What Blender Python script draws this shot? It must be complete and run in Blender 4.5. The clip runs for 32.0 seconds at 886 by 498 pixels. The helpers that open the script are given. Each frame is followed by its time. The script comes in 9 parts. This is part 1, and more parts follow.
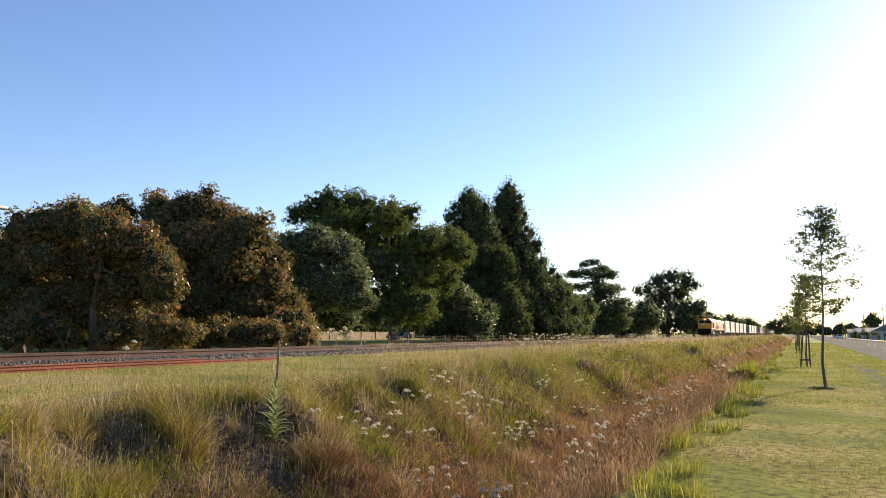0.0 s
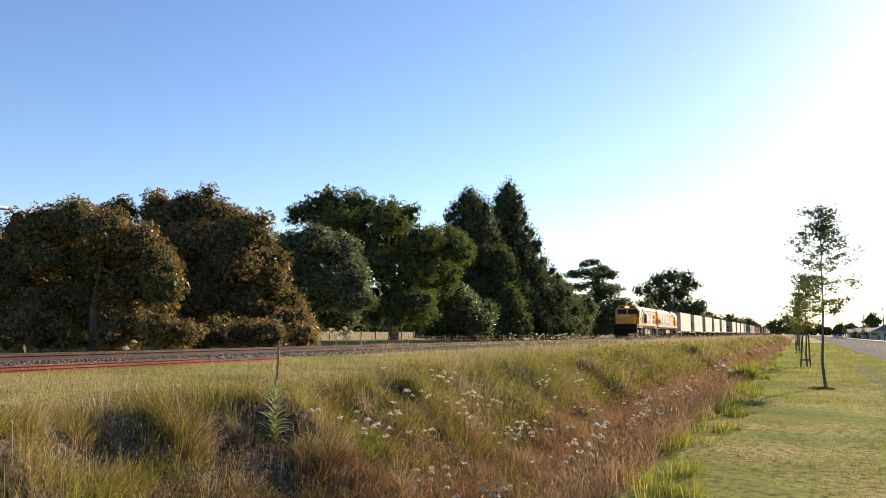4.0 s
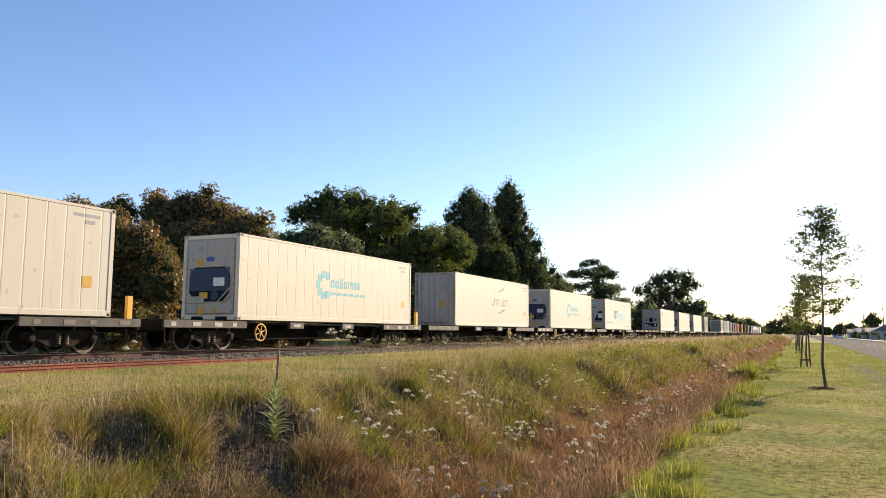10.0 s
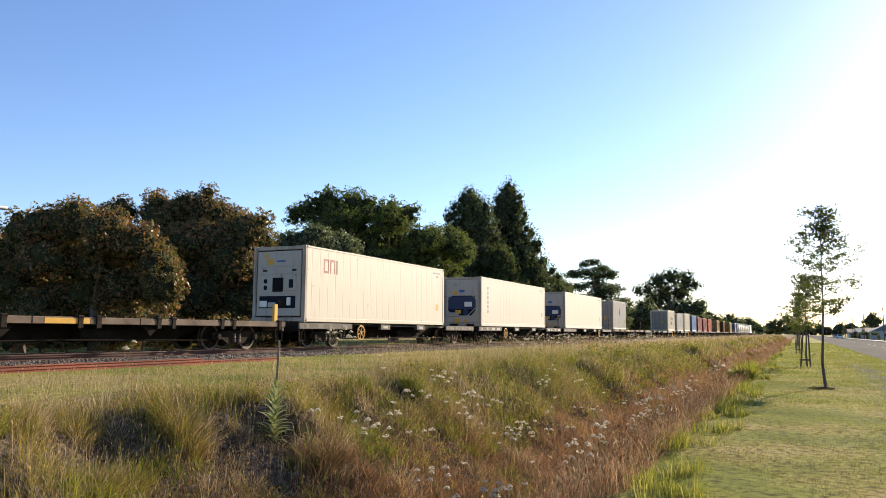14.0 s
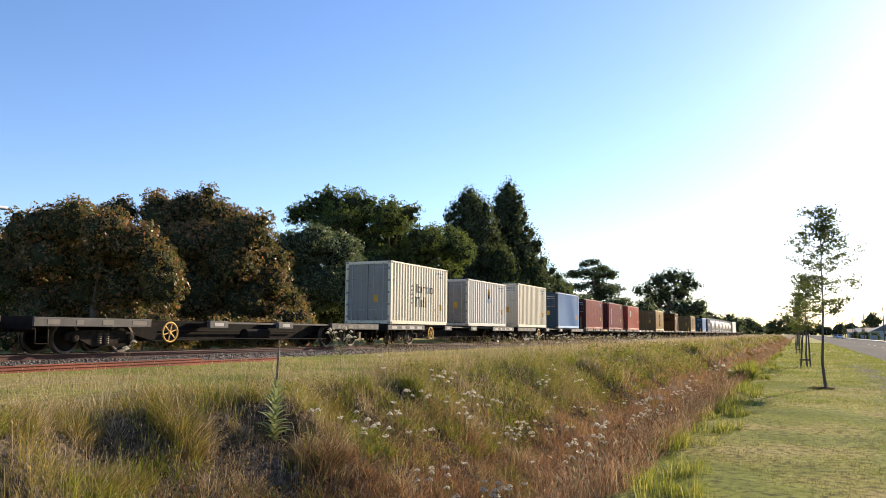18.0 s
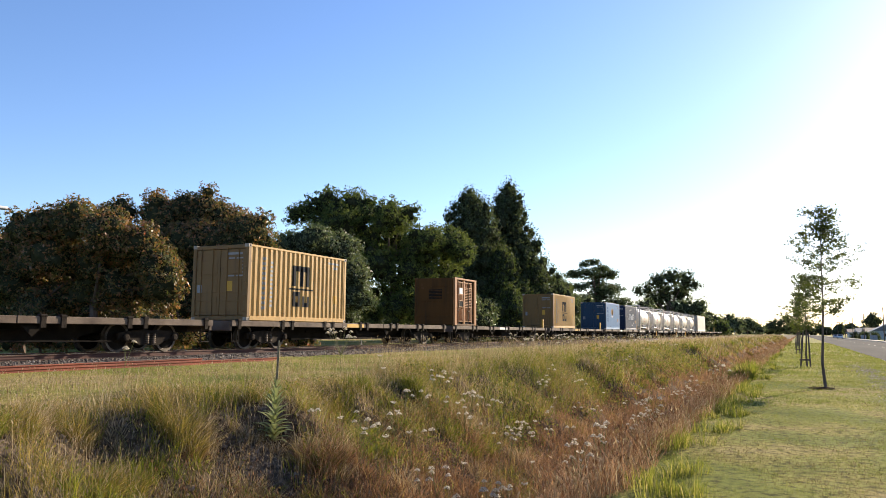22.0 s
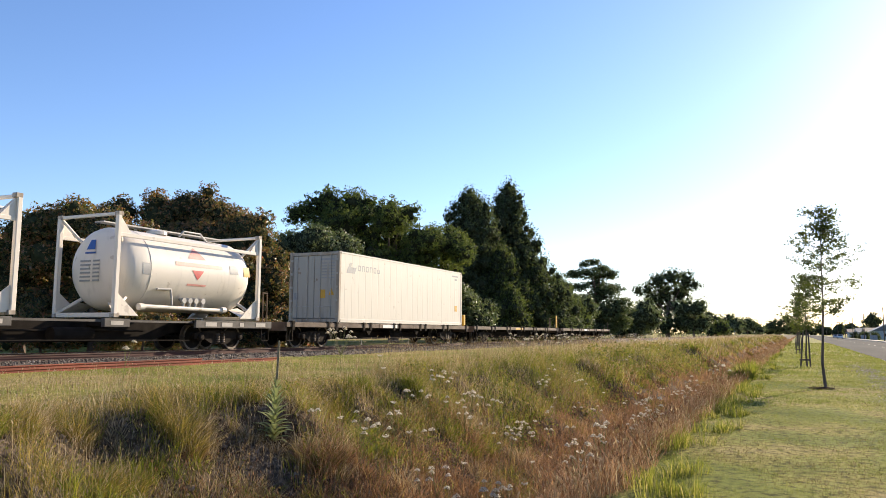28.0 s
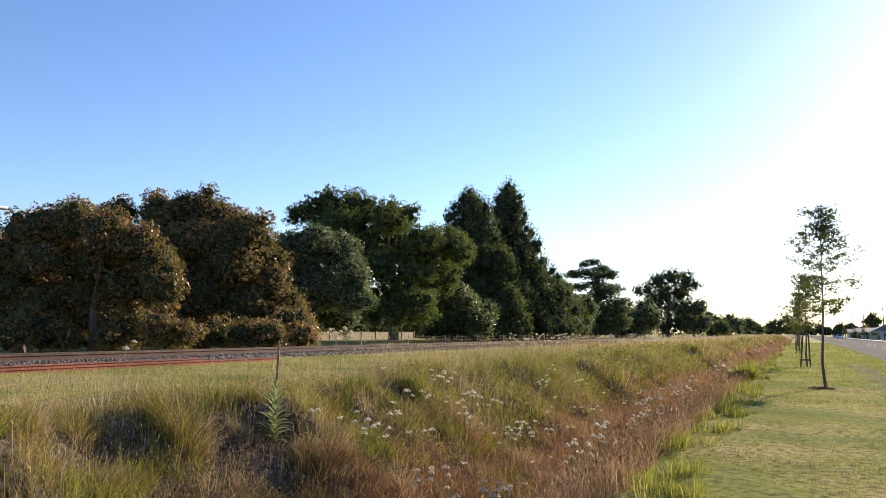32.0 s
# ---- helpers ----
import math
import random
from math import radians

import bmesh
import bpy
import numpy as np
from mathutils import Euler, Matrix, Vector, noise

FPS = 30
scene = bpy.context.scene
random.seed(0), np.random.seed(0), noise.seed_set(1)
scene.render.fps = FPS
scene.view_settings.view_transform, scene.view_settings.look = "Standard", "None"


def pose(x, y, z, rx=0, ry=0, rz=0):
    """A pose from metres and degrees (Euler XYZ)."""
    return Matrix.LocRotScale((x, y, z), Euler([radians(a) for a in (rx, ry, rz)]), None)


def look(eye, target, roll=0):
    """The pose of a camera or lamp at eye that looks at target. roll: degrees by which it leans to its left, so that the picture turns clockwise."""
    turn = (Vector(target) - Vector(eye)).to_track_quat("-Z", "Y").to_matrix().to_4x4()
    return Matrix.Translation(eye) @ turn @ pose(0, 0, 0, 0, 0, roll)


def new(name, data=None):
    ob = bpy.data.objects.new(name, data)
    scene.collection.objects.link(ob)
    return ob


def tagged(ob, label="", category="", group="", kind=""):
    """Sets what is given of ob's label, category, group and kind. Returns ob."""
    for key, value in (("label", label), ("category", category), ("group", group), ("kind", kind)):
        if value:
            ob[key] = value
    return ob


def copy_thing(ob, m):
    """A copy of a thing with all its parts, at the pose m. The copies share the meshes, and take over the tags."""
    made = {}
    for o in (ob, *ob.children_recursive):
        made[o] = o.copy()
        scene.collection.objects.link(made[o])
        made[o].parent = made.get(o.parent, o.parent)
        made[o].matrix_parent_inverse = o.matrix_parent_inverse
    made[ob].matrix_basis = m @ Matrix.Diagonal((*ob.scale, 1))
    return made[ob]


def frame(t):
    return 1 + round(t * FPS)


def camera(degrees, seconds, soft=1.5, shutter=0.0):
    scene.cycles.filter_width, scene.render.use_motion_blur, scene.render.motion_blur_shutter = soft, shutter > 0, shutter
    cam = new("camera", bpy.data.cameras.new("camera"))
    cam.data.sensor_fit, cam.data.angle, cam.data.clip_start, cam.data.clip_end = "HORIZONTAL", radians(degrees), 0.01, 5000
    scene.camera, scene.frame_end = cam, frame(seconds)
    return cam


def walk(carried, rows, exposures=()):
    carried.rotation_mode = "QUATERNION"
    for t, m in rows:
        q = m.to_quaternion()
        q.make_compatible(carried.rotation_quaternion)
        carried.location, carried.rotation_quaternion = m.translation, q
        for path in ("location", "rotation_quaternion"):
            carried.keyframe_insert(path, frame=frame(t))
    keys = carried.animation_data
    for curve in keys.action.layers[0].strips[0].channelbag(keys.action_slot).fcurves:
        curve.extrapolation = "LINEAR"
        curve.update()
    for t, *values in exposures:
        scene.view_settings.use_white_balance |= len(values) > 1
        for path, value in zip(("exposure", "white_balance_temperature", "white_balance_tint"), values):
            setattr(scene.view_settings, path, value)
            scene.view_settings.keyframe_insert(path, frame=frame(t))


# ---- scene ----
# The plan: y runs along the railway, x to the east, the lawn lies at z = 0.
EYE_Z, RAIL_Z, TRACK_X = 1.5, 0.85, -17.82
SUN_TURN, SUN_UP = 17.0, 19.0

# ---- camera ----
cam = camera(61.15, 32.0, soft=0.8)
view = pose(0, 0, EYE_Z, 96.27, 0, 25.31) @ pose(0, 0, 0, 0, 0, 0.415)
# the clip's white balance cools a little while the train passes
walk(cam, [(0, view), (32, view)], [(0, 1.22, 6950, 10), (9, 1.22, 6950, 10), (16.5, 1.22, 6520, 10), (32, 1.22, 6480, 10)])

# ---- light ----
world = bpy.data.worlds.new("sky")
scene.world = world
world.use_nodes = True
wn, wl = world.node_tree.nodes, world.node_tree.links
sky = wn.new("ShaderNodeTexSky")
sky.sky_type, sky.sun_disc = "NISHITA", False
sky.sun_elevation, sky.sun_rotation = radians(SUN_UP), radians(SUN_TURN)
sky.air_density, sky.dust_density, sky.ozone_density = 1.0, 0.24, 1.8
rich = wn.new("ShaderNodeMixRGB")
rich.blend_type, rich.inputs[0].default_value = "MULTIPLY", 1.0
rich.inputs[2].default_value = (0.95, 0.99, 1.21, 1)
clear = wn.new("ShaderNodeHueSaturation")
clear.inputs["Saturation"].default_value = 1.08
wl.new(sky.outputs[0], clear.inputs["Color"])
wl.new(clear.outputs[0], rich.inputs[1])
wl.new(rich.outputs[0], wn["Background"].inputs[0])
wn["Background"].inputs[1].default_value = 0.08
sun = new("sun", bpy.data.lights.new("sun", "SUN"))
sun.data.energy, sun.data.angle, sun.data.color = 5.0, radians(0.55), (1.0, 0.845, 0.65)
_a, _e = radians(SUN_TURN), radians(SUN_UP)
sun.matrix_world = look((300 * math.sin(_a) * math.cos(_e), 300 * math.cos(_a) * math.cos(_e), 300 * math.sin(_e)), (0, 0, 0))


# ---- materials ----
def node_set(name):
    m = bpy.data.materials.new(name)
    m.use_nodes = True
    nt = m.node_tree
    return m, nt.nodes, nt.links, nt.nodes["Principled BSDF"]


def ramp_node(nodes, stops):
    r = nodes.new("ShaderNodeValToRGB")
    el = r.color_ramp.elements
    while len(el) < len(stops):
        el.new(0.5)
    for e, (p, c) in zip(el, stops):
        e.position, e.color = p, (*c, 1)
    return r


def noise_node(nodes, links, scale, detail=5, coord="Object", stretch=None):
    tc, n = nodes.new("ShaderNodeTexCoord"), nodes.new("ShaderNodeTexNoise")
    n.inputs["Scale"].default_value, n.inputs["Detail"].default_value = scale, detail
    if stretch:
        mp = nodes.new("ShaderNodeMapping")
        mp.inputs["Scale"].default_value = stretch
        links.new(tc.outputs[coord], mp.inputs[0])
        links.new(mp.outputs[0], n.inputs["Vector"])
    else:
        links.new(tc.outputs[coord], n.inputs["Vector"])
    return n


def bump_node(nodes, links, height, bsdf, strength, dist=0.02):
    b = nodes.new("ShaderNodeBump")
    b.inputs["Strength"].default_value, b.inputs["Distance"].default_value = strength, dist
    links.new(height, b.inputs["Height"])
    links.new(b.outputs[0], bsdf.inputs["Normal"])


def surface(name, base, dark=None, fine=None, rough=0.6, metal=0.0, scale=1.5, grain=30.0, bump=0.3, stretch=None, dirt=0.45, spread=0.18, coord="Object", gloss=0.3):
    """A surface with stains (large) and grain (small); dark is the colour of the stains."""
    m, n, l, b = node_set(name)
    dark = dark or tuple(c * 0.55 for c in base)
    fine = fine or tuple(min(1, c * 1.12) for c in base)
    big = noise_node(n, l, scale, 6, coord, stretch)
    small = noise_node(n, l, grain, 4, coord)
    r = ramp_node(n, [(dirt - spread, dark), (dirt + spread, base), (0.85, fine)])
    l.new(big.outputs[0], r.inputs[0])
    mix = n.new("ShaderNodeMixRGB")
    mix.blend_type, mix.inputs[0].default_value = "MULTIPLY", 0.55
    g = ramp_node(n, [(0.3, (0.72, 0.72, 0.72)), (0.62, (1, 1, 1))])
    l.new(small.outputs[0], g.inputs[0])
    l.new(r.outputs[0], mix.inputs[1])
    l.new(g.outputs[0], mix.inputs[2])
    l.new(mix.outputs[0], b.inputs["Base Color"])
    rr = n.new("ShaderNodeMapRange")
    rr.inputs[3].default_value, rr.inputs[4].default_value = max(0.03, rough - 0.12), min(1, rough + 0.15)
    l.new(small.outputs[0], rr.inputs[0])
    l.new(rr.outputs[0], b.inputs["Roughness"])
    b.inputs["Metallic"].default_value = metal
    b.inputs["Specular IOR Level"].default_value = gloss
    if bump:
        bump_node(n, l, small.outputs[0], b, bump)
    return m


def leafy(name, stops, through_light=0.4, rough=0.5, gloss=0.25, patches=0.0, sift=(1.0, 1.0, 0.55)):
    """Leaves or blades: each piece takes its own tint, light passes through them, larger patches shift the tint."""
    m, n, l, b = node_set(name)
    geo = n.new("ShaderNodeNewGeometry")
    r = ramp_node(n, stops)
    pick = geo.outputs["Random Per Island"]
    if patches:
        big = noise_node(n, l, 0.45, 3)
        mx = n.new("ShaderNodeMath")
        mx.operation = "MULTIPLY_ADD"
        mx.inputs[1].default_value = patches * 2
        sub = n.new("ShaderNodeMath")
        sub.operation = "MULTIPLY_ADD"
        sub.inputs[1].default_value, sub.inputs[2].default_value = 1 - patches * 0.6, -patches * 0.7
        l.new(pick, sub.inputs[0])
        l.new(big.outputs[0], mx.inputs[0])
        l.new(sub.outputs[0], mx.inputs[2])
        pick = mx.outputs[0]
    l.new(pick, r.inputs[0])
    l.new(r.outputs[0], b.inputs["Base Color"])
    b.inputs["Roughness"].default_value = rough
    b.inputs["Specular IOR Level"].default_value = gloss
    tr = n.new("ShaderNodeBsdfTranslucent")
    warm = n.new("ShaderNodeMixRGB")
    warm.blend_type, warm.inputs[0].default_value = "MULTIPLY", 1.0
    warm.inputs[2].default_value = (*sift, 1)
    l.new(r.outputs[0], warm.inputs[1])
    l.new(warm.outputs[0], tr.inputs[0])
    ms = n.new("ShaderNodeMixShader")
    ms.inputs[0].default_value = through_light
    l.new(b.outputs[0], ms.inputs[1])
    l.new(tr.outputs[0], ms.inputs[2])
    l.new(ms.outputs[0], n["Material Output"].inputs[0])
    return m


def plain(name, color, rough=0.5, metal=0.0, **kw):
    return surface(name, color, tuple(c * 0.8 for c in color), None, rough, metal, gloss=kw.get("gloss", 0.3), bump=kw.get("bump", 0.1), grain=kw.get("grain", 40), scale=kw.get("scale", 3))


def glass(name, color=(0.02, 0.025, 0.03), rough=0.05):
    m, n, l, b = node_set(name)
    b.inputs["Base Color"].default_value = (*color, 1)
    b.inputs["Roughness"].default_value = rough
    b.inputs["Specular IOR Level"].default_value = 0.35 if color[0] > 0.1 else 0.1
    return m


def glow(name, color, power):
    m, n, l, b = node_set(name)
    b.inputs["Base Color"].default_value = (*color, 1)
    b.inputs["Emission Color"].default_value = (*color, 1)
    b.inputs["Emission Strength"].default_value = power
    return m


# ---- mesh building ----
class Shape:
    """Collects the points and faces of one mesh; some faces may carry a second material."""

    def __init__(self):
        self.v, self.f, self.mi, self.k = [], [], [], 0

    def add(self, v, f):
        o = len(self.v)
        self.v += [tuple(p) for p in v]
        self.f += [tuple(i + o for i in q) for q in f]
        self.mi += [self.k] * len(f)
        return self

    def slab(self, lo, hi, c=0.0):
        """A box from lo to hi with its edges cut by c."""
        (x0, y0, z0), (x1, y1, z1) = lo, hi
        if c <= 0:
            v = [(x, y, z) for x in (x0, x1) for y in (y0, y1) for z in (z0, z1)]
            return self.add(v, [(0, 1, 3, 2), (4, 6, 7, 5), (0, 4, 5, 1), (2, 3, 7, 6), (0, 2, 6, 4), (1, 5, 7, 3)])
        c = min(c, (x1 - x0) * 0.45, (y1 - y0) * 0.45, (z1 - z0) * 0.45)
        v, ix = [], {}
        for i, x in enumerate((x0, x1)):
            for j, y in enumerate((y0, y1)):
                for k, z in enumerate((z0, z1)):
                    sx, sy, sz = (c if i == 0 else -c), (c if j == 0 else -c), (c if k == 0 else -c)
                    for a, p in enumerate(((x, y + sy, z + sz), (x + sx, y, z + sz), (x + sx, y + sy, z))):
                        ix[i, j, k, a] = len(v)
                        v.append(p)
        f = []
        for i in (0, 1):
            q = [ix[i, 0, 0, 0], ix[i, 1, 0, 0], ix[i, 1, 1, 0], ix[i, 0, 1, 0]]
            f.append(q if i else q[::-1])
            q = [ix[0, i, 0, 1], ix[0, i, 1, 1], ix[1, i, 1, 1], ix[1, i, 0, 1]]
            f.append(q if i else q[::-1])
            q = [ix[0, 0, i, 2], ix[1, 0, i, 2], ix[1, 1, i, 2], ix[0, 1, i, 2]]
            f.append(q if i else q[::-1])
            for j in (0, 1):
                f.append([ix[i, j, 0, 0], ix[i, j, 1, 0], ix[i, j, 1, 1], ix[i, j, 0, 1]])
                f.append([ix[i, 0, j, 0], ix[i, 1, j, 0], ix[i, 1, j, 2], ix[i, 0, j, 2]])
                f.append([ix[0, i, j, 1], ix[1, i, j, 1], ix[1, i, j, 2], ix[0, i, j, 2]])
                for k in (0, 1):
                    f.append([ix[i, j, k, 0], ix[i, j, k, 1], ix[i, j, k, 2]])
        return self.add(v, f)

    def tube(self, a, b, r, r2=None, n=8, caps=True):
        a, b = Vector(a), Vector(b)
        d = (b - a).normalized()
        s = d.orthogonal().normalized()
        t = d.cross(s)
        r2 = r if r2 is None else r2
        v = [a + (s * math.cos(q) + t * math.sin(q)) * r for q in (2 * math.pi * i / n for i in range(n))]
        v += [b + (s * math.cos(q) + t * math.sin(q)) * r2 for q in (2 * math.pi * i / n for i in range(n))]
        f = [(i, (i + 1) % n, n + (i + 1) % n, n + i) for i in range(n)]
        if caps:
            f += [tuple(range(n))[::-1], tuple(range(n, 2 * n))]
        return self.add(v, f)

    def path(self, pts, r, n=6):
        for a, b in zip(pts, pts[1:]):
            self.tube(a, b, r, n=n)
        return self

    def lathe(self, prof, n=20, o=(0, 0, 0), axis="x"):
        """prof: (distance along the axis, radius)."""
        v = []
        for s, r in prof:
            for i in range(n):
                q = 2 * math.pi * i / n
                p = (s, r * math.cos(q), r * math.sin(q))
                p = p if axis == "x" else (p[1], p[0], p[2]) if axis == "y" else (p[1], p[2], p[0])
                v.append((p[0] + o[0], p[1] + o[1], p[2] + o[2]))
        f = [(j * n + i, j * n + (i + 1) % n, (j + 1) * n + (i + 1) % n, (j + 1) * n + i) for j in range(len(prof) - 1) for i in range(n)]
        return self.add(v, f)

    def sheet(self, quad):
        return self.add(quad, [(0, 1, 2, 3)])

    def prism(self, poly, x0, x1):
        """A polygon in (y, z) drawn out along x."""
        n = len(poly)
        v = [(x0, y, z) for y, z in poly] + [(x1, y, z) for y, z in poly]
        return self.add(v, [tuple(range(n))[::-1], tuple(range(n, 2 * n))] + [(i, (i + 1) % n, n + (i + 1) % n, n + i) for i in range(n)])


def link_mesh(name, v, f, mats, mi=None, smooth=False):
    me = bpy.data.meshes.new(name)
    me.from_pydata(v, [], f)
    for m in mats:
        me.materials.append(m)
    if mi is not None:
        me.polygons.foreach_set("material_index", mi)
    bm = bmesh.new()
    bm.from_mesh(me)
    bmesh.ops.recalc_face_normals(bm, faces=bm.faces)
    bm.to_mesh(me)
    bm.free()
    if smooth:
        me.polygons.foreach_set("use_smooth", [True] * len(me.polygons))
    return me


def part(name, sh, material, parent=None, label="", smooth=False, at=None):
    """Links a Shape as one mesh object, under a thing or a part where one is given."""
    mats = material if isinstance(material, (list, tuple)) else [material]
    ob = new(name, link_mesh(name, sh.v, sh.f, mats, sh.mi, smooth))
    if parent:
        ob.parent = parent
    if at:
        ob.location = at
    if label:
        ob["label"] = label
    if name == "lettering":
        ob["kind"] = "stuff"
    return ob


def again(ob, at, parent=None):
    """The same mesh once more as an object of its own."""
    o = ob.copy()
    scene.collection.objects.link(o)
    o.parent = parent or ob.parent
    o.location = at
    return o


def thing(name, label, category, group="", at=(0, 0, 0)):
    e = new(name)
    e.location = at
    return tagged(e, label, category, group)


def fast_mesh(name, verts, tri=None, quads=None, mats=(), smooth=False):
    """A mesh from arrays."""
    me = bpy.data.meshes.new(name)
    me.vertices.add(len(verts))
    me.vertices.foreach_set("co", np.asarray(verts, np.float32).ravel())
    nt, nq = (0 if tri is None else len(tri)), (0 if quads is None else len(quads))
    loops = np.concatenate([np.asarray(a, np.int32).ravel() for a in (tri, quads) if a is not None])
    me.loops.add(len(loops))
    me.loops.foreach_set("vertex_index", loops)
    me.polygons.add(nt + nq)
    starts = np.concatenate([np.arange(nt) * 3, nt * 3 + np.arange(nq) * 4]).astype(np.int32)
    me.polygons.foreach_set("loop_start", starts)
    me.polygons.foreach_set("loop_total", np.concatenate([np.full(nt, 3), np.full(nq, 4)]).astype(np.int32))
    for m in mats:
        me.materials.append(m)
    me.update(calc_edges=True)
    if smooth:
        me.polygons.foreach_set("use_smooth", [True] * (nt + nq))
    me.validate()
    return me

# ---- ground ----
def smooth_step(a, b, x):
    t = np.clip((x - a) / (b - a), 0, 1)
    return t * t * (3 - 2 * t)


def wave(x, y, s):
    """Soft unevenness in metres, about -1 to 1."""
    return (np.sin(x * 1.7 * s + y * 0.9 * s + 1.3) + np.sin(y * 2.3 * s - x * 0.6 * s + 0.4) + np.sin((x + y) * 3.1 * s + 2.1) * 0.6 + np.sin((x * 1.9 - y * 2.7) * s * 1.7) * 0.5) / 3.1


def ground_z(x, y):
    """Height of the land: lawn, ditch, its far bank, the strip beside the track, the track bed, the land behind."""
    x, y = np.asarray(x, float), np.asarray(y, float)
    bend = 0.22 * np.sin(y * 0.21) + 0.2 * np.sin(y * 0.63 + 1) + 0.13 * np.sin(y * 1.37 + 0.6) + 0.06 * np.sin(y * 2.9)
    xe = x - bend * np.exp(-((x + 6.2) / 2.6) ** 2)
    z = np.zeros_like(xe)
    edge = 0.07 * np.sin(y * 1.9) + 0.06 * np.sin(y * 4.3 + 1) + 0.08 * np.sin(y * 0.7)
    z = z - 1.4 * smooth_step(-1.35, -4.0, xe + edge * np.exp(-((x + 1.9) / 0.8) ** 2))
    # the upper bank is gnawed into scallops and overhung by tufts
    bite = 0.22 * np.sin(y * 2.6 + 0.5) + 0.15 * np.sin(y * 1.25 + 2.2) + 0.12 * np.sin(y * 5.3)
    far = smooth_step(13, 24, y)
    bite = bite * (1 - 0.6 * far) + far * (0.3 * np.sin(y * 0.83 + 1.0) + 0.3 * np.sin(y * 0.37 + 4))
    xb = xe - bite * np.exp(-((x + 7.4) / 1.5) ** 2)
    z = z + 1.1 * smooth_step(-4.9, -7.2, xb) + 0.62 * smooth_step(-7.0, -8.1, xb) + 0.23 * smooth_step(-8.0, -9.9, xe)
    z = z + 0.08 * smooth_step(-15.2, -16.2, xe)
    z = z - 0.35 * smooth_step(-21.5, -27, xe)
    amp = np.where(x < -9.5, 0.02, 0.1 - 0.083 * smooth_step(-3.2, -1.5, x))
    near_road = smooth_step(5.0, 4.0, x)
    rough = 0.05 * np.exp(-((x + 6.5) / 1.8) ** 2) * (wave(x, y, 3.1) + 0.7 * wave(y, x, 6.3))
    return z + rough + amp * near_road * (wave(x, y, 0.8) + (x > -1.4) * 1.3 * wave(y, x, 2.3)) - 0.10 * (1 - near_road)


def build_ground():
    xs = np.concatenate([[-2500, -900, -400, -200, -120, -80, -60, -50, -42, -36, -32], np.arange(-30, -15, 0.6), np.arange(-15, -9, 0.3), np.arange(-9, -4.6, 0.13), np.arange(-4.6, 3.0, 0.2), np.arange(3.0, 6, 0.4), [7, 9, 12, 14, 16, 20, 26, 40, 80, 200, 500, 1200, 2500]])
    ys = np.concatenate([[-600, -200, -80, -40, -20, -10], np.arange(-6, 4, 0.4), np.arange(4, 16, 0.14), np.arange(16, 34, 0.25), np.arange(34, 70, 0.8), np.arange(70, 140, 3), np.arange(140, 320, 12), [340, 380, 440, 520, 650, 900, 1400, 2600, 4500]])
    X, Y = np.meshgrid(xs, ys, indexing="ij")
    V = np.stack([X, Y, ground_z(X, Y)], -1).reshape(-1, 3)
    a, b = len(xs), len(ys)
    I = np.arange(a * b).reshape(a, b)
    Q = np.stack([I[:-1, :-1], I[1:, :-1], I[1:, 1:], I[:-1, 1:]], -1).reshape(-1, 4)
    m, n, l, bs = node_set("soil_and_turf")
    # turf tints over soil; the ditch banks show bare earth and litter
    n1, n2, n3 = noise_node(n, l, 0.35, 6), noise_node(n, l, 9, 6), noise_node(n, l, 60, 3)
    turf = ramp_node(n, [(0.36, (0.11, 0.135, 0.018)), (0.47, (0.2, 0.21, 0.04)), (0.54, (0.29, 0.25, 0.065)), (0.64, (0.36, 0.27, 0.125))])
    l.new(n1.outputs[0], turf.inputs[0])
    fine = ramp_node(n, [(0.36, (0.28, 0.27, 0.24)), (0.47, (0.7, 0.7, 0.64)), (0.6, (1, 1, 1))])
    l.new(n2.outputs[0], fine.inputs[0])
    mx = n.new("ShaderNodeMixRGB")
    mx.blend_type, mx.inputs[0].default_value = "MULTIPLY", 1.0
    l.new(turf.outputs[0], mx.inputs[1])
    l.new(fine.outputs[0], mx.inputs[2])
    soil = ramp_node(n, [(0.35, (0.04, 0.028, 0.02)), (0.52, (0.1, 0.07, 0.048)), (0.68, (0.2, 0.155, 0.115))])
    l.new(n2.outputs[0], soil.inputs[0])
    # the ditch lies between two lines of the plan
    tc, sep = n.new("ShaderNodeTexCoord"), n.new("ShaderNodeSeparateXYZ")
    l.new(tc.outputs["Object"], sep.inputs[0])
    w = n.new("ShaderNodeMath")
    w.operation = "MULTIPLY_ADD"
    w.inputs[1].default_value = 1.0
    l.new(n1.outputs[0], w.inputs[0])
    l.new(sep.outputs[0], w.inputs[2])
    band = ramp_node(n, [(0.08, (0, 0, 0)), (0.2, (1, 1, 1)), (0.8, (1, 1, 1)), (0.88, (0, 0, 0))])
    mr = n.new("ShaderNodeMapRange")
    mr.inputs[1].default_value, mr.inputs[2].default_value = -10.0, 0.0
    l.new(w.outputs[0], mr.inputs[0])
    l.new(mr.outputs[0], band.inputs[0])
    mz = n.new("ShaderNodeMixRGB")
    l.new(band.outputs[0], mz.inputs[0])
    l.new(mx.outputs[0], mz.inputs[1])
    l.new(soil.outputs[0], mz.inputs[2])
    l.new(mz.outputs[0], bs.inputs["Base Color"])
    bs.inputs["Roughness"].default_value = 1.0
    bs.inputs["Specular IOR Level"].default_value = 0.03
    bs.inputs["Sheen Weight"].default_value, bs.inputs["Sheen Roughness"].default_value = 0.06, 0.5
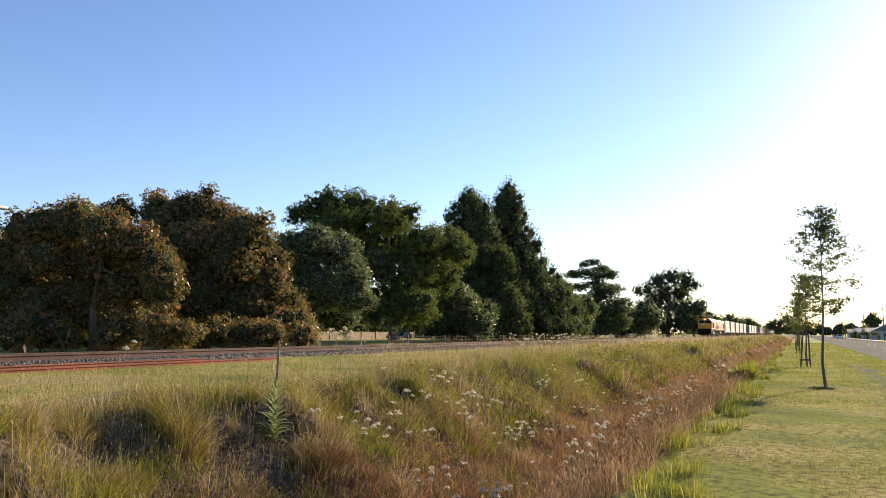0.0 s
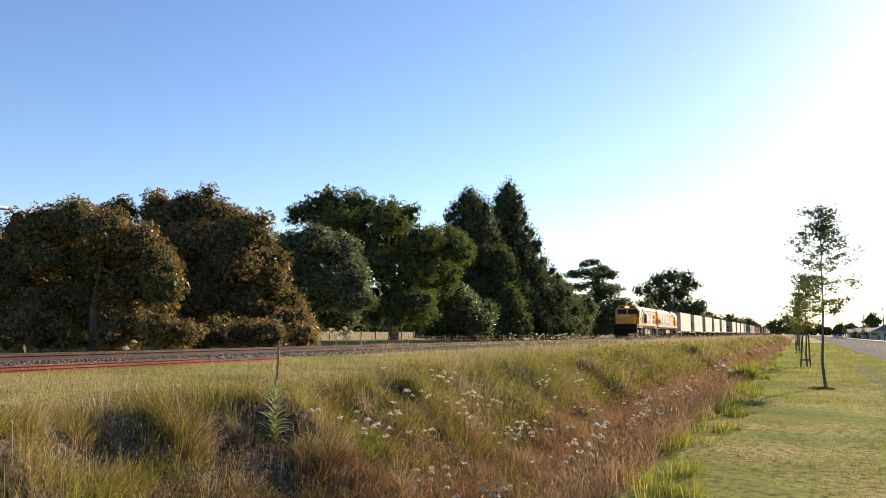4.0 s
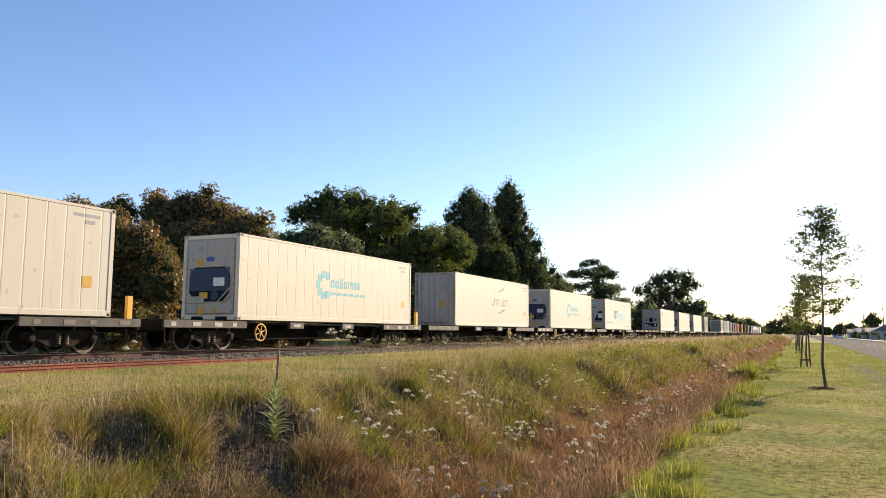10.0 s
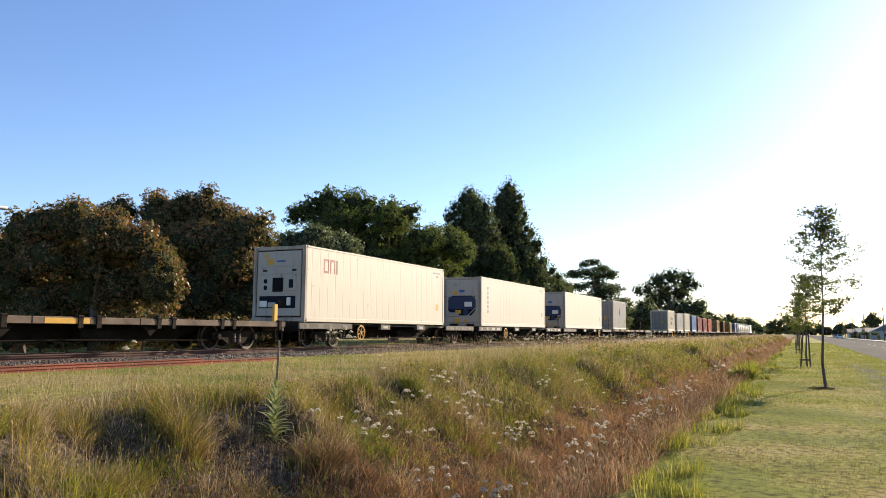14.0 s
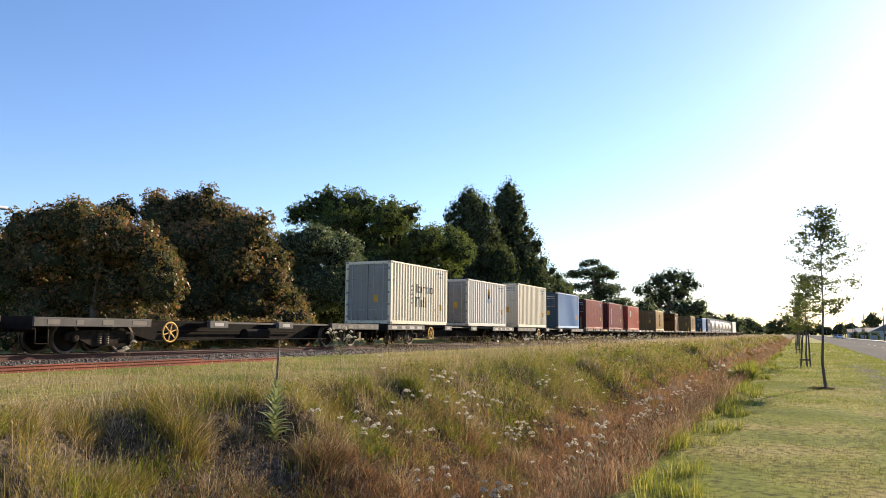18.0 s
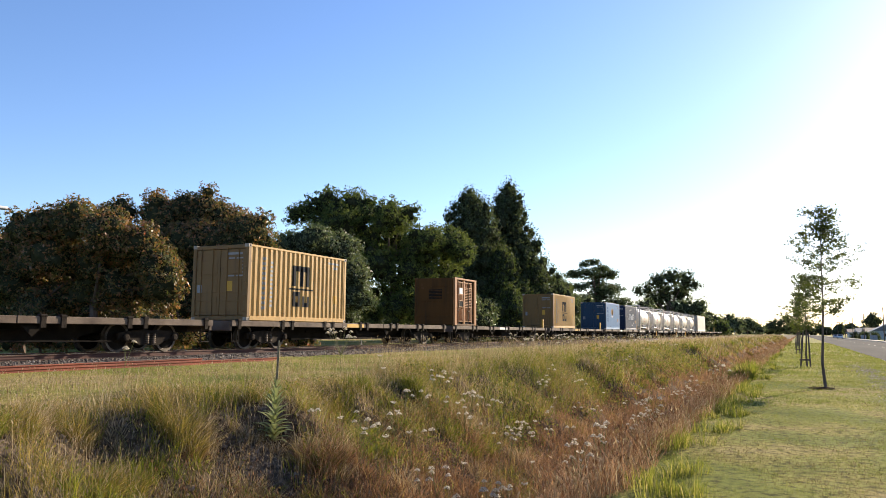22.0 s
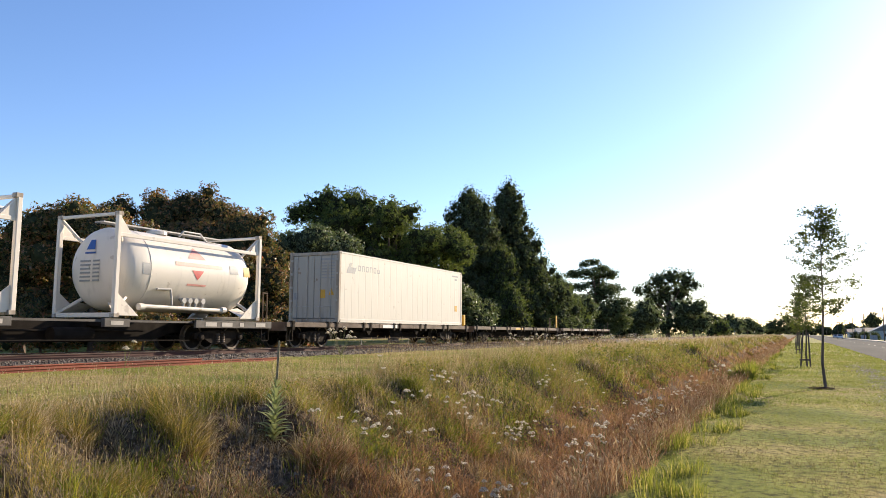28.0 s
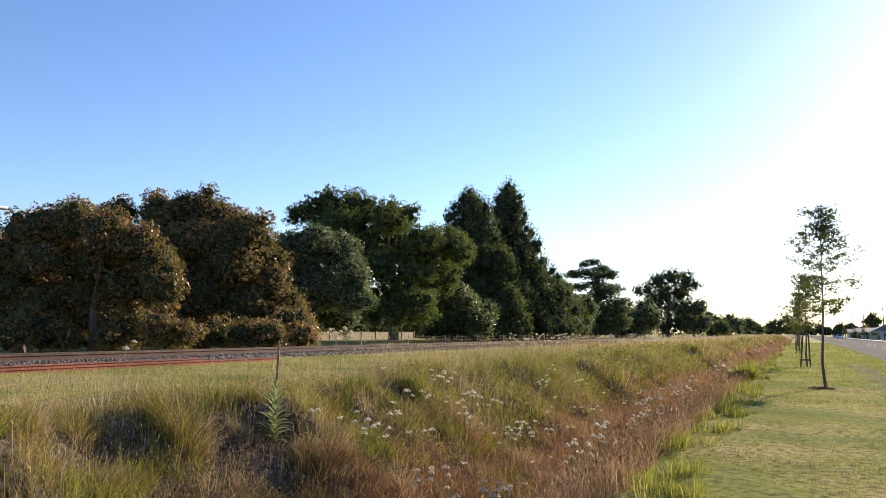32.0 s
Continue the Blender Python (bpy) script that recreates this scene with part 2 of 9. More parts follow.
    bs.inputs["Sheen Tint"].default_value = (1.0, 0.95, 0.6, 1)
    bump_node(n, l, n3.outputs[0], bs, 0.6, 0.03)
    ob = new("ground", fast_mesh("ground", V, quads=Q, mats=[m], smooth=True))
    return tagged(ob, "mown lawn, weedy open ditch and grassy trackside strip", "ground", kind="structure")


build_ground()

asphalt = surface("asphalt", (0.058, 0.058, 0.058), (0.044, 0.044, 0.045), (0.07, 0.069, 0.067), rough=1.0, gloss=0.02, scale=0.4, grain=120, bump=0.4, stretch=(1, 0.1, 1))
concrete = surface("concrete", (0.28, 0.27, 0.25), (0.18, 0.17, 0.15), rough=0.85, scale=2, grain=60)
white_line = plain("road_paint", (0.7, 0.69, 0.65), 0.7)
road = tagged(part("road", Shape().slab((4.6, -120, -0.3), (14.4, 2200, -0.045)), asphalt), "grey worn asphalt street running beside the lawn", "road", kind="structure")
kerb = tagged(part("kerb", Shape().slab((14.45, -120, -0.3), (14.62, 2200, 0.06), 0.02), concrete), "pale concrete kerb along the far side of the street", "kerb", kind="structure")
footpath = tagged(part("pavement", Shape().slab((16.4, -120, -0.3), (17.9, 2200, 0.02)), concrete), "pale concrete footpath before the houses", "pavement", kind="structure")
for i in range(40):
    y = 20 + 11 * i
    o = tagged(part("lane_mark", Shape().slab((9.45, y, -0.2), (9.55, y + 3, -0.041)), white_line), "faded white dashed centre line on asphalt", "road marking", "centre line dashes", "structure")

# ---- railway ----
ballast = surface("ballast_bed", (0.12, 0.095, 0.08), (0.06, 0.047, 0.04), (0.2, 0.17, 0.15), rough=0.95, scale=9, grain=38, bump=1.0)
rust = surface("rusty_steel", (0.095, 0.04, 0.03), (0.05, 0.022, 0.017), (0.15, 0.065, 0.045), rough=0.75, scale=4, grain=70, stretch=(1, 0.2, 1))
polished = surface("polished_rail_top", (0.55, 0.5, 0.47), (0.4, 0.33, 0.3), rough=0.2, metal=1.0, scale=3, grain=50, bump=0.02)
sleeper_wood = surface("weathered_sleeper", (0.13, 0.1, 0.08), (0.07, 0.055, 0.045), rough=0.9, scale=5, grain=60)

fresh_rust = surface("fresh_rust", (0.3, 0.085, 0.045), (0.14, 0.045, 0.028), (0.38, 0.13, 0.075), rough=0.8, scale=3, grain=60, stretch=(1, 0.15, 1))


def rail_shape(x, y0, y1, z):
    s = Shape()
    prof = [(-0.06, 0), (0.06, 0), (0.06, 0.018), (0.012, 0.035), (0.012, 0.11), (0.034, 0.12), (0.034, 0.146), (-0.034, 0.146), (-0.034, 0.12), (-0.012, 0.11), (-0.012, 0.035), (-0.06, 0.018)]
    n = len(prof)
    v = [(x + px, y, z + pz) for y in (y0, y1) for px, pz in prof]
    return s.add(v, [tuple(range(n)), tuple(range(n, 2 * n))[::-1]] + [(i, i + n, (i + 1) % n + n, (i + 1) % n) for i in range(n)])


bed_y0, bed_y1 = -150, 1800
bs = Shape()
prof = [(-2.7, 0.28), (-1.75, 0.69), (1.75, 0.69), (2.15, 0.55), (2.75, 0.30)]
bs.add([(TRACK_X + px, y, pz) for y in (bed_y0, bed_y1) for px, pz in prof] + [(TRACK_X + px, y, 0.0) for y in (bed_y0, bed_y1) for px in (-2.7, 2.75)],
       [(i, i + 1, i + 6, i + 5) for i in range(4)] + [(0, 5, 12, 10), (4, 11, 13, 9)])
tagged(part("track_bed", bs, ballast), "brown and grey stone ballast bed of the railway", "track bed", kind="structure")
railway = thing("railway_track", "single railway track with rusty rails on wooden sleepers", "railway track")
tagged(railway, kind="structure")
for dx in (-0.55, 0.55):
    part("rail", rail_shape(TRACK_X + dx, bed_y0, bed_y1, RAIL_Z - 0.15), rust, railway, "rusty steel rail")
    part("rail_head", Shape().slab((TRACK_X + dx - 0.033, bed_y0, RAIL_Z - 0.002), (TRACK_X + dx + 0.033, bed_y1, RAIL_Z + 0.003)), polished, railway, "polished running surface")
one = part("sleeper", Shape().slab((-1.05, -0.11, -0.12), (1.05, 0.11, 0.0), 0.012), sleeper_wood, railway, at=(TRACK_X, 0.0, 0.712))
for i in range(-8, 230):
    if i:
        again(one, (TRACK_X, i * 0.62, 0.712))
for k, (x, z, y0, y1) in enumerate(((-15.35, 0.55, -20, 16.5), (-15.0, 0.5, -20, 19.5))):
    tagged(part("spare_rail", rail_shape(x, y0, y1, z), fresh_rust), "rusty spare rail lying at the foot of the ballast", "rail", "spare rails")

# ---- trees ----
bark = surface("bark", (0.14, 0.105, 0.08), (0.07, 0.05, 0.04), rough=0.95, scale=6, grain=40, bump=0.9, stretch=(1, 1, 0.25))
bark_grey = surface("young_bark", (0.15, 0.115, 0.085), (0.08, 0.06, 0.045), rough=0.9, scale=9, grain=60, bump=0.6, stretch=(1, 1, 0.25))
# colour of the solid cores: the crown's inner shade, painted dark
inner = surface("inner_crown_shade", (0.05, 0.055, 0.03), (0.028, 0.032, 0.018), rough=1.0, gloss=0.0, scale=5, grain=25, bump=1.0)
russet = leafy("russet_leaves", [(0.0, (0.06, 0.075, 0.026)), (0.35, (0.13, 0.125, 0.045)), (0.6, (0.2, 0.13, 0.055)), (0.85, (0.32, 0.15, 0.08)), (0.95, (0.4, 0.25, 0.18)), (0.985, (0.5, 0.09, 0.06))], 0.42, 0.42, 0.3, 0.4)
grey_green = leafy("grey_green_leaves", [(0.0, (0.07, 0.095, 0.05)), (0.6, (0.13, 0.16, 0.085)), (0.92, (0.19, 0.21, 0.12)), (1.0, (0.24, 0.25, 0.18))], 0.38, 0.45, 0.25, 0.25)
deep_green = leafy("deep_green_leaves", [(0.0, (0.05, 0.066, 0.035)), (0.6, (0.085, 0.105, 0.052)), (1.0, (0.13, 0.15, 0.07))], 0.42, 0.6, 0.12, 0.25)
moss_green = leafy("moss_green_needles", [(0.0, (0.055, 0.08, 0.028)), (0.6, (0.1, 0.13, 0.042)), (1.0, (0.17, 0.19, 0.065))], 0.42, 0.65, 0.1, 0.25)
fir_green = leafy("fir_needles", [(0.0, (0.05, 0.07, 0.04)), (0.6, (0.085, 0.11, 0.058)), (1.0, (0.13, 0.15, 0.08))], 0.42, 0.65, 0.1, 0.25)
young_green = leafy("young_tree_leaves", [(0.0, (0.04, 0.06, 0.014)), (0.6, (0.08, 0.1, 0.026)), (1.0, (0.14, 0.155, 0.05))], 0.5, 0.5, 0.2)


def leaf_quads(rng, C, size, flat=0.0, lean=None):
    """A small folded leaf at every point of C."""
    n = len(C)
    d = rng.normal(size=(n, 3))
    d[:, 2] *= 1 - flat
    d /= np.linalg.norm(d, axis=1)[:, None] + 1e-9
    e = rng.normal(size=(n, 3))
    if lean is not None:
        e = e * 0.8 + lean
    w = np.cross(d, e)
    w /= np.linalg.norm(w, axis=1)[:, None] + 1e-9
    s = size * rng.uniform(0.6, 1.35, (n, 1))
    up = np.cross(d, w)
    a, b = C - d * s, C + d * s
    V = np.stack([a, C + w * s * 0.48 + up * s * 0.12, b, C - w * s * 0.48 + up * s * 0.12], 1).reshape(-1, 3)
    Q = np.arange(4 * n).reshape(n, 4)
    return V, Q


def blob(rng, c, r, seed, seg=14, rings=9):
    th = np.linspace(0, 2 * math.pi, seg, endpoint=False)
    ph = np.linspace(0.12, math.pi - 0.12, rings)
    P, T = np.meshgrid(ph, th, indexing="ij")
    d = np.stack([np.sin(P) * np.cos(T), np.sin(P) * np.sin(T), np.cos(P)], -1)
    k = 1 + 0.16 * np.sin(T * 3 + seed) * np.sin(P * 4 + seed * 2) + 0.10 * np.sin(T * 7 + seed * 3) * np.sin(P * 6)
    V = (np.asarray(c) + d * np.asarray(r) * k[..., None]).reshape(-1, 3)
    I = np.arange(rings * seg).reshape(rings, seg)
    Q = np.stack([I[:-1], np.roll(I[:-1], -1, 1), np.roll(I[1:], -1, 1), I[1:]], -1).reshape(-1, 4)
    return V, Q


def even_dirs(rng, k):
    """k directions spread evenly over a ball, turned at random."""
    i = np.arange(k) + 0.5
    ph, th = np.arccos(1 - 2 * i / k), math.pi * (1 + 5 ** 0.5) * i + rng.uniform(0, 6.283)
    d = np.stack([np.cos(th) * np.sin(ph), np.sin(th) * np.sin(ph), np.cos(ph)], -1)
    return d[:, rng.permutation(3)] * rng.choice((-1, 1), 3) + rng.normal(size=(k, 3)) * 0.12


def leaves_facing(rng, C, N, size):
    """A small folded leaf at every point of C, roughly square to N."""
    n = len(C)
    N = N / (np.linalg.norm(N, axis=1)[:, None] + 1e-9)
    d = np.cross(N, rng.normal(size=(n, 3)))
    d /= np.linalg.norm(d, axis=1)[:, None] + 1e-9
    w = np.cross(N, d)
    s = size * rng.uniform(0.6, 1.35, (n, 1))
    V = np.stack([C - d * s, C + w * s * 0.48 + N * s * 0.14, C + d * s, C - w * s * 0.48 + N * s * 0.14], 1).reshape(-1, 3)
    return V, np.arange(4 * n).reshape(n, 4)


def crown_mesh(seed, lobes, size, cover, mats, tuft=0.4, squash=0.9, core=0.7, rise=0.0, billows=9):
    """A crown in three scales: lobes, billows bulging from every lobe, tufts of leaves on every billow, round dark
    uneven cores that stand in for the shade inside.
    rise draws the tufts out upwards, as on conifers."""
    rng = np.random.default_rng(seed)
    flat = np.array([1, 1, squash])
    lc, lr = np.array([q[:3] for q in lobes], float), np.array([q[3] for q in lobes], float)
    bc, br = [], []
    for c, r in zip(lc, lr):
        if billows < 2:
            bc.append(c), br.append(r)
            continue
        for d in even_dirs(rng, billows):
            solid = core > 0.72
            bc.append(c + d * r * flat * (rng.uniform(0.55, 0.78) if solid else rng.uniform(0.6, 0.85))), br.append(r * (rng.uniform(0.42, 0.6) if solid else rng.uniform(0.34, 0.56)))
    bc, br = np.array(bc), np.array(br)
    if billows > 1:
        keep = np.ones(len(bc), bool)
        for i, (c, r) in enumerate(zip(lc, lr)):
            keep &= (np.linalg.norm((bc - c) / (r * flat), axis=1) > 0.5)
        bc, br = bc[keep], br[keep]
    P, D = [], []
    for c, r in zip(bc, br):
        k = int(4 * math.pi * r * r / (tuft * tuft * 1.5)) + 4
        d = even_dirs(rng, k)
        P.append(c + d * r * flat * rng.uniform(0.84, 1.1, (k, 1))), D.append(d)
    P, D = np.concatenate(P), np.concatenate(D)
    keep = P[:, 2] > 0.1
    for c, r in zip(bc, br):
        keep &= np.linalg.norm((P - c) / (r * flat), axis=1) > 0.8
    if billows > 1:
        for c, r in zip(lc, lr):
            keep &= np.linalg.norm((P - c) / (r * flat), axis=1) > 0.62
    P, D = P[keep], D[keep]
    n, m = len(P), max(4, int(cover * tuft * tuft * 0.66 / (size * size)))
    rad = tuft * (rng.uniform(0.4, 1.5, (n, 1, 1)) if rise else rng.uniform(0.4, 1.0, (n, 1, 1)))
    o = rng.normal(size=(n, m, 3))
    o /= np.linalg.norm(o, axis=2)[..., None]
    o *= rad * rng.uniform(0.1, 1.0, (n, m, 1)) ** 0.5
    o[..., 2] = o[..., 2] * (0.8 + rise) + rise * 0.5 * rad[..., 0]
    o[..., :2] *= 0.6 if rise else 1.0
    N = D[:, None, :] * 0.55 + o / rad * 0.4 + rng.normal(size=(n, m, 3)) * 0.6
    V, Q = leaves_facing(rng, (P[:, None, :] + o).reshape(-1, 3), N.reshape(-1, 3), size)
    verts, quads, off = [V], [Q], len(V)
    # dark cores within lobes and billows give the gaps their shade
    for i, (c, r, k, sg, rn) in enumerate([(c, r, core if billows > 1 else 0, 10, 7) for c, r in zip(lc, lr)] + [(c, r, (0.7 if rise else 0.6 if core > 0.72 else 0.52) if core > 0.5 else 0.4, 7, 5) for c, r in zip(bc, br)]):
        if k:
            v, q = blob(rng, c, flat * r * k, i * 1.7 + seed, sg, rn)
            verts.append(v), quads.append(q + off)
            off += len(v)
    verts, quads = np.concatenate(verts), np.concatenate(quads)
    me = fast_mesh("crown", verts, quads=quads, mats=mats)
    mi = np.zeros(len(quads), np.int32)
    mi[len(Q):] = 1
    if len(me.polygons) == len(mi):
        me.polygons.foreach_set("material_index", mi)
    return me


def trunk_shape(base, top, r0, r1, limbs, rng, n=8):
    """A tapered, slightly crooked trunk with limbs that reach towards the crown's lobes."""
    s = Shape()
    base, top = Vector(base), Vector(top)
    pts = [base.lerp(top, k / 4) + Vector((rng.uniform(-1, 1), rng.uniform(-1, 1), 0)) * r0 * 0.35 * (0 < k < 4) for k in range(5)]
    for k in range(4):
        a, b = r0 + (r1 - r0) * k / 4, r0 + (r1 - r0) * (k + 1) / 4
        s.tube(pts[k], pts[k + 1], a * (1.25 if k == 0 else 1), b, n)
    for q in limbs:
        q = Vector(q)
        st = pts[2].lerp(pts[4], rng.uniform(0, 0.8))
        mid = st.lerp(q, 0.5) + Vector((rng.uniform(-1, 1), rng.uniform(-1, 1), rng.uniform(0, 1))) * r0
        s.tube(st, mid, r1 * 0.8, r1 * 0.5, 6)
        s.tube(mid, q, r1 * 0.5, r1 * 0.15, 6)
    return s


def tree(label, lobes, leaf, size, cover=1.0, tuft=0.42, seed=1, trunk_r=0.25, base=None, core=0.7, squash=0.9, category="tree", group="", rise=0.0, billows=9, deep=True):
    """A tree from the lobes of its crown; deep adds the half of the crown that lies away from the railway."""
    rng = random.Random(seed)
    lobes = list(lobes)
    if deep:
        lobes += [(x - 1.3 * r, y + rng.uniform(-0.4, 0.6) * r, max(z - rng.uniform(0.0, 0.3) * r, r * 0.6), r * 0.9) for x, y, z, r in lobes[::2]]
    cx, cy = sum(q[0] for q in lobes) / len(lobes), sum(q[1] for q in lobes) / len(lobes)
    bx, by = base or (cx, cy)
    bz = float(ground_z(bx, by)) - 0.15
    t = thing("tree", label, category, group, (bx, by, bz))
    loc = [(q[0] - bx, q[1] - by, q[2] - bz, q[3] * 1.04) for q in lobes]
    top = max(q[2] for q in loc) * 0.75
    part("trunk", trunk_shape((0, 0, 0), (0, 0, top), trunk_r, trunk_r * 0.45, [q[:3] for q in loc[:12]], rng), bark, t)
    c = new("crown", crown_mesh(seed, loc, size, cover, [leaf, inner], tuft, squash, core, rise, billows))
    c.parent = t
    return t


def conifer(label, x, y, top, prof, leaf, seed, size=0.15, lobe=1.0, tuft=0.45, group="", cover=0.9, ragged=0.5, rise=1.3):
    """A conifer whose outline follows prof, (height share, radius), built of many small upswept boughs round a straight trunk."""
    rg = random.Random(seed)
    bz = float(ground_z(x, y)) - 0.1
    h = top - bz
    t = thing("tree", label, "conifer", group, (x, y, bz))
    part("trunk", Shape().tube((0, 0, 0), (0, 0, h * 0.97), 0.35, 0.03, 8), bark, t)
    lobes, z = [], h * 0.985
    while z > 0.8:
        f = z / h
        for (fa, ra), (fb, rb) in zip(prof, prof[1:]):
            if fa <= f <= fb:
                R = ra + (rb - ra) * (f - fa) / (fb - fa)
        q = lobe * min(1.0, 0.35 + R * 0.3)
        ring = max(0.0, R - q * 0.7)
        n = max(1, int(6.283 * ring / (q * 1.6)))
        a0 = rg.uniform(0, 6.28)
        for j in range(n):
            a, k = a0 + 6.283 * j / n + rg.uniform(-0.4, 0.4), ring * rg.uniform(1 - ragged, 1 + ragged * 0.6)
            lobes.append((math.cos(a) * k, math.sin(a) * k, max(0.5, z + rg.uniform(-0.4, 0.4) * q), q * rg.uniform(0.55, 1.1)))
        if ring > q:
            lobes.append((0, 0, z, ring * 0.72))
        z -= q * 0.85
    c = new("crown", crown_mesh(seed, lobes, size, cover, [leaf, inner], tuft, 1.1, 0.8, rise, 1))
    c.parent = t
    return t


# the row behind the railway
for i, lb in enumerate(([(-28.7, 21.4, 1.5, 0.8), (-28.5, 20.0, 1.3, 0.7), (-27.8, 21.8, 1.2, 0.6)], [(-26.3, 24.0, 1.6, 0.8), (-24.7, 23.9, 1.6, 0.8), (-24.0, 24.7, 1.3, 0.6), (-26.4, 22.8, 1.1, 0.5)], [(-28.3, 31.5, 1.4, 0.9), (-26.1, 31.0, 1.3, 0.8), (-24.4, 31.1, 1.3, 0.8), (-22.6, 31.3, 1.2, 0.7)])):
    tree("low russet evergreen shrubs before the trees", lb, russet, 0.07, cover=1.35, seed=70 + i, tuft=0.3, trunk_r=0.08, category="shrub", group="shrubs beside the railway")
tree("dense dark evergreen tree at the end of the row", [(-29.5, 21.6, 5.9, 0.8), (-32.6, 22.5, 5.1, 0.9), (-32.0, 22.9, 5.2, 1.0), (-31.6, 23.3, 3.9, 1.1), (-31.7, 22.0, 3.5, 1.0), (-32.0, 23.0, 2.3, 1.2), (-30.2, 23.0, 5.1, 0.8)], russet, 0.075, seed=3, cover=1.3, tuft=0.28, core=0.76)
tree("broad evergreen tree with russet new leaves", [(-28.0, 22.1, 6.1, 1.0), (-26.6, 22.5, 5.6, 1.0), (-29.2, 21.9, 4.7, 1.0), (-28.3, 23.3, 4.4, 1.2), (-26.1, 23.7, 5.2, 1.0), (-25.4, 24.2, 4.3, 0.9), (-27.2, 24.1, 3.4, 1.2), (-30.2, 23.4, 3.0, 1.1), (-24.6, 24.0, 3.4, 0.9), (-30.2, 22.0, 2.4, 0.9), (-28.8, 24.0, 2.1, 0.9), (-27.1, 24.7, 1.8, 0.9)], russet, 0.072, cover=1.5, seed=5, tuft=0.26, core=0.76)
tree("tall broad evergreen tree with russet leaves", [(-36.5, 31.9, 8.4, 0.9), (-34.7, 33.3, 8.3, 1.3), (-33.8, 34.2, 8.8, 1.1), (-32.9, 35.2, 8.8, 1.2), (-31.4, 35.7, 7.9, 1.3), (-28.9, 34.5, 7.1, 1.4), (-32.3, 33.3, 6.4, 1.6), (-29.8, 33.9, 5.4, 1.5), (-29.8, 36.7, 5.3, 1.5), (-31.6, 33.5, 3.6, 1.6), (-29.6, 35.0, 3.0, 1.5), (-29.1, 37.6, 3.0, 1.4), (-26.5, 36.1, 1.8, 1.1), (-31.1, 34.7, 1.6, 1.1), (-34.3, 34.0, 2.5, 1.4), (-28.6, 36.3, 4.4, 1.0), (-30.5, 33.5, 6.6, 1.2), (-33.3, 33.5, 4.9, 1.7), (-33.0, 32.7, 2.6, 1.7), (-33.9, 32.5, 6.3, 1.6), (-28.3, 38.1, 1.6, 1.4)], russet, 0.078, cover=1.5, seed=8, tuft=0.27, core=0.76)
tree("rounded grey-green evergreen tree with glossy leaves", [(-31.9, 45.1, 7.8, 1.6), (-31.2, 47.5, 7.2, 1.6), (-34.3, 46.9, 6.4, 1.6), (-29.8, 47.1, 5.4, 1.4), (-31.1, 45.5, 4.6, 2.0), (-29.0, 46.5, 3.8, 1.1), (-33.9, 47.6, 3.0, 1.6), (-31.7, 48.5, 2.6, 1.4), (-33.6, 44.8, 7.5, 1.0)], grey_green, 0.085, cover=1.25, seed=11, tuft=0.36, core=0.76)
tree("large dark dome-crowned tree", [(-45.1, 63.2, 13.7, 1.2), (-43.6, 64.2, 14.5, 1.9), (-41.7, 66.2, 14.4, 2.0), (-41.3, 62.8, 11.9, 2.3), (-40.0, 66.7, 13.6, 1.5), (-35.8, 63.4, 12.6, 1.7), (-35.6, 66.4, 13.4, 1.3), (-41.0, 66.7, 11.2, 2.4), (-38.0, 68.8, 10.7, 2.4), (-32.9, 65.4, 10.3, 2.1), (-31.8, 68.7, 10.3, 2.0), (-30.0, 67.6, 9.2, 1.2), (-37.4, 64.1, 7.9, 2.2), (-34.7, 66.2, 7.5, 2.4), (-33.7, 71.1, 7.3, 1.9), (-37.7, 68.3, 4.8, 2.1), (-33.0, 64.8, 4.0, 1.9), (-40.5, 68.4, 4.2, 2.0), (-37.1, 71.1, 2.8, 1.2)], moss_green, 0.12, cover=1.25, seed=14, tuft=0.55, trunk_r=0.5, base=(-37.4, 67.5), core=0.6)
tree("dark shrubs under the trees", [(-34.7, 75.9, 5.1, 1.9), (-34.3, 79.6, 4.2, 2.2), (-32.1, 77.8, 2.3, 1.5), (-37.5, 77.3, 1.9, 1.5), (-35.1, 79.1, 1.6, 1.4)], grey_green, 0.13, seed=15, tuft=0.5, trunk_r=0.15)
conifer("tall dark fir with a ragged spire", -38.9, 90.6, 20.3, ((0, 5.0), (0.35, 4.4), (0.72, 3.5), (0.88, 2.7), (0.95, 1.3), (1, 0.2)), fir_green, 21, size=0.15, lobe=0.75, tuft=0.4)
conifer("tallest dark fir with a ragged spire", -37.0, 100.1, 23.0, ((0, 9.0), (0.3, 7.2), (0.5, 4.8), (0.72, 3.0), (0.87, 2.2), (0.95, 1.0), (1, 0.2)), fir_green, 22, size=0.16, lobe=0.8, tuft=0.42)
for i, (x, y, top, r) in enumerate(((-34.9, 91.2, 12.6, 4.0), (-33.3, 97.8, 10.9, 3.9), (-32.4, 108.3, 10.0, 4.2), (-32.2, 88.0, 7.0, 2.6))):
    conifer("bushy bright green cypress", x, y, top, ((0, r * 0.9), (0.3, r), (0.6, r * 0.75), (0.85, r * 0.4), (1, 0.3)), moss_green, 30 + i, size=0.14, lobe=0.85, tuft=0.42, group="cypresses beside the railway", ragged=0.45)
tree("leafy green roadside tree", [(-34.7, 124.8, 6.6, 1.7), (-33.2, 127.9, 5.7, 2.1), (-34.5, 127.6, 3.1, 2.3)], grey_green, 0.19, seed=36, tuft=0.6)
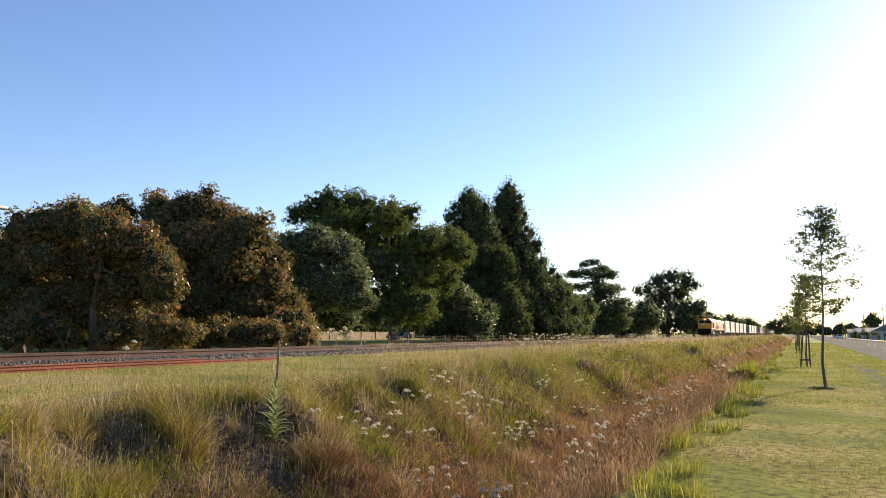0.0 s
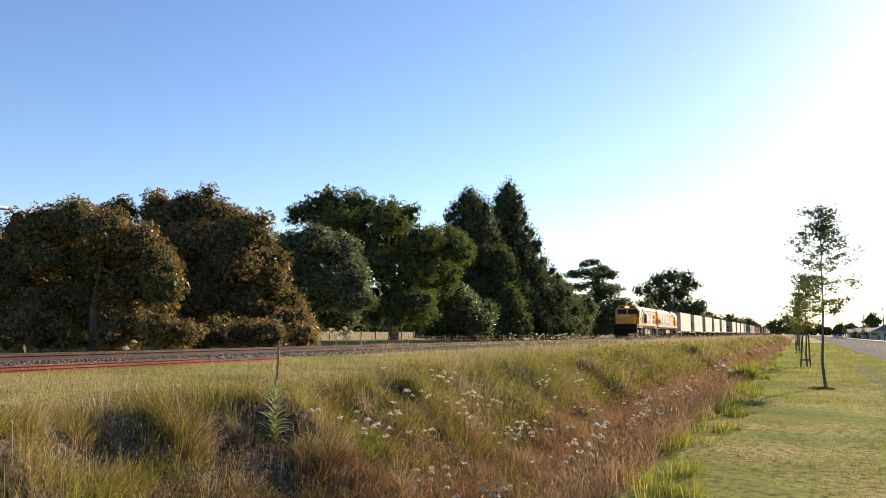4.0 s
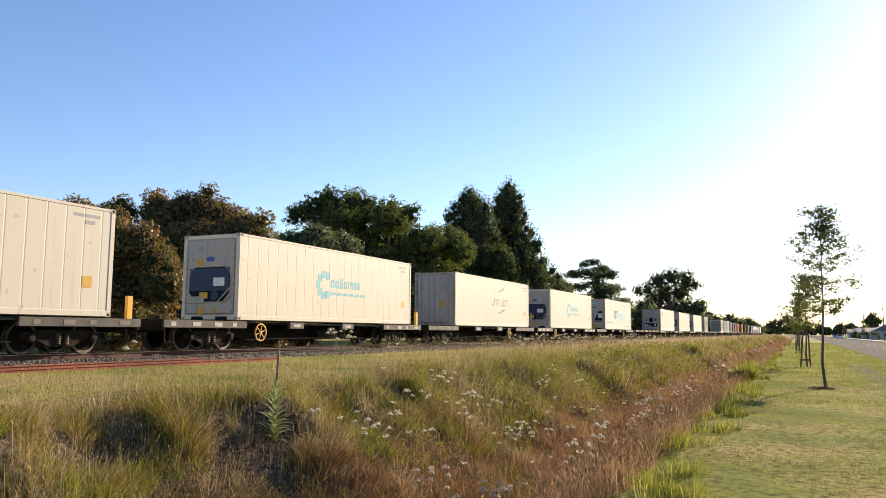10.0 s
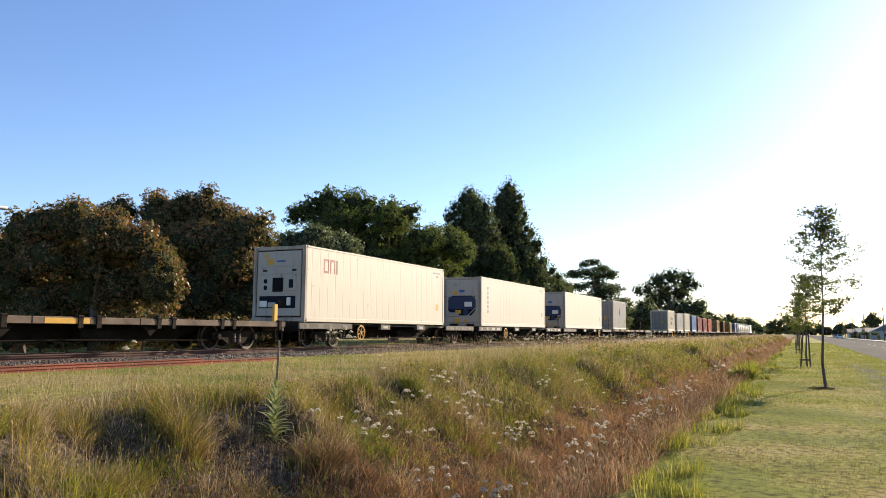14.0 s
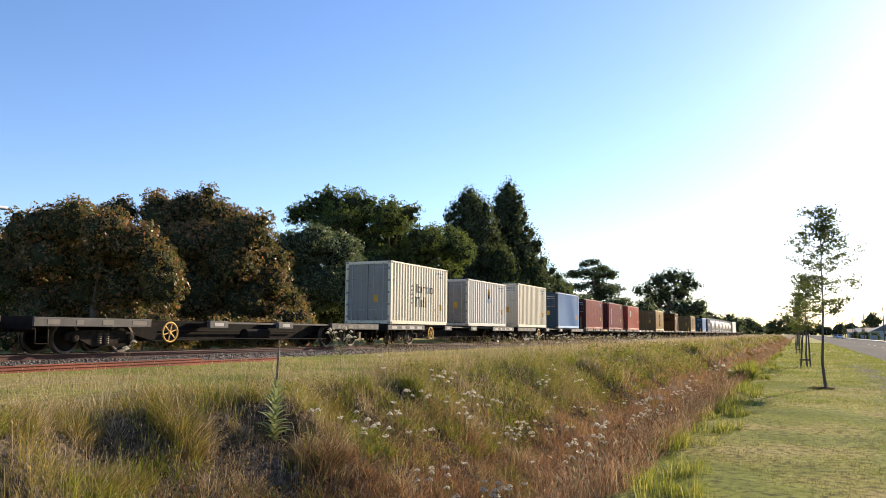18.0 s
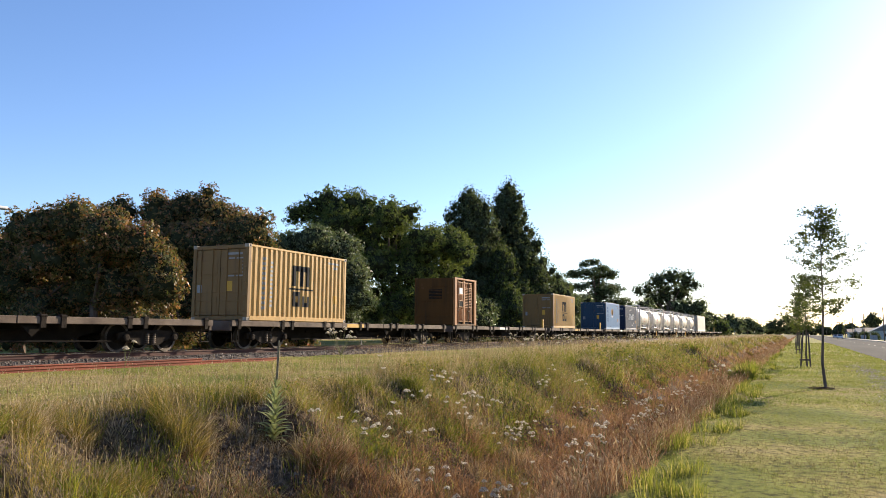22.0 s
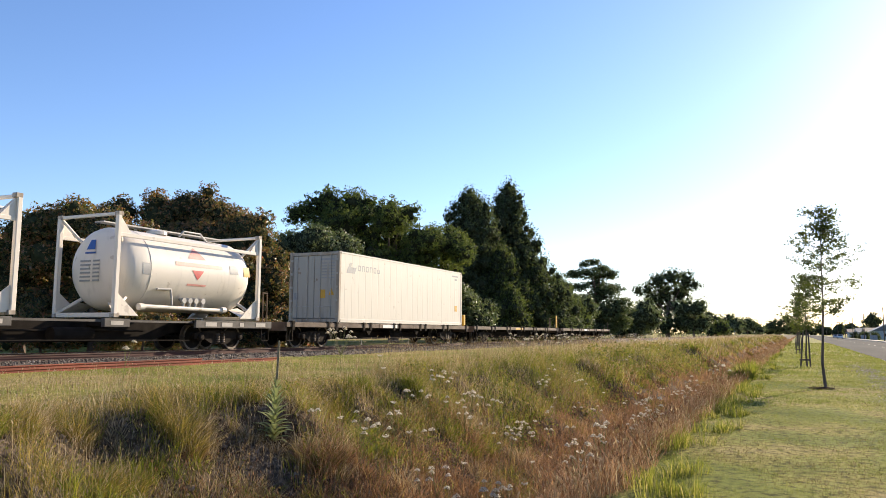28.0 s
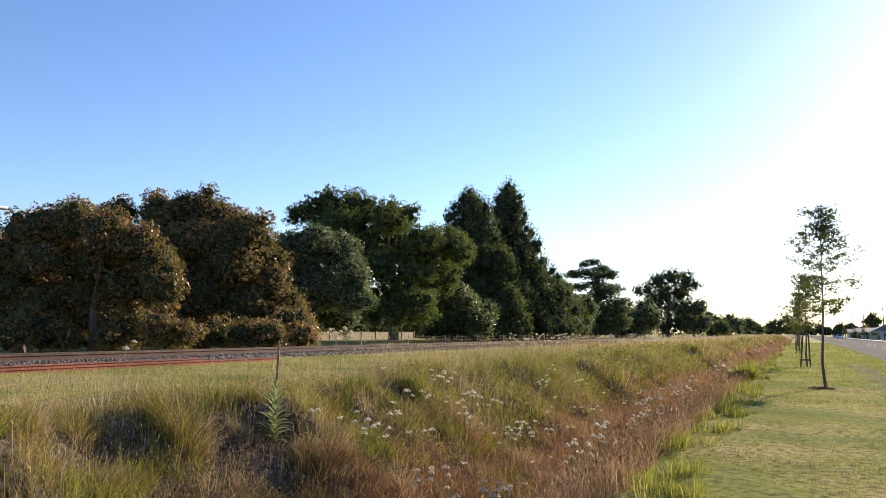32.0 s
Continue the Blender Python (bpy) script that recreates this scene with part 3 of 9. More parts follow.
tree("cedar with flat layered boughs", [(-36.1, 145.7, 15.3, 1.3), (-34.9, 147.9, 14.1, 1.7), (-37.0, 144.8, 13.0, 2.0), (-39.2, 145.2, 12.9, 1.3), (-33.7, 149.5, 13.1, 2.0), (-37.1, 151.1, 11.6, 2.1), (-38.8, 146.2, 10.5, 1.8), (-33.9, 152.5, 10.3, 2.5), (-36.1, 149.9, 8.6, 3.0), (-31.8, 148.8, 7.4, 2.2), (-38.4, 149.8, 6.8, 2.3), (-34.2, 148.2, 5.6, 3.8), (-32.3, 152.7, 3.9, 2.5), (-37.3, 149.9, 3.2, 3.2), (-35.5, 149.0, 2.4, 3.6), (-32.5, 150.5, 6.0, 2.6), (-36.5, 150.0, 5.0, 3.4), (-35.0, 150.0, 10.0, 2.4)], fir_green, 0.2, seed=40, tuft=0.5, squash=0.42, core=0.5, category="conifer", trunk_r=0.45)
tree("big open-crowned dark tree", [(-35.6, 201.4, 12.6, 1.9), (-32.4, 199.6, 14.5, 2.3), (-29.5, 201.7, 15.8, 2.7), (-25.7, 199.5, 15.0, 2.3), (-23.5, 199.3, 13.8, 1.6), (-31.4, 202.0, 11.7, 2.7), (-27.7, 204.9, 11.8, 3.0), (-34.3, 202.1, 10.6, 1.9), (-29.9, 204.8, 8.6, 3.0), (-30.8, 200.4, 4.1, 3.2), (-27.6, 202.5, 3.7, 3.2)], deep_green, 0.22, cover=0.8, seed=41, tuft=0.6, trunk_r=0.5, core=0.5, billows=10)
tree("bushy dark green tree", [(-22.7, 196.6, 7.7, 2.5), (-25.2, 202.9, 5.0, 3.2), (-21.6, 199.1, 4.1, 2.3)], grey_green, 0.26, seed=48, tuft=0.8)
tree("rounded dark green tree", [(-31.5, 166.6, 4.8, 3.2), (-34.5, 169.4, 4.4, 2.3), (-29.3, 169.0, 4.4, 2.7), (-30.3, 166.5, 6.8, 2.2), (-32.4, 168.0, 2.2, 2.5)], grey_green, 0.22, seed=42, tuft=0.7)
tree("distant green tree beside the line", [(-22.6, 232.4, 4.5, 3.0), (-19.5, 225.2, 3.1, 2.2), (-24.0, 232.0, 6.1, 2.3), (-22.3, 229.0, 1.5, 2.3)], moss_green, 0.28, seed=43, tuft=0.9, group="distant trees")
tree("distant green tree beside the line", [(-23.1, 294.3, 5.7, 3.1), (-21.1, 293.6, 4.5, 2.9), (-23.8, 289.5, 2.8, 2.9)], grey_green, 0.35, seed=49, tuft=1.1, group="distant trees")
tree("distant green tree beside the line", [(-27.6, 439.9, 6.6, 3.7), (-24.4, 434.3, 7.1, 3.3), (-21.5, 441.5, 5.4, 3.4), (-18.6, 438.5, 3.9, 2.4)], grey_green, 0.5, seed=44, tuft=1.5, group="distant trees")
tree("distant green tree beside the line", [(-25.9, 600.0, 5.0, 3.0), (-22.5, 600.0, 3.6, 2.2)], deep_green, 0.6, seed=45, tuft=1.6, group="distant trees")
tree("distant open tree beyond the lawn", [(-9.6, 465.2, 7.2, 3.2), (-6.1, 464.8, 8.8, 3.5), (-12.0, 464.3, 5.3, 1.9), (-4.0, 468.3, 5.1, 2.9), (-8.0, 464.6, 3.8, 1.9)], deep_green, 0.45, cover=0.8, seed=46, tuft=1.4, core=0.5, group="distant trees")
tree("garden tree behind the houses", [(28.2, 366.4, 8.5, 2.3), (26.2, 365.6, 6.8, 1.6), (30.3, 367.5, 7.1, 1.8), (28.4, 366.5, 5.5, 2.2)], deep_green, 0.35, seed=47, tuft=0.9, group="garden trees", deep=False)

# ---- paint of the train ----
def paint(name, base, dirt_col, rough=0.5, streak=0.5, grain=50, wear=1.0, gloss=0.2):
    """Weathered vehicle paint: streaks that run down, grime and small chips."""
    m, n, l, b = node_set(name)
    st = noise_node(n, l, 2.2, 7, "Object", (1, 1.6, 0.22))
    big = noise_node(n, l, 0.6, 5)
    fine = noise_node(n, l, grain, 4)
    r = ramp_node(n, [(0.26, dirt_col), (0.26 + 0.30 * streak, base), (0.9, tuple(min(1, c * 1.06) for c in base))])
    ad = n.new("ShaderNodeMath")
    ad.operation = "MULTIPLY_ADD"
    ad.inputs[1].default_value = 0.35
    l.new(big.outputs[0], ad.inputs[0])
    sc = n.new("ShaderNodeMath")
    sc.operation, sc.inputs[1].default_value = "MULTIPLY", 0.72
    l.new(st.outputs[0], sc.inputs[0])
    l.new(sc.outputs[0], ad.inputs[2])
    l.new(ad.outputs[0], r.inputs[0])
    run = noise_node(n, l, 5.0, 6, "Object", (1, 1.3, 0.12))
    spot = noise_node(n, l, 3.2, 8)
    wr, sr = ramp_node(n, [(0.56, (0, 0, 0)), (0.74, (1, 1, 1))]), ramp_node(n, [(0.66, (0, 0, 0)), (0.70, (1, 1, 1))])
    l.new(run.outputs[0], wr.inputs[0])
    l.new(spot.outputs[0], sr.inputs[0])
    mul = n.new("ShaderNodeMath")
    mul.operation, mul.inputs[1].default_value = "MULTIPLY", 0.45 * wear
    l.new(wr.outputs[0], mul.inputs[0])
    grime, chip = n.new("ShaderNodeMixRGB"), n.new("ShaderNodeMixRGB")
    l.new(mul.outputs[0], grime.inputs[0])
    l.new(r.outputs[0], grime.inputs[1])
    grime.inputs[2].default_value = (*[c * 0.45 + 0.02 for c in dirt_col], 1)
    mul2 = n.new("ShaderNodeMath")
    mul2.operation, mul2.inputs[1].default_value = "MULTIPLY", 0.6 * wear
    l.new(sr.outputs[0], mul2.inputs[0])
    l.new(mul2.outputs[0], chip.inputs[0])
    l.new(grime.outputs[0], chip.inputs[1])
    chip.inputs[2].default_value = (0.16, 0.075, 0.035, 1)
    l.new(chip.outputs[0], b.inputs["Base Color"])
    b.inputs["Specular IOR Level"].default_value = gloss
    mr = n.new("ShaderNodeMapRange")
    mr.inputs[3].default_value, mr.inputs[4].default_value = max(0.05, rough - 0.15), min(1, rough + 0.2)
    l.new(fine.outputs[0], mr.inputs[0])
    l.new(mr.outputs[0], b.inputs["Roughness"])
    bump_node(n, l, fine.outputs[0], b, 0.08, 0.01)
    return m


cream = paint("cream_container_paint", (0.545, 0.49, 0.41), (0.5, 0.43, 0.345), streak=0.5, wear=0.4)
cream2 = paint("warm_cream_paint", (0.575, 0.51, 0.415), (0.53, 0.455, 0.36), streak=0.5, wear=0.4)
reefer_white = paint("reefer_white_paint", (0.554, 0.51, 0.44), (0.5, 0.44, 0.37), streak=0.5, wear=0.4)
fade_white = paint("faded_white_paint", (0.55, 0.51, 0.44), (0.4, 0.34, 0.27), streak=0.55)
farm_cream = paint("yellowed_cream_paint", (0.68, 0.585, 0.43), (0.52, 0.42, 0.29), streak=0.6)
pale_yellow = paint("pale_cream_paint", (0.67, 0.58, 0.43), (0.5, 0.42, 0.3), streak=0.5)
sky_blue = paint("faded_blue_paint", (0.125, 0.24, 0.43), (0.12, 0.19, 0.3), streak=0.7)
maroon = paint("faded_maroon_paint", (0.30, 0.058, 0.04), (0.17, 0.045, 0.034), streak=0.6)
deep_maroon = paint("maroon_paint", (0.25, 0.042, 0.034), (0.14, 0.034, 0.028), streak=0.5)
brick_red = paint("brick_red_paint", (0.46, 0.08, 0.038), (0.3, 0.062, 0.034), streak=0.5)
mustard = paint("mustard_paint", (0.47, 0.28, 0.088), (0.32, 0.18, 0.065), streak=0.5)
# mustard, blue and maroon ends: darkened copies that carry the ends' shade
mustard_end = paint("shaded_mustard_paint", (0.19, 0.11, 0.04), (0.1, 0.06, 0.025), streak=0.7)
teal_end = paint("shaded_blue_paint", (0.02, 0.05, 0.09), (0.015, 0.028, 0.045), streak=0.7)
maroon_end = paint("shaded_maroon_paint", (0.065, 0.015, 0.014), (0.04, 0.013, 0.011), streak=0.7)
# rust brown darkened well below the tan side, for the shaded end
rust_orange = paint("shaded_rust_paint", (0.095, 0.042, 0.011), (0.035, 0.018, 0.008), streak=0.9, gloss=0.08)
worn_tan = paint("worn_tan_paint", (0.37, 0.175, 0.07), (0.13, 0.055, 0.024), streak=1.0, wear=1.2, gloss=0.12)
# white ends: grime and the shade of the end face in one colour
unit_end = paint("grimy_shaded_end_paint", (0.36, 0.33, 0.285), (0.22, 0.19, 0.155), streak=0.6)
pale_blue = paint("pale_blue_paint", (0.24, 0.36, 0.52), (0.16, 0.22, 0.3), streak=0.4)
# navy lightened on the side wall to carry the sun's glare on its ribs
lit_navy = paint("lit_navy_paint", (0.105, 0.112, 0.14), (0.05, 0.055, 0.075), streak=0.5)
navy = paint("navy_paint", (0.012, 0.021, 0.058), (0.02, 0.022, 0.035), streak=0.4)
tank_cream = paint("tank_cream_paint", (0.66, 0.6, 0.52), (0.55, 0.48, 0.39), rough=0.35, streak=0.5, wear=0.5)
loco_yellow = paint("loco_yellow_paint", (0.62, 0.25, 0.014), (0.42, 0.18, 0.03), rough=0.3, streak=0.4, gloss=0.4)
loco_red = paint("loco_red_paint", (0.581, 0.0748, 0.044), (0.42, 0.08, 0.05), rough=0.28, streak=0.5, gloss=0.6)
loco_grey = paint("loco_grey_paint", (0.185, 0.17, 0.15), (0.11, 0.095, 0.08), rough=0.28, streak=0.5, gloss=0.6)
loco_white = paint("loco_white_marking", (0.686, 0.66, 0.616), (0.6, 0.54, 0.48), rough=0.5)
under = surface("underframe_grime", (0.022, 0.018, 0.015), (0.012, 0.010, 0.008), (0.045, 0.036, 0.028), rough=0.95, gloss=0.05, scale=3, grain=40, bump=0.15)
bogie_iron = surface("bogie_iron", (0.032, 0.024, 0.018), (0.012, 0.009, 0.007), (0.085, 0.062, 0.045), rough=0.9, gloss=0.1, scale=5, grain=50, bump=0.5)
wheel_steel = surface("wheel_steel", (0.15, 0.12, 0.095), (0.05, 0.038, 0.03), rough=0.5, metal=0.5, scale=6, grain=40)
sill_grey = surface("deck_sill_paint", (0.115, 0.105, 0.094), (0.06, 0.048, 0.04), (0.2, 0.18, 0.16), rough=0.75, scale=1.6, grain=45, bump=0.3)
sill_brown = surface("worn_deck_paint", (0.17, 0.125, 0.09), (0.06, 0.038, 0.028), (0.28, 0.22, 0.17), rough=0.8, scale=1.4, grain=45, bump=0.4)
safety_yellow = paint("post_yellow_paint", (0.634, 0.352, 0.0528), (0.42, 0.22, 0.06))
wheel_yellow = paint("handwheel_paint", (0.62, 0.34, 0.075), (0.42, 0.23, 0.07))
mark_white, mark_dark, mark_grey = plain("white_marking", (0.75, 0.73, 0.69)), plain("dark_marking", (0.025, 0.025, 0.028), 0.8, gloss=0.1), plain("grey_marking", (0.3, 0.3, 0.3))
plate_dull, plate_pale = plain("dull_plate", (0.2, 0.17, 0.14), 0.8), plain("weathered_plate", (0.46, 0.42, 0.37), 0.8)
mark_teal, mark_blue, mark_yellow = plain("teal_marking", (0.12, 0.42, 0.5)), plain("blue_marking", (0.035, 0.1, 0.33)), plain("yellow_sticker", (0.62, 0.34, 0.04))
mark_red, mark_pink = plain("red_marking", (0.6, 0.09, 0.08)), plain("faded_red_marking", (0.7, 0.33, 0.28))
mark_brown = plain("dark_brown_marking", (0.11, 0.1, 0.085), 0.7)
mark_soft = plain("soft_blue_marking", (0.3, 0.38, 0.55))
grey_end = paint("grey_end_paint", (0.24, 0.22, 0.19), (0.15, 0.13, 0.11))
mark_faded = plain("brown_red_marking", (0.3, 0.1, 0.075))
mark_cyan = plain("cyan_marking", (0.25, 0.6, 0.72))
# dust on iron, its tan also carrying the sunlight on the bogie parts
dusty_iron = surface("dusty_lit_iron", (0.17, 0.125, 0.09), (0.05, 0.036, 0.026), (0.28, 0.22, 0.165), rough=0.9, gloss=0.1, scale=4, grain=40, bump=0.5)
post_rust = paint("rust_stained_posts", (0.36, 0.31, 0.25), (0.15, 0.085, 0.045), streak=1.1, wear=1.4)
black_panel, dark_glass = plain("black_panel", (0.012, 0.013, 0.015), 0.8, gloss=0.06), glass("dark_glass")
mirror_glass = glass("cab_glass", (0.3, 0.32, 0.32), 0.12)
# pilot grime; also the painted shade behind the plant container's ribs
pilot_brown = surface("grime_and_gap_shade", (0.022, 0.012, 0.009), (0.01, 0.006, 0.005), (0.05, 0.026, 0.018), rough=0.85, gloss=0.1, scale=4, grain=40)
seal_grey = plain("door_bar_grey", (0.42, 0.4, 0.37), 0.5)
lamp_glow = glow("headlamp", (1.0, 0.6, 0.45), 1.6)
bay_navy, unit_navy = plain("bay_navy", (0.01, 0.014, 0.024), 0.7, gloss=0.1), plain("unit_navy", (0.018, 0.034, 0.085), 0.5)

DECK = 0.95


# ---- containers ----
def wave_profile(L, period=0.278, depth=0.036, flat=False, y_in=0.12):
    """Points (y, offset) of a side wall along its length."""
    pts, y = [(y_in, 0.0)], y_in
    n = int(round((L - 2 * y_in) / period))
    p = (L - 2 * y_in) / n
    for i in range(n):
        y = y_in + i * p
        if flat:
            pts += [(y + p * 0.45, 0.0), (y + p * 0.49, -depth), (y + p * 0.51, -depth), (y + p * 0.55, 0.0), (y + p, 0.0)]
        else:
            pts += [(y + p * 0.19, 0.0), (y + p * 0.36, -depth), (y + p * 0.64, -depth), (y + p * 0.81, 0.0), (y + p, 0.0)]
    return pts


def wall_shape(prof, x, sign, z0, z1):
    v = [(x + sign * o, y, z) for y, o in prof for z in (z0, z1)]
    return Shape().add(v, [(2 * i, 2 * i + 2, 2 * i + 3, 2 * i + 1) for i in range(len(prof) - 1)])


def on_wall(sh, prof, x, y0, y1, z0, z1, shear=0.0, lift=0.004):
    """A painted patch that follows the wall's profile; shear shifts its top along the wall."""
    def off(y):
        for (a, oa), (b, ob) in zip(prof, prof[1:]):
            if a <= y <= b:
                return oa + (ob - oa) * (y - a) / max(b - a, 1e-6)
        return 0.0
    ys = sorted({y0, y1, *[q[0] for q in prof if y0 < q[0] < y1]})
    for a, b in zip(ys, ys[1:]):
        sh.sheet([(x + off(a) + lift, a, z0), (x + off(b) + lift, b, z0), (x + off(b) + lift, b + shear, z1), (x + off(a) + lift, a + shear, z1)])
    return sh


def bars(sh, prof, x, y0, z0, glyphs, h, gap=0.06, stroke=0.09, slant=0.0):
    """Plain shapes in the place of a brand's letters, running towards larger y. Each glyph is (shape, width):
    o ring, n arch, l tall stem, i short stem, b block, u cup, - gap."""
    y = y0
    for g, w in glyphs:
        hh = h if g in "lbNO" else h * 0.72
        t = min(stroke, w * 0.45)
        k = slant / h

        def piece(a, b, c, d):
            on_wall(sh, prof, x, a + k * (c - z0), b + k * (c - z0), c, d, k * (d - c))
        if g in "li":
            piece(y, y + w, z0, z0 + hh)
        elif g == "b":
            piece(y, y + w, z0, z0 + hh)
        elif g != "-":
            piece(y, y + t, z0, z0 + hh)
            piece(y + w - t, y + w, z0, z0 + hh)
            if g in "oOuU":
                piece(y + t, y + w - t, z0, z0 + t)
            if g in "oOnN":
                piece(y + t, y + w - t, z0 + hh - t, z0 + hh)
        y += w + gap
    return sh


casting = Shape().slab((-0.085, -0.09, 0), (0.085, 0.09, 0.118), 0.012)
casting_hole = Shape().lathe([(-0.001, 0.034), (0.0, 0.034), (0.0, 0.001)], 10, axis="x")


def container(label, L, H, mat, front="doors", kind_word="shipping_container", flat=False, end_mat=None, post_mat=None, marks=(), small=True, pockets=False, end_post=None):
    """A container with its base at the deck: frame, walls, roof, castings, doors or a cooling unit at the leading end."""
    t = thing(kind_word, label, "container")
    end_mat, post_mat, end_post = end_mat or mat, post_mat or mat, end_post or post_mat or mat
    z0, z1, w = DECK + 0.01, DECK + 0.01 + H, 1.219
    for y in (0.0, L - 0.16):
        for x in (-w, w - 0.16):
            part("corner_post", Shape().slab((x, y, z0 + 0.1), (x + 0.16, y + 0.16, z1 - 0.1), 0.02), end_post if y == 0 else post_mat, t)
        part("header", Shape().slab((-w + 0.1, y + 0.01, z1 - 0.16), (w - 0.1, y + 0.12, z1 - 0.02), 0.015), end_post if y == 0 else post_mat, t)
        part("end_sill", Shape().slab((-w + 0.1, y + 0.01, z0 + 0.02), (w - 0.1, y + 0.13, z0 + 0.17), 0.015), end_post if y == 0 else post_mat, t)
    for x in (-w, w - 0.07):
        part("top_rail", Shape().slab((x, 0.15, z1 - 0.09), (x + 0.07, L - 0.15, z1 - 0.015), 0.01), post_mat, t)
        part("bottom_rail", Shape().slab((x, 0.15, z0 + 0.012), (x + 0.075, L - 0.15, z0 + 0.168), 0.012), post_mat, t)
    c0 = part("corner_casting", casting, post_rust, t, at=(-w + 0.083, 0.088, z0))
    for x in (-w + 0.083, w - 0.083):
        for y in (0.088, L - 0.088):
            for z in (z0, z1 - 0.118):
                if (x, y, z) != (-w + 0.083, 0.088, z0):
                    again(c0, (x, y, z))
    h0 = part("casting_hole", casting_hole, black_panel, t, at=(w + 0.004, 0.09, z0 + 0.06))
    for y, z in ((L - 0.09, z0 + 0.06), (0.09, z1 - 0.06), (L - 0.09, z1 - 0.06)):
        again(h0, (w + 0.004, y, z))
    prof = wave_profile(L, 0.55 if flat else 0.278, 0.0035 if flat else 0.036, flat, 0.155)
    wall_x = w - 0.012
    part("side_panel", wall_shape(prof, wall_x, 1, z0 + 0.16, z1 - 0.08), mat, t)
    part("side_panel", wall_shape(prof, -wall_x, -1, z0 + 0.16, z1 - 0.08), mat, t)
    part("roof", Shape().slab((-w + 0.06, 0.1, z1 - 0.05), (w - 0.06, L - 0.1, z1 - 0.025)), mat, t)
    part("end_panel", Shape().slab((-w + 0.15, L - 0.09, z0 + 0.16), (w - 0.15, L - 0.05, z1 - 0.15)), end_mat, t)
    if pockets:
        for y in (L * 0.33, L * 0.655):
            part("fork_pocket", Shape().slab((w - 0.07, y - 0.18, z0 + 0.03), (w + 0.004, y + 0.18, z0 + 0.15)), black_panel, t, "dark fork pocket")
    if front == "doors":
        bar_mat = seal_grey if flat or end_mat is grey_end else end_mat
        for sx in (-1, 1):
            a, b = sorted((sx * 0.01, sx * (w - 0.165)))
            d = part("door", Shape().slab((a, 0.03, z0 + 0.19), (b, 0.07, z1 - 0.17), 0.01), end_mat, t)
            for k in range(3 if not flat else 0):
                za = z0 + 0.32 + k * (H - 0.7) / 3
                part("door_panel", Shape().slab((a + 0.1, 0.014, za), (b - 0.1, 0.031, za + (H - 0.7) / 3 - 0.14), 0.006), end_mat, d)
            for fx in (0.3, 0.78):
                x = sx * (w - 0.165) * fx
                part("lock_bar", Shape().tube((x, 0.0, z0 + 0.1), (x, 0.0, z1 - 0.1), 0.017, n=8), bar_mat, d, "door lock bar")
                part("handle", Shape().slab((x - 0.2, -0.025, z0 + 0.62 + 0.05 * fx), (x + 0.2, -0.008, z0 + 0.65 + 0.05 * fx), 0.006), bar_mat, d)
            hg = part("hinge", Shape().slab((-0.05, -0.02, 0), (0.06, 0.035, 0.09), 0.01), end_mat, d, at=(sx * (w - 0.12), 0.0, z0 + 0.3))
            for k in range(1, 5):
                again(hg, (sx * (w - 0.12), 0.0, z0 + 0.3 + k * (H - 0.7) / 4))
        s = Shape()
        for k in range(6):
            s.slab((0.36, 0.022, z1 - 0.5 - k * 0.12), (0.62, 0.026, z1 - 0.45 - k * 0.12))
            s.slab((0.70, 0.022, z1 - 0.5 - k * 0.12), (0.98, 0.026, z1 - 0.45 - k * 0.12))
        s.slab((0.3, 0.022, z1 - 0.36), (0.95, 0.026, z1 - 0.28))
        part("lettering", s, mark_dark if sum(mat.node_tree.nodes["Principled BSDF"].inputs["Base Color"].default_value[:3]) < 0 else mark_grey, t, "faint lettering bars")
        part("sticker", Shape().slab((0.3, 0.008, z0 + 1.0), (0.56, 0.013, z0 + 1.34)), mark_yellow, t, "yellow warning sticker")
        part("sticker", Shape().slab((-0.98, 0.008, z0 + 0.95), (-0.78, 0.013, z0 + 1.22)), mark_grey, t, "grey data plate")
        if flat:
            part("sticker", Shape().add([(0.72, 0.01, z0 + 1.12), (0.98, 0.01, z0 + 1.12), (0.85, 0.01, z0 + 1.4)], [(0, 1, 2)]), mark_yellow, t, "yellow warning triangle")
    elif front == "unit":
        part("end_frame", Shape().slab((-w + 0.16, 0.05, z0 + 0.17), (w - 0.16, 0.09, z1 - 0.16)), end_mat, t)
        u = part("cooling_unit", Shape().slab((-w + 0.2, 0.0, z0 + 0.22), (w - 0.2, 0.06, z1 - 0.2), 0.02), end_mat, t, "white cooling unit front")
        oct_ = [(-0.9, 0.62), (-0.9, 1.24), (-0.66, 1.5), (0.66, 1.5), (0.9, 1.24), (0.9, 0.62), (0.6, 0.3), (-0.6, 0.3)]
        bay = Shape().add([(x, -0.004, z0 + 0.3 + z) for x, z in oct_], [tuple(range(8))])
        b = part("machinery_bay", bay, bay_navy, u, "dark navy machinery opening")
        rim = Shape()
        for (xa, za), (xb, zb) in zip(oct_, oct_[1:] + oct_[:1]):
            rim.tube((xa, -0.01, z0 + 0.3 + za), (xb, -0.01, z0 + 0.3 + zb), 0.025, n=5)
        part("bay_rim", rim, end_mat, u)
        part("fan_housing", Shape().slab((-0.86, -0.03, z0 + 0.98), (0.84, -0.006, z0 + 1.74), 0.02), unit_navy, b, "dark blue housing")
        part("compressor", Shape().lathe([(-0.05, 0.001), (-0.05, 0.16), (0.0, 0.18)], 16, (0.25, 0, z0 + 0.82), "y"), unit_navy, b)
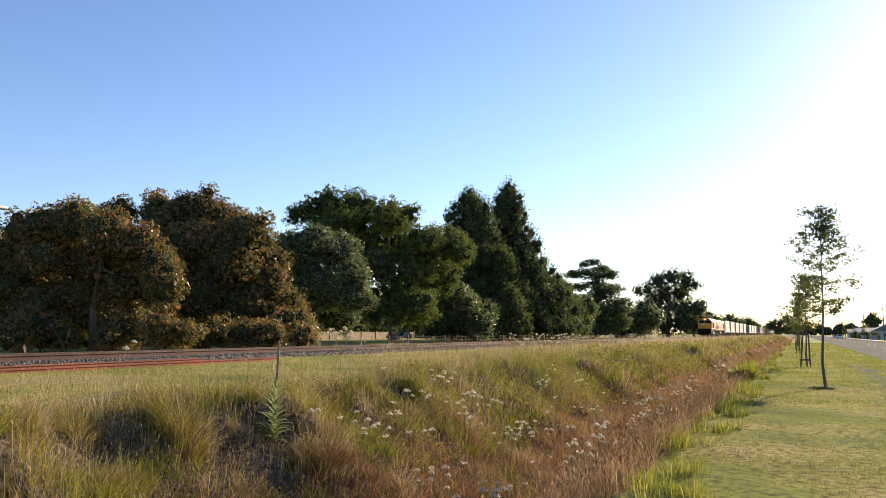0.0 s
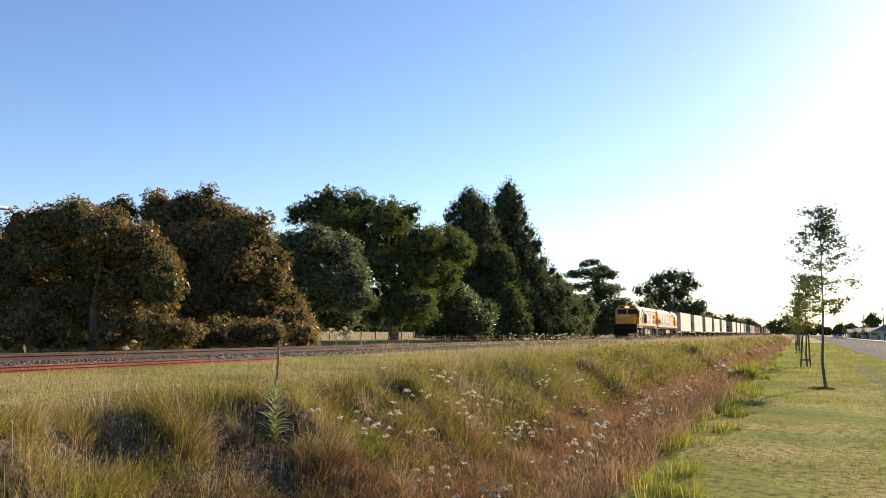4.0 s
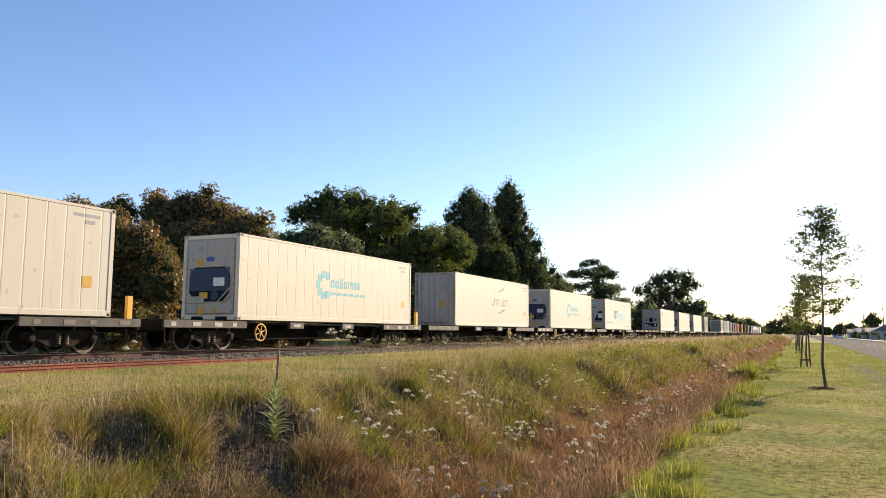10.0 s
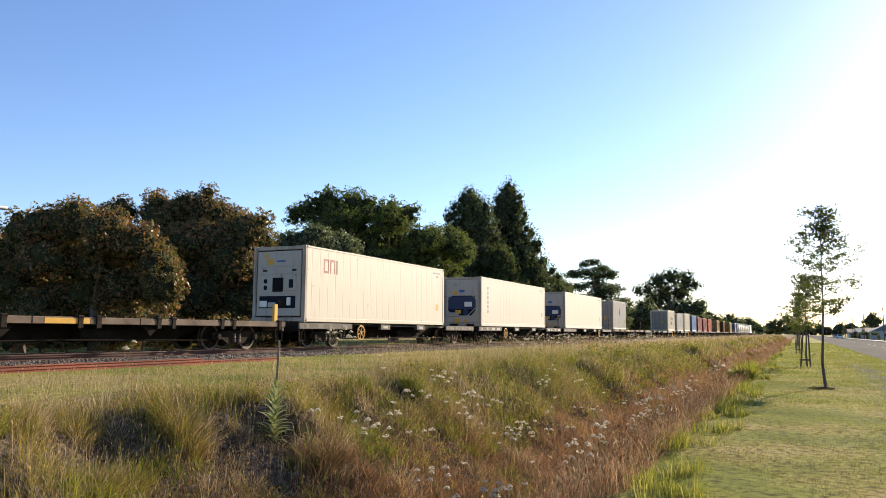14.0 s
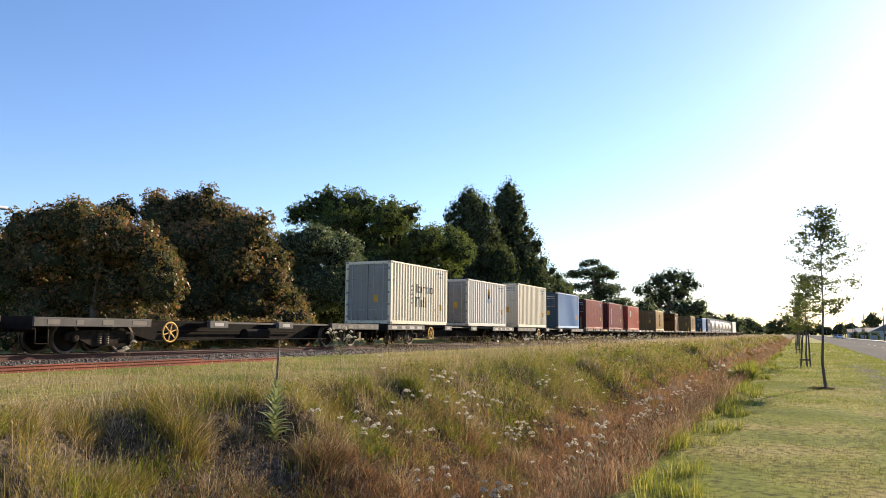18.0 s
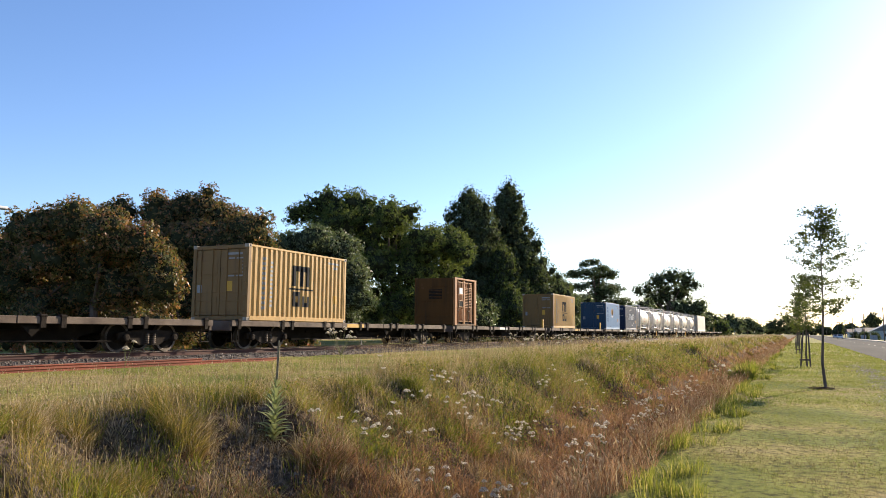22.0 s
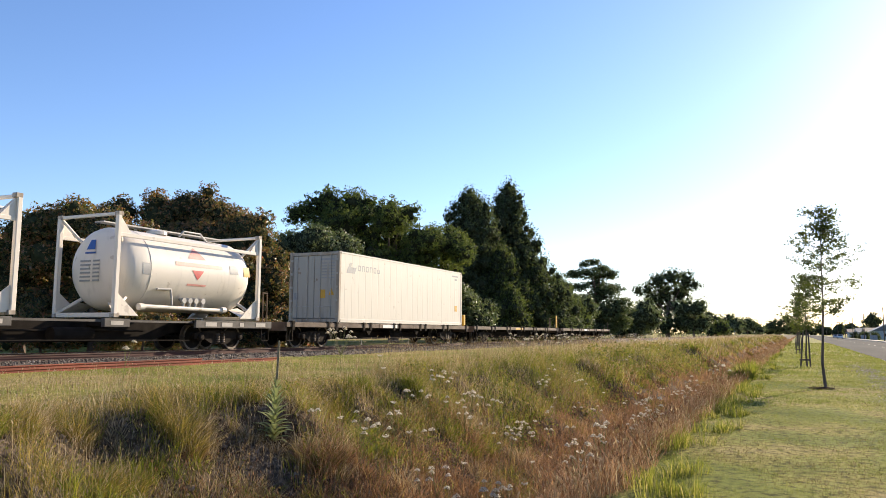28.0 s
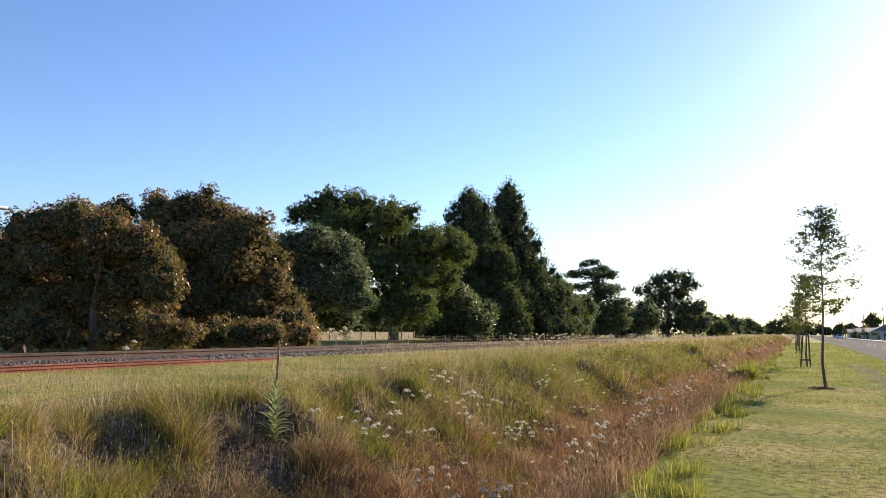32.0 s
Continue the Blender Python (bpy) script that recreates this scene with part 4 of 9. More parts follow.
        part("motor", Shape().slab((-0.42, -0.04, z0 + 0.72), (-0.05, -0.006, z0 + 0.94), 0.03), mark_yellow, b, "dull yellow motor")
        part("filter_box", Shape().slab((-0.9, -0.045, z0 + 0.56), (-0.2, -0.005, z0 + 0.8), 0.015), end_mat, u)
        part("control_box", Shape().slab((0.18, -0.05, z0 + 1.14), (0.66, -0.028, z0 + 1.42), 0.01), mark_white, u, "white control label")
        for a, c in (((0.38, 0.62), (0.92, 1.1)), ((0.62, 0.6), (0.94, 0.82))):
            part("brace", Shape().tube((a[0], -0.03, z0 + a[1]), (c[0], -0.03, z0 + c[1]), 0.028, n=6), end_mat, u)
        ov = [(0.19 * math.cos(k * 0.3927), 0.085 * math.sin(k * 0.3927)) for k in range(16)]
        part("badge", Shape().add([(x, -0.006, z1 - 0.84 + z) for x, z in ov], [tuple(range(16))]), mark_blue, u, "dark blue oval badge")
        part("sticker", Shape().lathe([(-0.004, 0.15), (-0.006, 0.001)], 16, (-0.45, 0.0, z1 - 0.95), "y"), mark_yellow, u, "round yellow sticker")
        for x in (-0.66, 0.3):
            part("service_plate", Shape().slab((x, -0.012, z1 - 0.66), (x + 0.5, 0.0, z1 - 0.26), 0.006), end_mat, u)
        part("emblem", Shape().slab((-0.52, -0.018, z1 - 0.56), (-0.3, -0.013, z1 - 0.4)), mark_grey, u, "grey square emblem")
        part("sticker", Shape().slab((-0.45, -0.008, z0 + 0.2), (-0.18, -0.003, z0 + 0.46)), mark_yellow, u, "yellow sticker")
        part("sticker", Shape().add([(0.08, -0.006, z0 + 0.22), (0.36, -0.006, z0 + 0.22), (0.22, -0.006, z0 + 0.46)], [(0, 1, 2)]), mark_yellow, u, "yellow warning triangle")
        for x in (-0.75, 0.28):
            part("fork_slot", Shape().slab((x, -0.002, z0 + 0.02), (x + 0.5, 0.012, z0 + 0.13)), black_panel, u)
        rv = part("rivet", Shape().lathe([(-0.012, 0.001), (-0.012, 0.018), (0.0, 0.02)], 6, (0, 0, 0), "y"), bogie_iron, u, at=(-0.98, 0.0, z0 + 0.3))
        for k in range(1, 16):
            again(rv, (-0.98 + 1.96 * (k % 2), 0.0, z0 + 0.3 + (k // 2) * 0.29))
    elif front == "fan":
        part("end_frame", Shape().slab((-w + 0.16, 0.05, z0 + 0.17), (w - 0.16, 0.09, z1 - 0.16)), end_mat, t)
        u = part("cooling_unit", Shape().slab((-w + 0.2, 0.0, z0 + 0.22), (w - 0.2, 0.06, z1 - 0.2), 0.02), end_mat, t, "white cooling unit front")
        for sg in (-1, 1):
            part("opening", Shape().add([(sg * 0.92, -0.004, z0 + 0.68), (sg * 0.92, -0.004, z0 + 1.72), (sg * 0.62, -0.004, z0 + 1.72), (sg * 0.2, -0.004, z0 + 0.9), (sg * 0.2, -0.004, z0 + 0.68)], [(0, 1, 2, 3, 4)]), bay_navy, u, "dark machinery opening")
            part("brace", Shape().tube((sg * 0.62, -0.02, z0 + 1.76), (sg * 0.16, -0.02, z0 + 0.86), 0.03, n=6), end_mat, u)
        part("fan_panel", Shape().add([(-0.58, -0.012, z0 + 1.72), (0.58, -0.012, z0 + 1.72), (0.18, -0.012, z0 + 0.9), (-0.18, -0.012, z0 + 0.9)], [(0, 1, 2, 3)]), end_mat, u)
        part("fan_grille", Shape().lathe([(-0.03, 0.3), (-0.045, 0.27), (-0.05, 0.1), (-0.06, 0.09), (-0.06, 0.001)], 20, (-0.05, 0, z0 + 1.36), "y"), mark_grey, u, "round grey fan grille")
        part("control_box", Shape().slab((0.55, -0.05, z0 + 1.08), (0.9, -0.006, z0 + 1.5), 0.02), mark_white, u, "white control box")
        part("compressor", Shape().slab((-0.85, -0.04, z0 + 0.78), (-0.35, -0.006, z0 + 1.0), 0.03), seal_grey, u)
        part("receiver", Shape().tube((-0.84, -0.03, z0 + 1.12), (-0.4, -0.03, z0 + 1.12), 0.06, n=8), mark_grey, u)
        part("cable_tray", Shape().slab((0.25, -0.03, z0 + 0.74), (0.9, -0.006, z0 + 0.82), 0.01), end_mat, u)
        part("logo", Shape().slab((-0.4, -0.008, z1 - 0.5), (-0.15, -0.003, z1 - 0.41)), mark_dark, u, "dark logo block")
        part("logo", Shape().slab((-0.12, -0.008, z1 - 0.5), (0.42, -0.003, z1 - 0.42)), mark_cyan, u, "cyan logo block")
        part("lettering", Shape().slab((-0.3, -0.008, z1 - 0.82), (0.4, -0.003, z1 - 0.75)), mark_dark, u, "dark lettering bar")
        part("sticker", Shape().slab((0.0, -0.008, z0 + 0.26), (0.5, -0.003, z0 + 0.5)), mark_yellow, u, "yellow sticker")
        for x in (-0.8, 0.4):
            part("fork_slot", Shape().slab((x, -0.002, z0 + 0.02), (x + 0.45, 0.012, z0 + 0.13)), black_panel, u)
    elif front == "boxunit":
        u = part("cooling_unit", Shape().slab((-w + 0.2, 0.0, z0 + 0.22), (w - 0.2, 0.06, z1 - 0.2), 0.02), end_mat, t, "white cooling unit front")
        part("opening", Shape().slab((-0.28, -0.012, z0 + 1.14), (0.22, 0.0, z0 + 1.68), 0.004), black_panel, u, "dark opening")
        win = part("display_frame", Shape().slab((0.34, -0.03, z0 + 1.18), (0.82, 0.0, z0 + 1.7), 0.012), end_mat, u, "white framed display")
        part("display", Shape().slab((0.5, -0.036, z0 + 1.28), (0.7, -0.03, z0 + 1.6), 0.004), bay_navy, win)
        for z in (1.3, 1.55):
            part("port", Shape().lathe([(-0.02, 0.001), (-0.02, 0.07), (0.0, 0.09)], 12, (-0.62, 0, z0 + z), "y"), black_panel, u, "round dark port")
        part("machinery_bay", Shape().slab((-0.88, -0.01, z0 + 0.52), (0.8, 0.0, z0 + 0.98), 0.004), bay_navy, u, "dark machinery opening")
        for a, b, c, d, m in ((-0.85, -0.5, 0.56, 0.8, mark_white), (-0.45, -0.1, 0.55, 0.74, seal_grey), (0.42, 0.6, 0.62, 0.92, mark_white), (-0.02, 0.35, 0.55, 0.85, bogie_iron)):
            part("machinery_box", Shape().slab((a, -0.05, z0 + c), (b, -0.008, z0 + d), 0.015), m, u)
        for z in (1.06, 1.82, 2.1):
            part("seam", Shape().slab((-0.95, -0.016, z0 + z), (0.95, -0.002, z0 + z + 0.035), 0.004), end_mat, u)
        for x, z in ((-0.65, 1.92), (0.72, 1.92)):
            part("latch", Shape().slab((x - 0.1, -0.02, z0 + z), (x + 0.1, -0.002, z0 + z + 0.07), 0.006), bogie_iron, u)
        part("sticker", Shape().slab((-0.55, -0.008, z1 - 0.72), (-0.25, -0.003, z1 - 0.5)), mark_yellow, u, "yellow sticker")
        part("sticker", Shape().add([(-0.72, -0.006, z1 - 0.44), (-0.46, -0.006, z1 - 0.44), (-0.59, -0.006, z1 - 0.24)], [(0, 1, 2)]), mark_yellow, u, "yellow warning triangle")
        part("lettering", Shape().slab((-0.1, -0.008, z1 - 0.62), (0.3, -0.003, z1 - 0.56)), mark_blue, u, "blue lettering bar")
    else:
        e = part("end_wall", wall_shape([(-w + 0.15, 0), *[(-w + 0.15 + 0.27 * k + q, o) for k in range(8) for q, o in ((0.04, 0), (0.1, -0.03), (0.17, -0.03), (0.23, 0))], (w - 0.15, 0)], 0, 1, z0 + 0.16, z1 - 0.15), end_mat, t)
        e.rotation_euler = (0, 0, radians(90))
        e.location = (0, 0.05, 0)
        e.scale = (-1, -1, 1)
    for name, mm, fn, text in marks:
        s = Shape()
        fn(s, prof, wall_x, z0, z1, L)
        part(name, s, mm, t, text)
    if small:
        s = Shape()
        on_wall(s, prof, wall_x, L - 0.95, L - 0.65, z0 + 0.75, z0 + 1.05)
        part("sticker", s, mark_yellow, t, "yellow warning sticker")
        s = Shape()
        on_wall(s, prof, wall_x, L - 1.3, L - 0.5, z1 - 0.32, z1 - 0.24)
        on_wall(s, prof, wall_x, L - 0.95, L - 0.65, z1 - 0.5, z1 - 0.4)
        part("lettering", s, mark_grey, t, "faint lettering bars")
    return t


def on_train(ob, y):
    TRAIN.append((ob, y))
    ob.location = (TRACK_X, y - 0.0, RAIL_Z)
    return ob


TRAIN = []


# ---- wagons ----
def wheel_shape(r=0.42):
    s = Shape().lathe([(-0.07, 0.06), (-0.07, 0.12), (-0.03, 0.16), (-0.03, r * 0.8), (-0.055, r * 0.83)], 18)
    s.lathe([(0.07, r * 0.84), (0.0, r * 0.78), (0.0, 0.16), (0.07, 0.1), (0.07, 0.06)], 18)
    s.k = 1
    return s.lathe([(-0.055, r * 0.83), (-0.065, r * 0.86), (-0.065, r), (0.04, r), (0.04, r + 0.028), (0.07, r + 0.028), (0.07, r * 0.84)], 18)


def bogie(parent, y, base=1.78, heavy=False):
    """A two-axle freight bogie under a wagon."""
    b = part("bogie", Shape().slab((-0.75, y - 0.2, 0.42), (0.75, y + 0.2, 0.66), 0.04), bogie_iron, parent)
    wh = None
    for yy in (y - base / 2, y + base / 2):
        part("axle", Shape().tube((-0.6, yy, 0.42), (0.6, yy, 0.42), 0.07, n=10), bogie_iron, b)
        for x in (-0.55, 0.55):
            o = part("wheel", wheel_shape(), [under, wheel_steel], b, "steel wheel with a bright tread", at=(x, yy, 0.42)) if wh is None else again(wh, (x, yy, 0.42))
            wh = wh or o
            if x < 0:
                o.scale = (-1, 1, 1)
    for x in (-0.86, 0.86):
        poly = [(y - base / 2 - 0.22, 0.36), (y - base / 2 - 0.22, 0.54), (y - 0.55, 0.62), (y + 0.55, 0.62), (y + base / 2 + 0.22, 0.54), (y + base / 2 + 0.22, 0.36), (y + base / 2 - 0.2, 0.36), (y + 0.34, 0.2), (y - 0.34, 0.2), (y - base / 2 + 0.2, 0.36)]
        part("side_frame", Shape().prism(poly, x - 0.05, x + 0.05), bogie_iron, b)
        for yy in (y - base / 2, y + base / 2):
            part("axle_box", Shape().lathe([(-0.06, 0.001), (-0.06, 0.12), (0.06, 0.11), (0.09, 0.06), (0.09, 0.001)], 10, (x + 0.06 * (1 if x > 0 else -1), yy, 0.42)), bogie_iron, b)
        for dy in (-0.12, 0.12):
            part("spring", Shape().lathe([(0.24 + k * 0.028, 0.055 + 0.022 * (k % 2)) for k in range(12)], 8, (x + 0.055 * (1 if x > 0 else -1), y + dy, 0), "z"), wheel_steel, b)
    return b


def coupler(parent, y, sign):
    part("coupler", Shape().slab((-0.1, min(y, y + sign * 0.5), 0.58), (0.1, max(y, y + sign * 0.5), 0.78), 0.03), bogie_iron, parent)
    part("brake_hose", Shape().path([(0.35, y, 0.72), (0.37, y + sign * 0.18, 0.5), (0.3, y + sign * 0.42, 0.42)], 0.022), black_panel, parent)


def handwheel(parent, y):
    w = part("handwheel", Shape().lathe([(-0.025, 0.27), (-0.02, 0.30), (0.0, 0.31), (0.02, 0.30), (0.025, 0.27), (0.0, 0.255), (-0.025, 0.27)], 24), wheel_yellow, parent, "yellow brake handwheel", smooth=True, at=(1.16, y, 0.57))
    s = Shape()
    for k in range(6):
        a = math.pi * k / 3 + 0.3
        s.tube((0, 0, 0), (0, math.cos(a) * 0.27, math.sin(a) * 0.27), 0.018, n=6)
    s.lathe([(-0.03, 0.05), (0.03, 0.05), (0.03, 0.001)], 10)
    part("spokes", s, wheel_yellow, w)
    part("shaft", Shape().tube((-0.5, 0, 0), (0, 0, 0), 0.03, n=6), under, w)


def post_pair(parent, y, mat, h=0.95, solid=False, label="yellow stanchion"):
    for x in (1.08,):
        if solid:
            part("stanchion", Shape().slab((x - 0.05, y - 0.1, 0.9), (x + 0.05, y + 0.1, 0.9 + h), 0.015), mat, parent, label)
        else:
            s = Shape()
            for dy in (-0.11, 0.11):
                s.slab((x - 0.018, y + dy - 0.016, 0.9), (x + 0.018, y + dy + 0.016, 0.9 + h), 0.004)
            s.slab((x - 0.02, y - 0.1, 0.9 + h - 0.05), (x + 0.02, y + 0.1, 0.9 + h - 0.005), 0.006)
            part("stanchion", s, mat, parent, label)


WAGON = 16.45


def wagon(style, label, posts=(), seed=0):
    """A container wagon on two bogies. style 'skeletal': sills over the bogies alone; 'flat': one sill along the whole side."""
    rg = random.Random(seed)
    t = thing("container_wagon", label, "railway wagon", "wagons of the freight train")
    part("centre_sill", Shape().prism([(0.15, 0.92), (0.15, 0.56), (3.6, 0.56), (4.6, 0.3), (WAGON - 4.6, 0.3), (WAGON - 3.6, 0.56), (WAGON - 0.15, 0.56), (WAGON - 0.15, 0.92)], -0.28, 0.28), under, t, "deep fish-bellied centre sill")
    L = WAGON
    if style == "skeletal":
        for a, b in ((0.0, 3.65), (L - 3.65, L)):
            part("platform", Shape().slab((-1.1, a, 0.86), (1.1, b, 0.915)), under, t)
            for x in (-1.2, 1.1):
                part("side_sill", Shape().slab((x, a, 0.70), (x + 0.1, b, 0.93), 0.012), sill_grey, t, "worn grey side sill")
            for k in range(4):
                y = a + 0.35 + k * 0.85 + rg.uniform(-0.1, 0.1)
                part("plate", Shape().slab((1.199, y, 0.75), (1.206, y + rg.choice((0.2, 0.35, 0.5)), 0.88)), (plate_dull, plate_pale)[seed % 2], t, "dull pale marking plate on the sill")
        for a in (6.0, 9.45):
            part("bolster", Shape().slab((-1.15, a + 0.2, 0.72), (1.12, a + 0.6, 0.93), 0.02), under, t)
            for x in (-1.2, 1.06):
                part("bracket", Shape().slab((x, a, 0.70), (x + 0.14, a + 0.85, 0.93), 0.015), sill_grey, t, "grey load bracket")
            part("bracket_plate", Shape().slab((1.2, a + 0.2, 0.76), (1.206, a + 0.62, 0.87)), plate_pale, t)
        part("long_rail", Shape().slab((1.02, 6.9, 0.84), (1.08, 12.8, 0.9)), sill_grey, t)
        part("long_rail", Shape().slab((1.02, 3.6, 0.84), (1.08, 6.0, 0.9)), under, t)
        handwheel(t, 11.6 if seed in (2, 4, 8, 19, 20) else 4.4)
    else:
        for x in (-1.22, 1.1):
            n = 5
            for k in range(n):
                a, b = L * k / n, L * (k + 1) / n
                part("side_sill", Shape().slab((x, a + 0.01, 0.765), (x + 0.12, b - 0.01, 0.95), 0.012), sill_brown, t, "worn brown-grey side sill")
        part("platform", Shape().slab((-1.1, 0.0, 0.86), (1.1, L, 0.915)), under, t)
        first = None
        for k in range(7):
            for dy in (-0.42, 0.14) if 0 < k < 6 else (-0.1,):
                y = 0.35 + k * (L - 0.7) / 6 + dy
                if first is None:
                    c = Shape().slab((1.1, 0.02, 0.92), (1.26, 0.22, 1.0), 0.02)
                    c.slab((1.2, 0.04, 0.66), (1.25, 0.2, 0.97), 0.012)
                    first = part("twistlock_bracket", c, bogie_iron, t, "dark twistlock bracket on the sill", at=(0, y, 0))
                else:
                    again(first, (0, y, 0))
        s = Shape().slab((1.219, L * 0.42, 0.78), (1.226, L * 0.42 + 1.3, 0.92))
        part("plate", s, mark_yellow if seed % 2 else mark_white, t, "marking plate on the sill")
        for k in (0.36, 0.63):
            part("underframe_bracket", Shape().prism([(L * k - 0.3, 0.72), (L * k + 0.3, 0.72), (L * k, 0.45)], 1.02, 1.1), under, t)
    for y, sg in ((0.05, -1), (L - 0.05, 1)):
        part("headstock", Shape().slab((-1.15, y - 0.06, 0.62), (1.15, y + 0.06, 0.95), 0.015), under if style == "skeletal" else sill_brown, t)
        coupler(t, y, sg)
        part("step", Shape().path([(1.12, y - sg * 0.05, 0.7), (1.14, y - sg * 0.05, 0.28), (1.14, y - sg * 0.4, 0.28), (1.12, y - sg * 0.4, 0.7)], 0.016), bogie_iron, t)
    part("brake_cylinder", Shape().tube((-0.6, 7.2, 0.5), (-0.6, 7.9, 0.5), 0.2, n=12), under, t)
    part("air_tank", Shape().tube((0.62, 8.3, 0.5), (0.62, 9.5, 0.5), 0.19, n=14), under, t)
    part("brake_rod", Shape().path([(0.9, 3.6, 0.32), (0.95, 7.5, 0.36), (0.95, 12.8, 0.32)], 0.02), under, t)
    s = Shape()
    s.tube((0.4, 5.2, 0.6), (0.4, 11.5, 0.6), 0.03, n=6)
    s.tube((-0.4, 2.2, 0.55), (-0.4, 14, 0.55), 0.03, n=6)
    part("air_pipe", s, under, t)
    bogie(t, 2.25)
    bogie(t, L - 2.25)
    for y, mm, h, solid, text in posts:
        post_pair(t, y, mm, h, solid, text)
    return t


# ---- tank containers ----
def tank_container(label):
    t = thing("tank_container", label, "tank container", "tank containers")
    L, H, w, z0 = 6.058, 2.896, 1.219, DECK + 0.01
    z1 = z0 + H
    r = 1.19
    cz = z0 + 1.4
    prof = [(0.16, 0.02), (0.18, 0.36), (0.25, 0.7), (0.36, 0.95), (0.53, 1.11), (0.72, r)]
    for k in range(1, 9):
        y = 0.76 + (L - 1.52) * k / 9
        prof += [(y, r)]
    prof += [(L - a, b) for a, b in prof[5::-1]]
    v = Shape().lathe(prof, 40, (0, 0, cz), "y")
    tank = part("vessel", v, tank_cream, t, "cream cylindrical tank with dished ends", smooth=True)
    part("heat_band", Shape().lathe([(1.25, r + 0.004), (1.25, r + 0.012), (1.3, r + 0.012), (1.3, r + 0.004)], 40, (0, 0, cz), "y"), tank_cream, tank)
    for y in (0.0, L - 0.13):
        for x in (-w, w - 0.13):
            part("corner_post", Shape().slab((x, y, z0), (x + 0.13, y + 0.13, z1), 0.015), tank_cream, t)
        part("end_beam", Shape().slab((-w + 0.12, y + 0.01, z0), (w - 0.12, y + 0.12, z0 + 0.13), 0.015), tank_cream, t)
        part("end_beam", Shape().slab((-w + 0.12, y + 0.03, z1 - 0.11), (w - 0.12, y + 0.11, z1 - 0.02), 0.012), tank_cream, t)
        yo = 1 if y == 0 else -1
        for x in (-1, 1):
            part("brace", Shape().tube((x * (w - 0.1), y + 0.06, z1 - 0.1), (x * 0.72, y + 0.06 + yo * 0.55, cz + 0.62), 0.045, n=6), tank_cream, t)
            part("brace", Shape().tube((x * (w - 0.1), y + 0.06, z0 + 0.1), (x * 0.75, y + 0.06 + yo * 0.8, cz - 0.72), 0.055, n=6), tank_cream, t)
            part("gusset", Shape().prism([(y + 0.06, z0 + 0.06), (y + 0.06, z0 + 0.75), (y + 0.06 + yo * 0.85, z0 + 0.06)], x * (w - 0.09) - 0.02, x * (w - 0.09) + 0.02), tank_cream, t)
    for x in (-1, 1):
        part("side_rail", Shape().slab((x * (w - 0.07) - 0.03, 0.12, z1 - 0.68), (x * (w - 0.07) + 0.03, L - 0.12, z1 - 0.57), 0.01), tank_cream, t)
    part("walkway", Shape().slab((-0.42, 0.6, z1 - 0.16), (-0.05, L - 0.6, z1 - 0.12)), seal_grey, t)
    part("walkway_leg", Shape().slab((-0.4, 2.0, cz + r - 0.1), (-0.34, 2.06, z1 - 0.16)).slab((-0.4, 4.0, cz + r - 0.1), (-0.34, 4.06, z1 - 0.16)), seal_grey, t)
    part("manhole", Shape().lathe([(0.0, 0.3), (0.1, 0.3), (0.12, 0.26), (0.16, 0.1), (0.16, 0.001)], 16, (0.1, L * 0.4, cz + r - 0.03), "z"), tank_cream, t, "round filling hatch")
    part("top_pipe", Shape().path([(0.3, L * 0.52, cz + r), (0.35, L * 0.54, cz + r + 0.18), (0.35, L * 0.66, cz + r + 0.18), (0.4, L * 0.7, cz + r - 0.05), (0.55, L * 0.9, cz + r - 0.2)], 0.03, 6), seal_grey, t, "grey pipe over the tank")
    part("discharge_pipe", Shape().path([(w - 0.16, 1.05, z0 + 0.34), (w - 0.16, 4.4, z0 + 0.30)], 0.06, 10), tank_cream, t, "cream discharge pipe along the side")
    for y in (1.05, 4.4):
        part("pipe_cap", Shape().lathe([(-0.08, 0.001), (-0.08, 0.1), (0.1, 0.1), (0.1, 0.001)], 12, (w - 0.16, y, z0 + 0.32), "y"), tank_cream, t)
    for y in (2.7, 2.95, 3.2, 3.5):
        s = Shape()
        s.path([(w - 0.2, y, z0 + 0.34), (w - 0.2, y, z0 + 0.58), (w - 0.35, y, z0 + 0.6)], 0.045, 8)
        s.lathe([(-0.06, 0.001), (-0.06, 0.09), (0.06, 0.09), (0.06, 0.001)], 10, (w - 0.2, y, z0 + 0.56))
        part("valve", s, seal_grey, t, "grey discharge valve")
    s = Shape().path([(w - 0.14, 1.6, z0 + 0.85), (w - 0.12, 2.1, z0 + 0.86), (w - 0.12, 2.15, z0 + 0.6), (w - 0.15, 2.2, z0 + 0.4)], 0.035, 8)
    part("air_line", s, seal_grey, t)

    def curved(y0, y1, a0, a1, tri=0):
        s, n = Shape(), 6
        for i in range(n):
            f0, f1 = i / n, (i + 1) / n
            def pt(y, f):
                a = radians(a0 + (a1 - a0) * f)
                return ((r + 0.006) * math.cos(a), y, cz + (r + 0.006) * math.sin(a))
            c = (y0 + y1) / 2
            def ys(f):
                k = (1 - f if tri > 0 else f if tri < 0 else 1) * (y1 - y0) / 2
                return c - k, c + k
            (a, b), (d, e) = ys(f0), ys(f1)
            s.sheet([pt(a, f0), pt(b, f0), pt(e, f1), pt(d, f1)])
        return s
    part("logo", curved(2.75, 3.5, 22, 42, 1), mark_pink, t, "faded red upward triangle")
    part("logo", curved(2.85, 3.35, -10, 4, -1), mark_red, t, "red downward triangle")
    part("lettering", curved(2.2, 4.2, 9, 15), mark_pink, t, "faded red lettering bar")
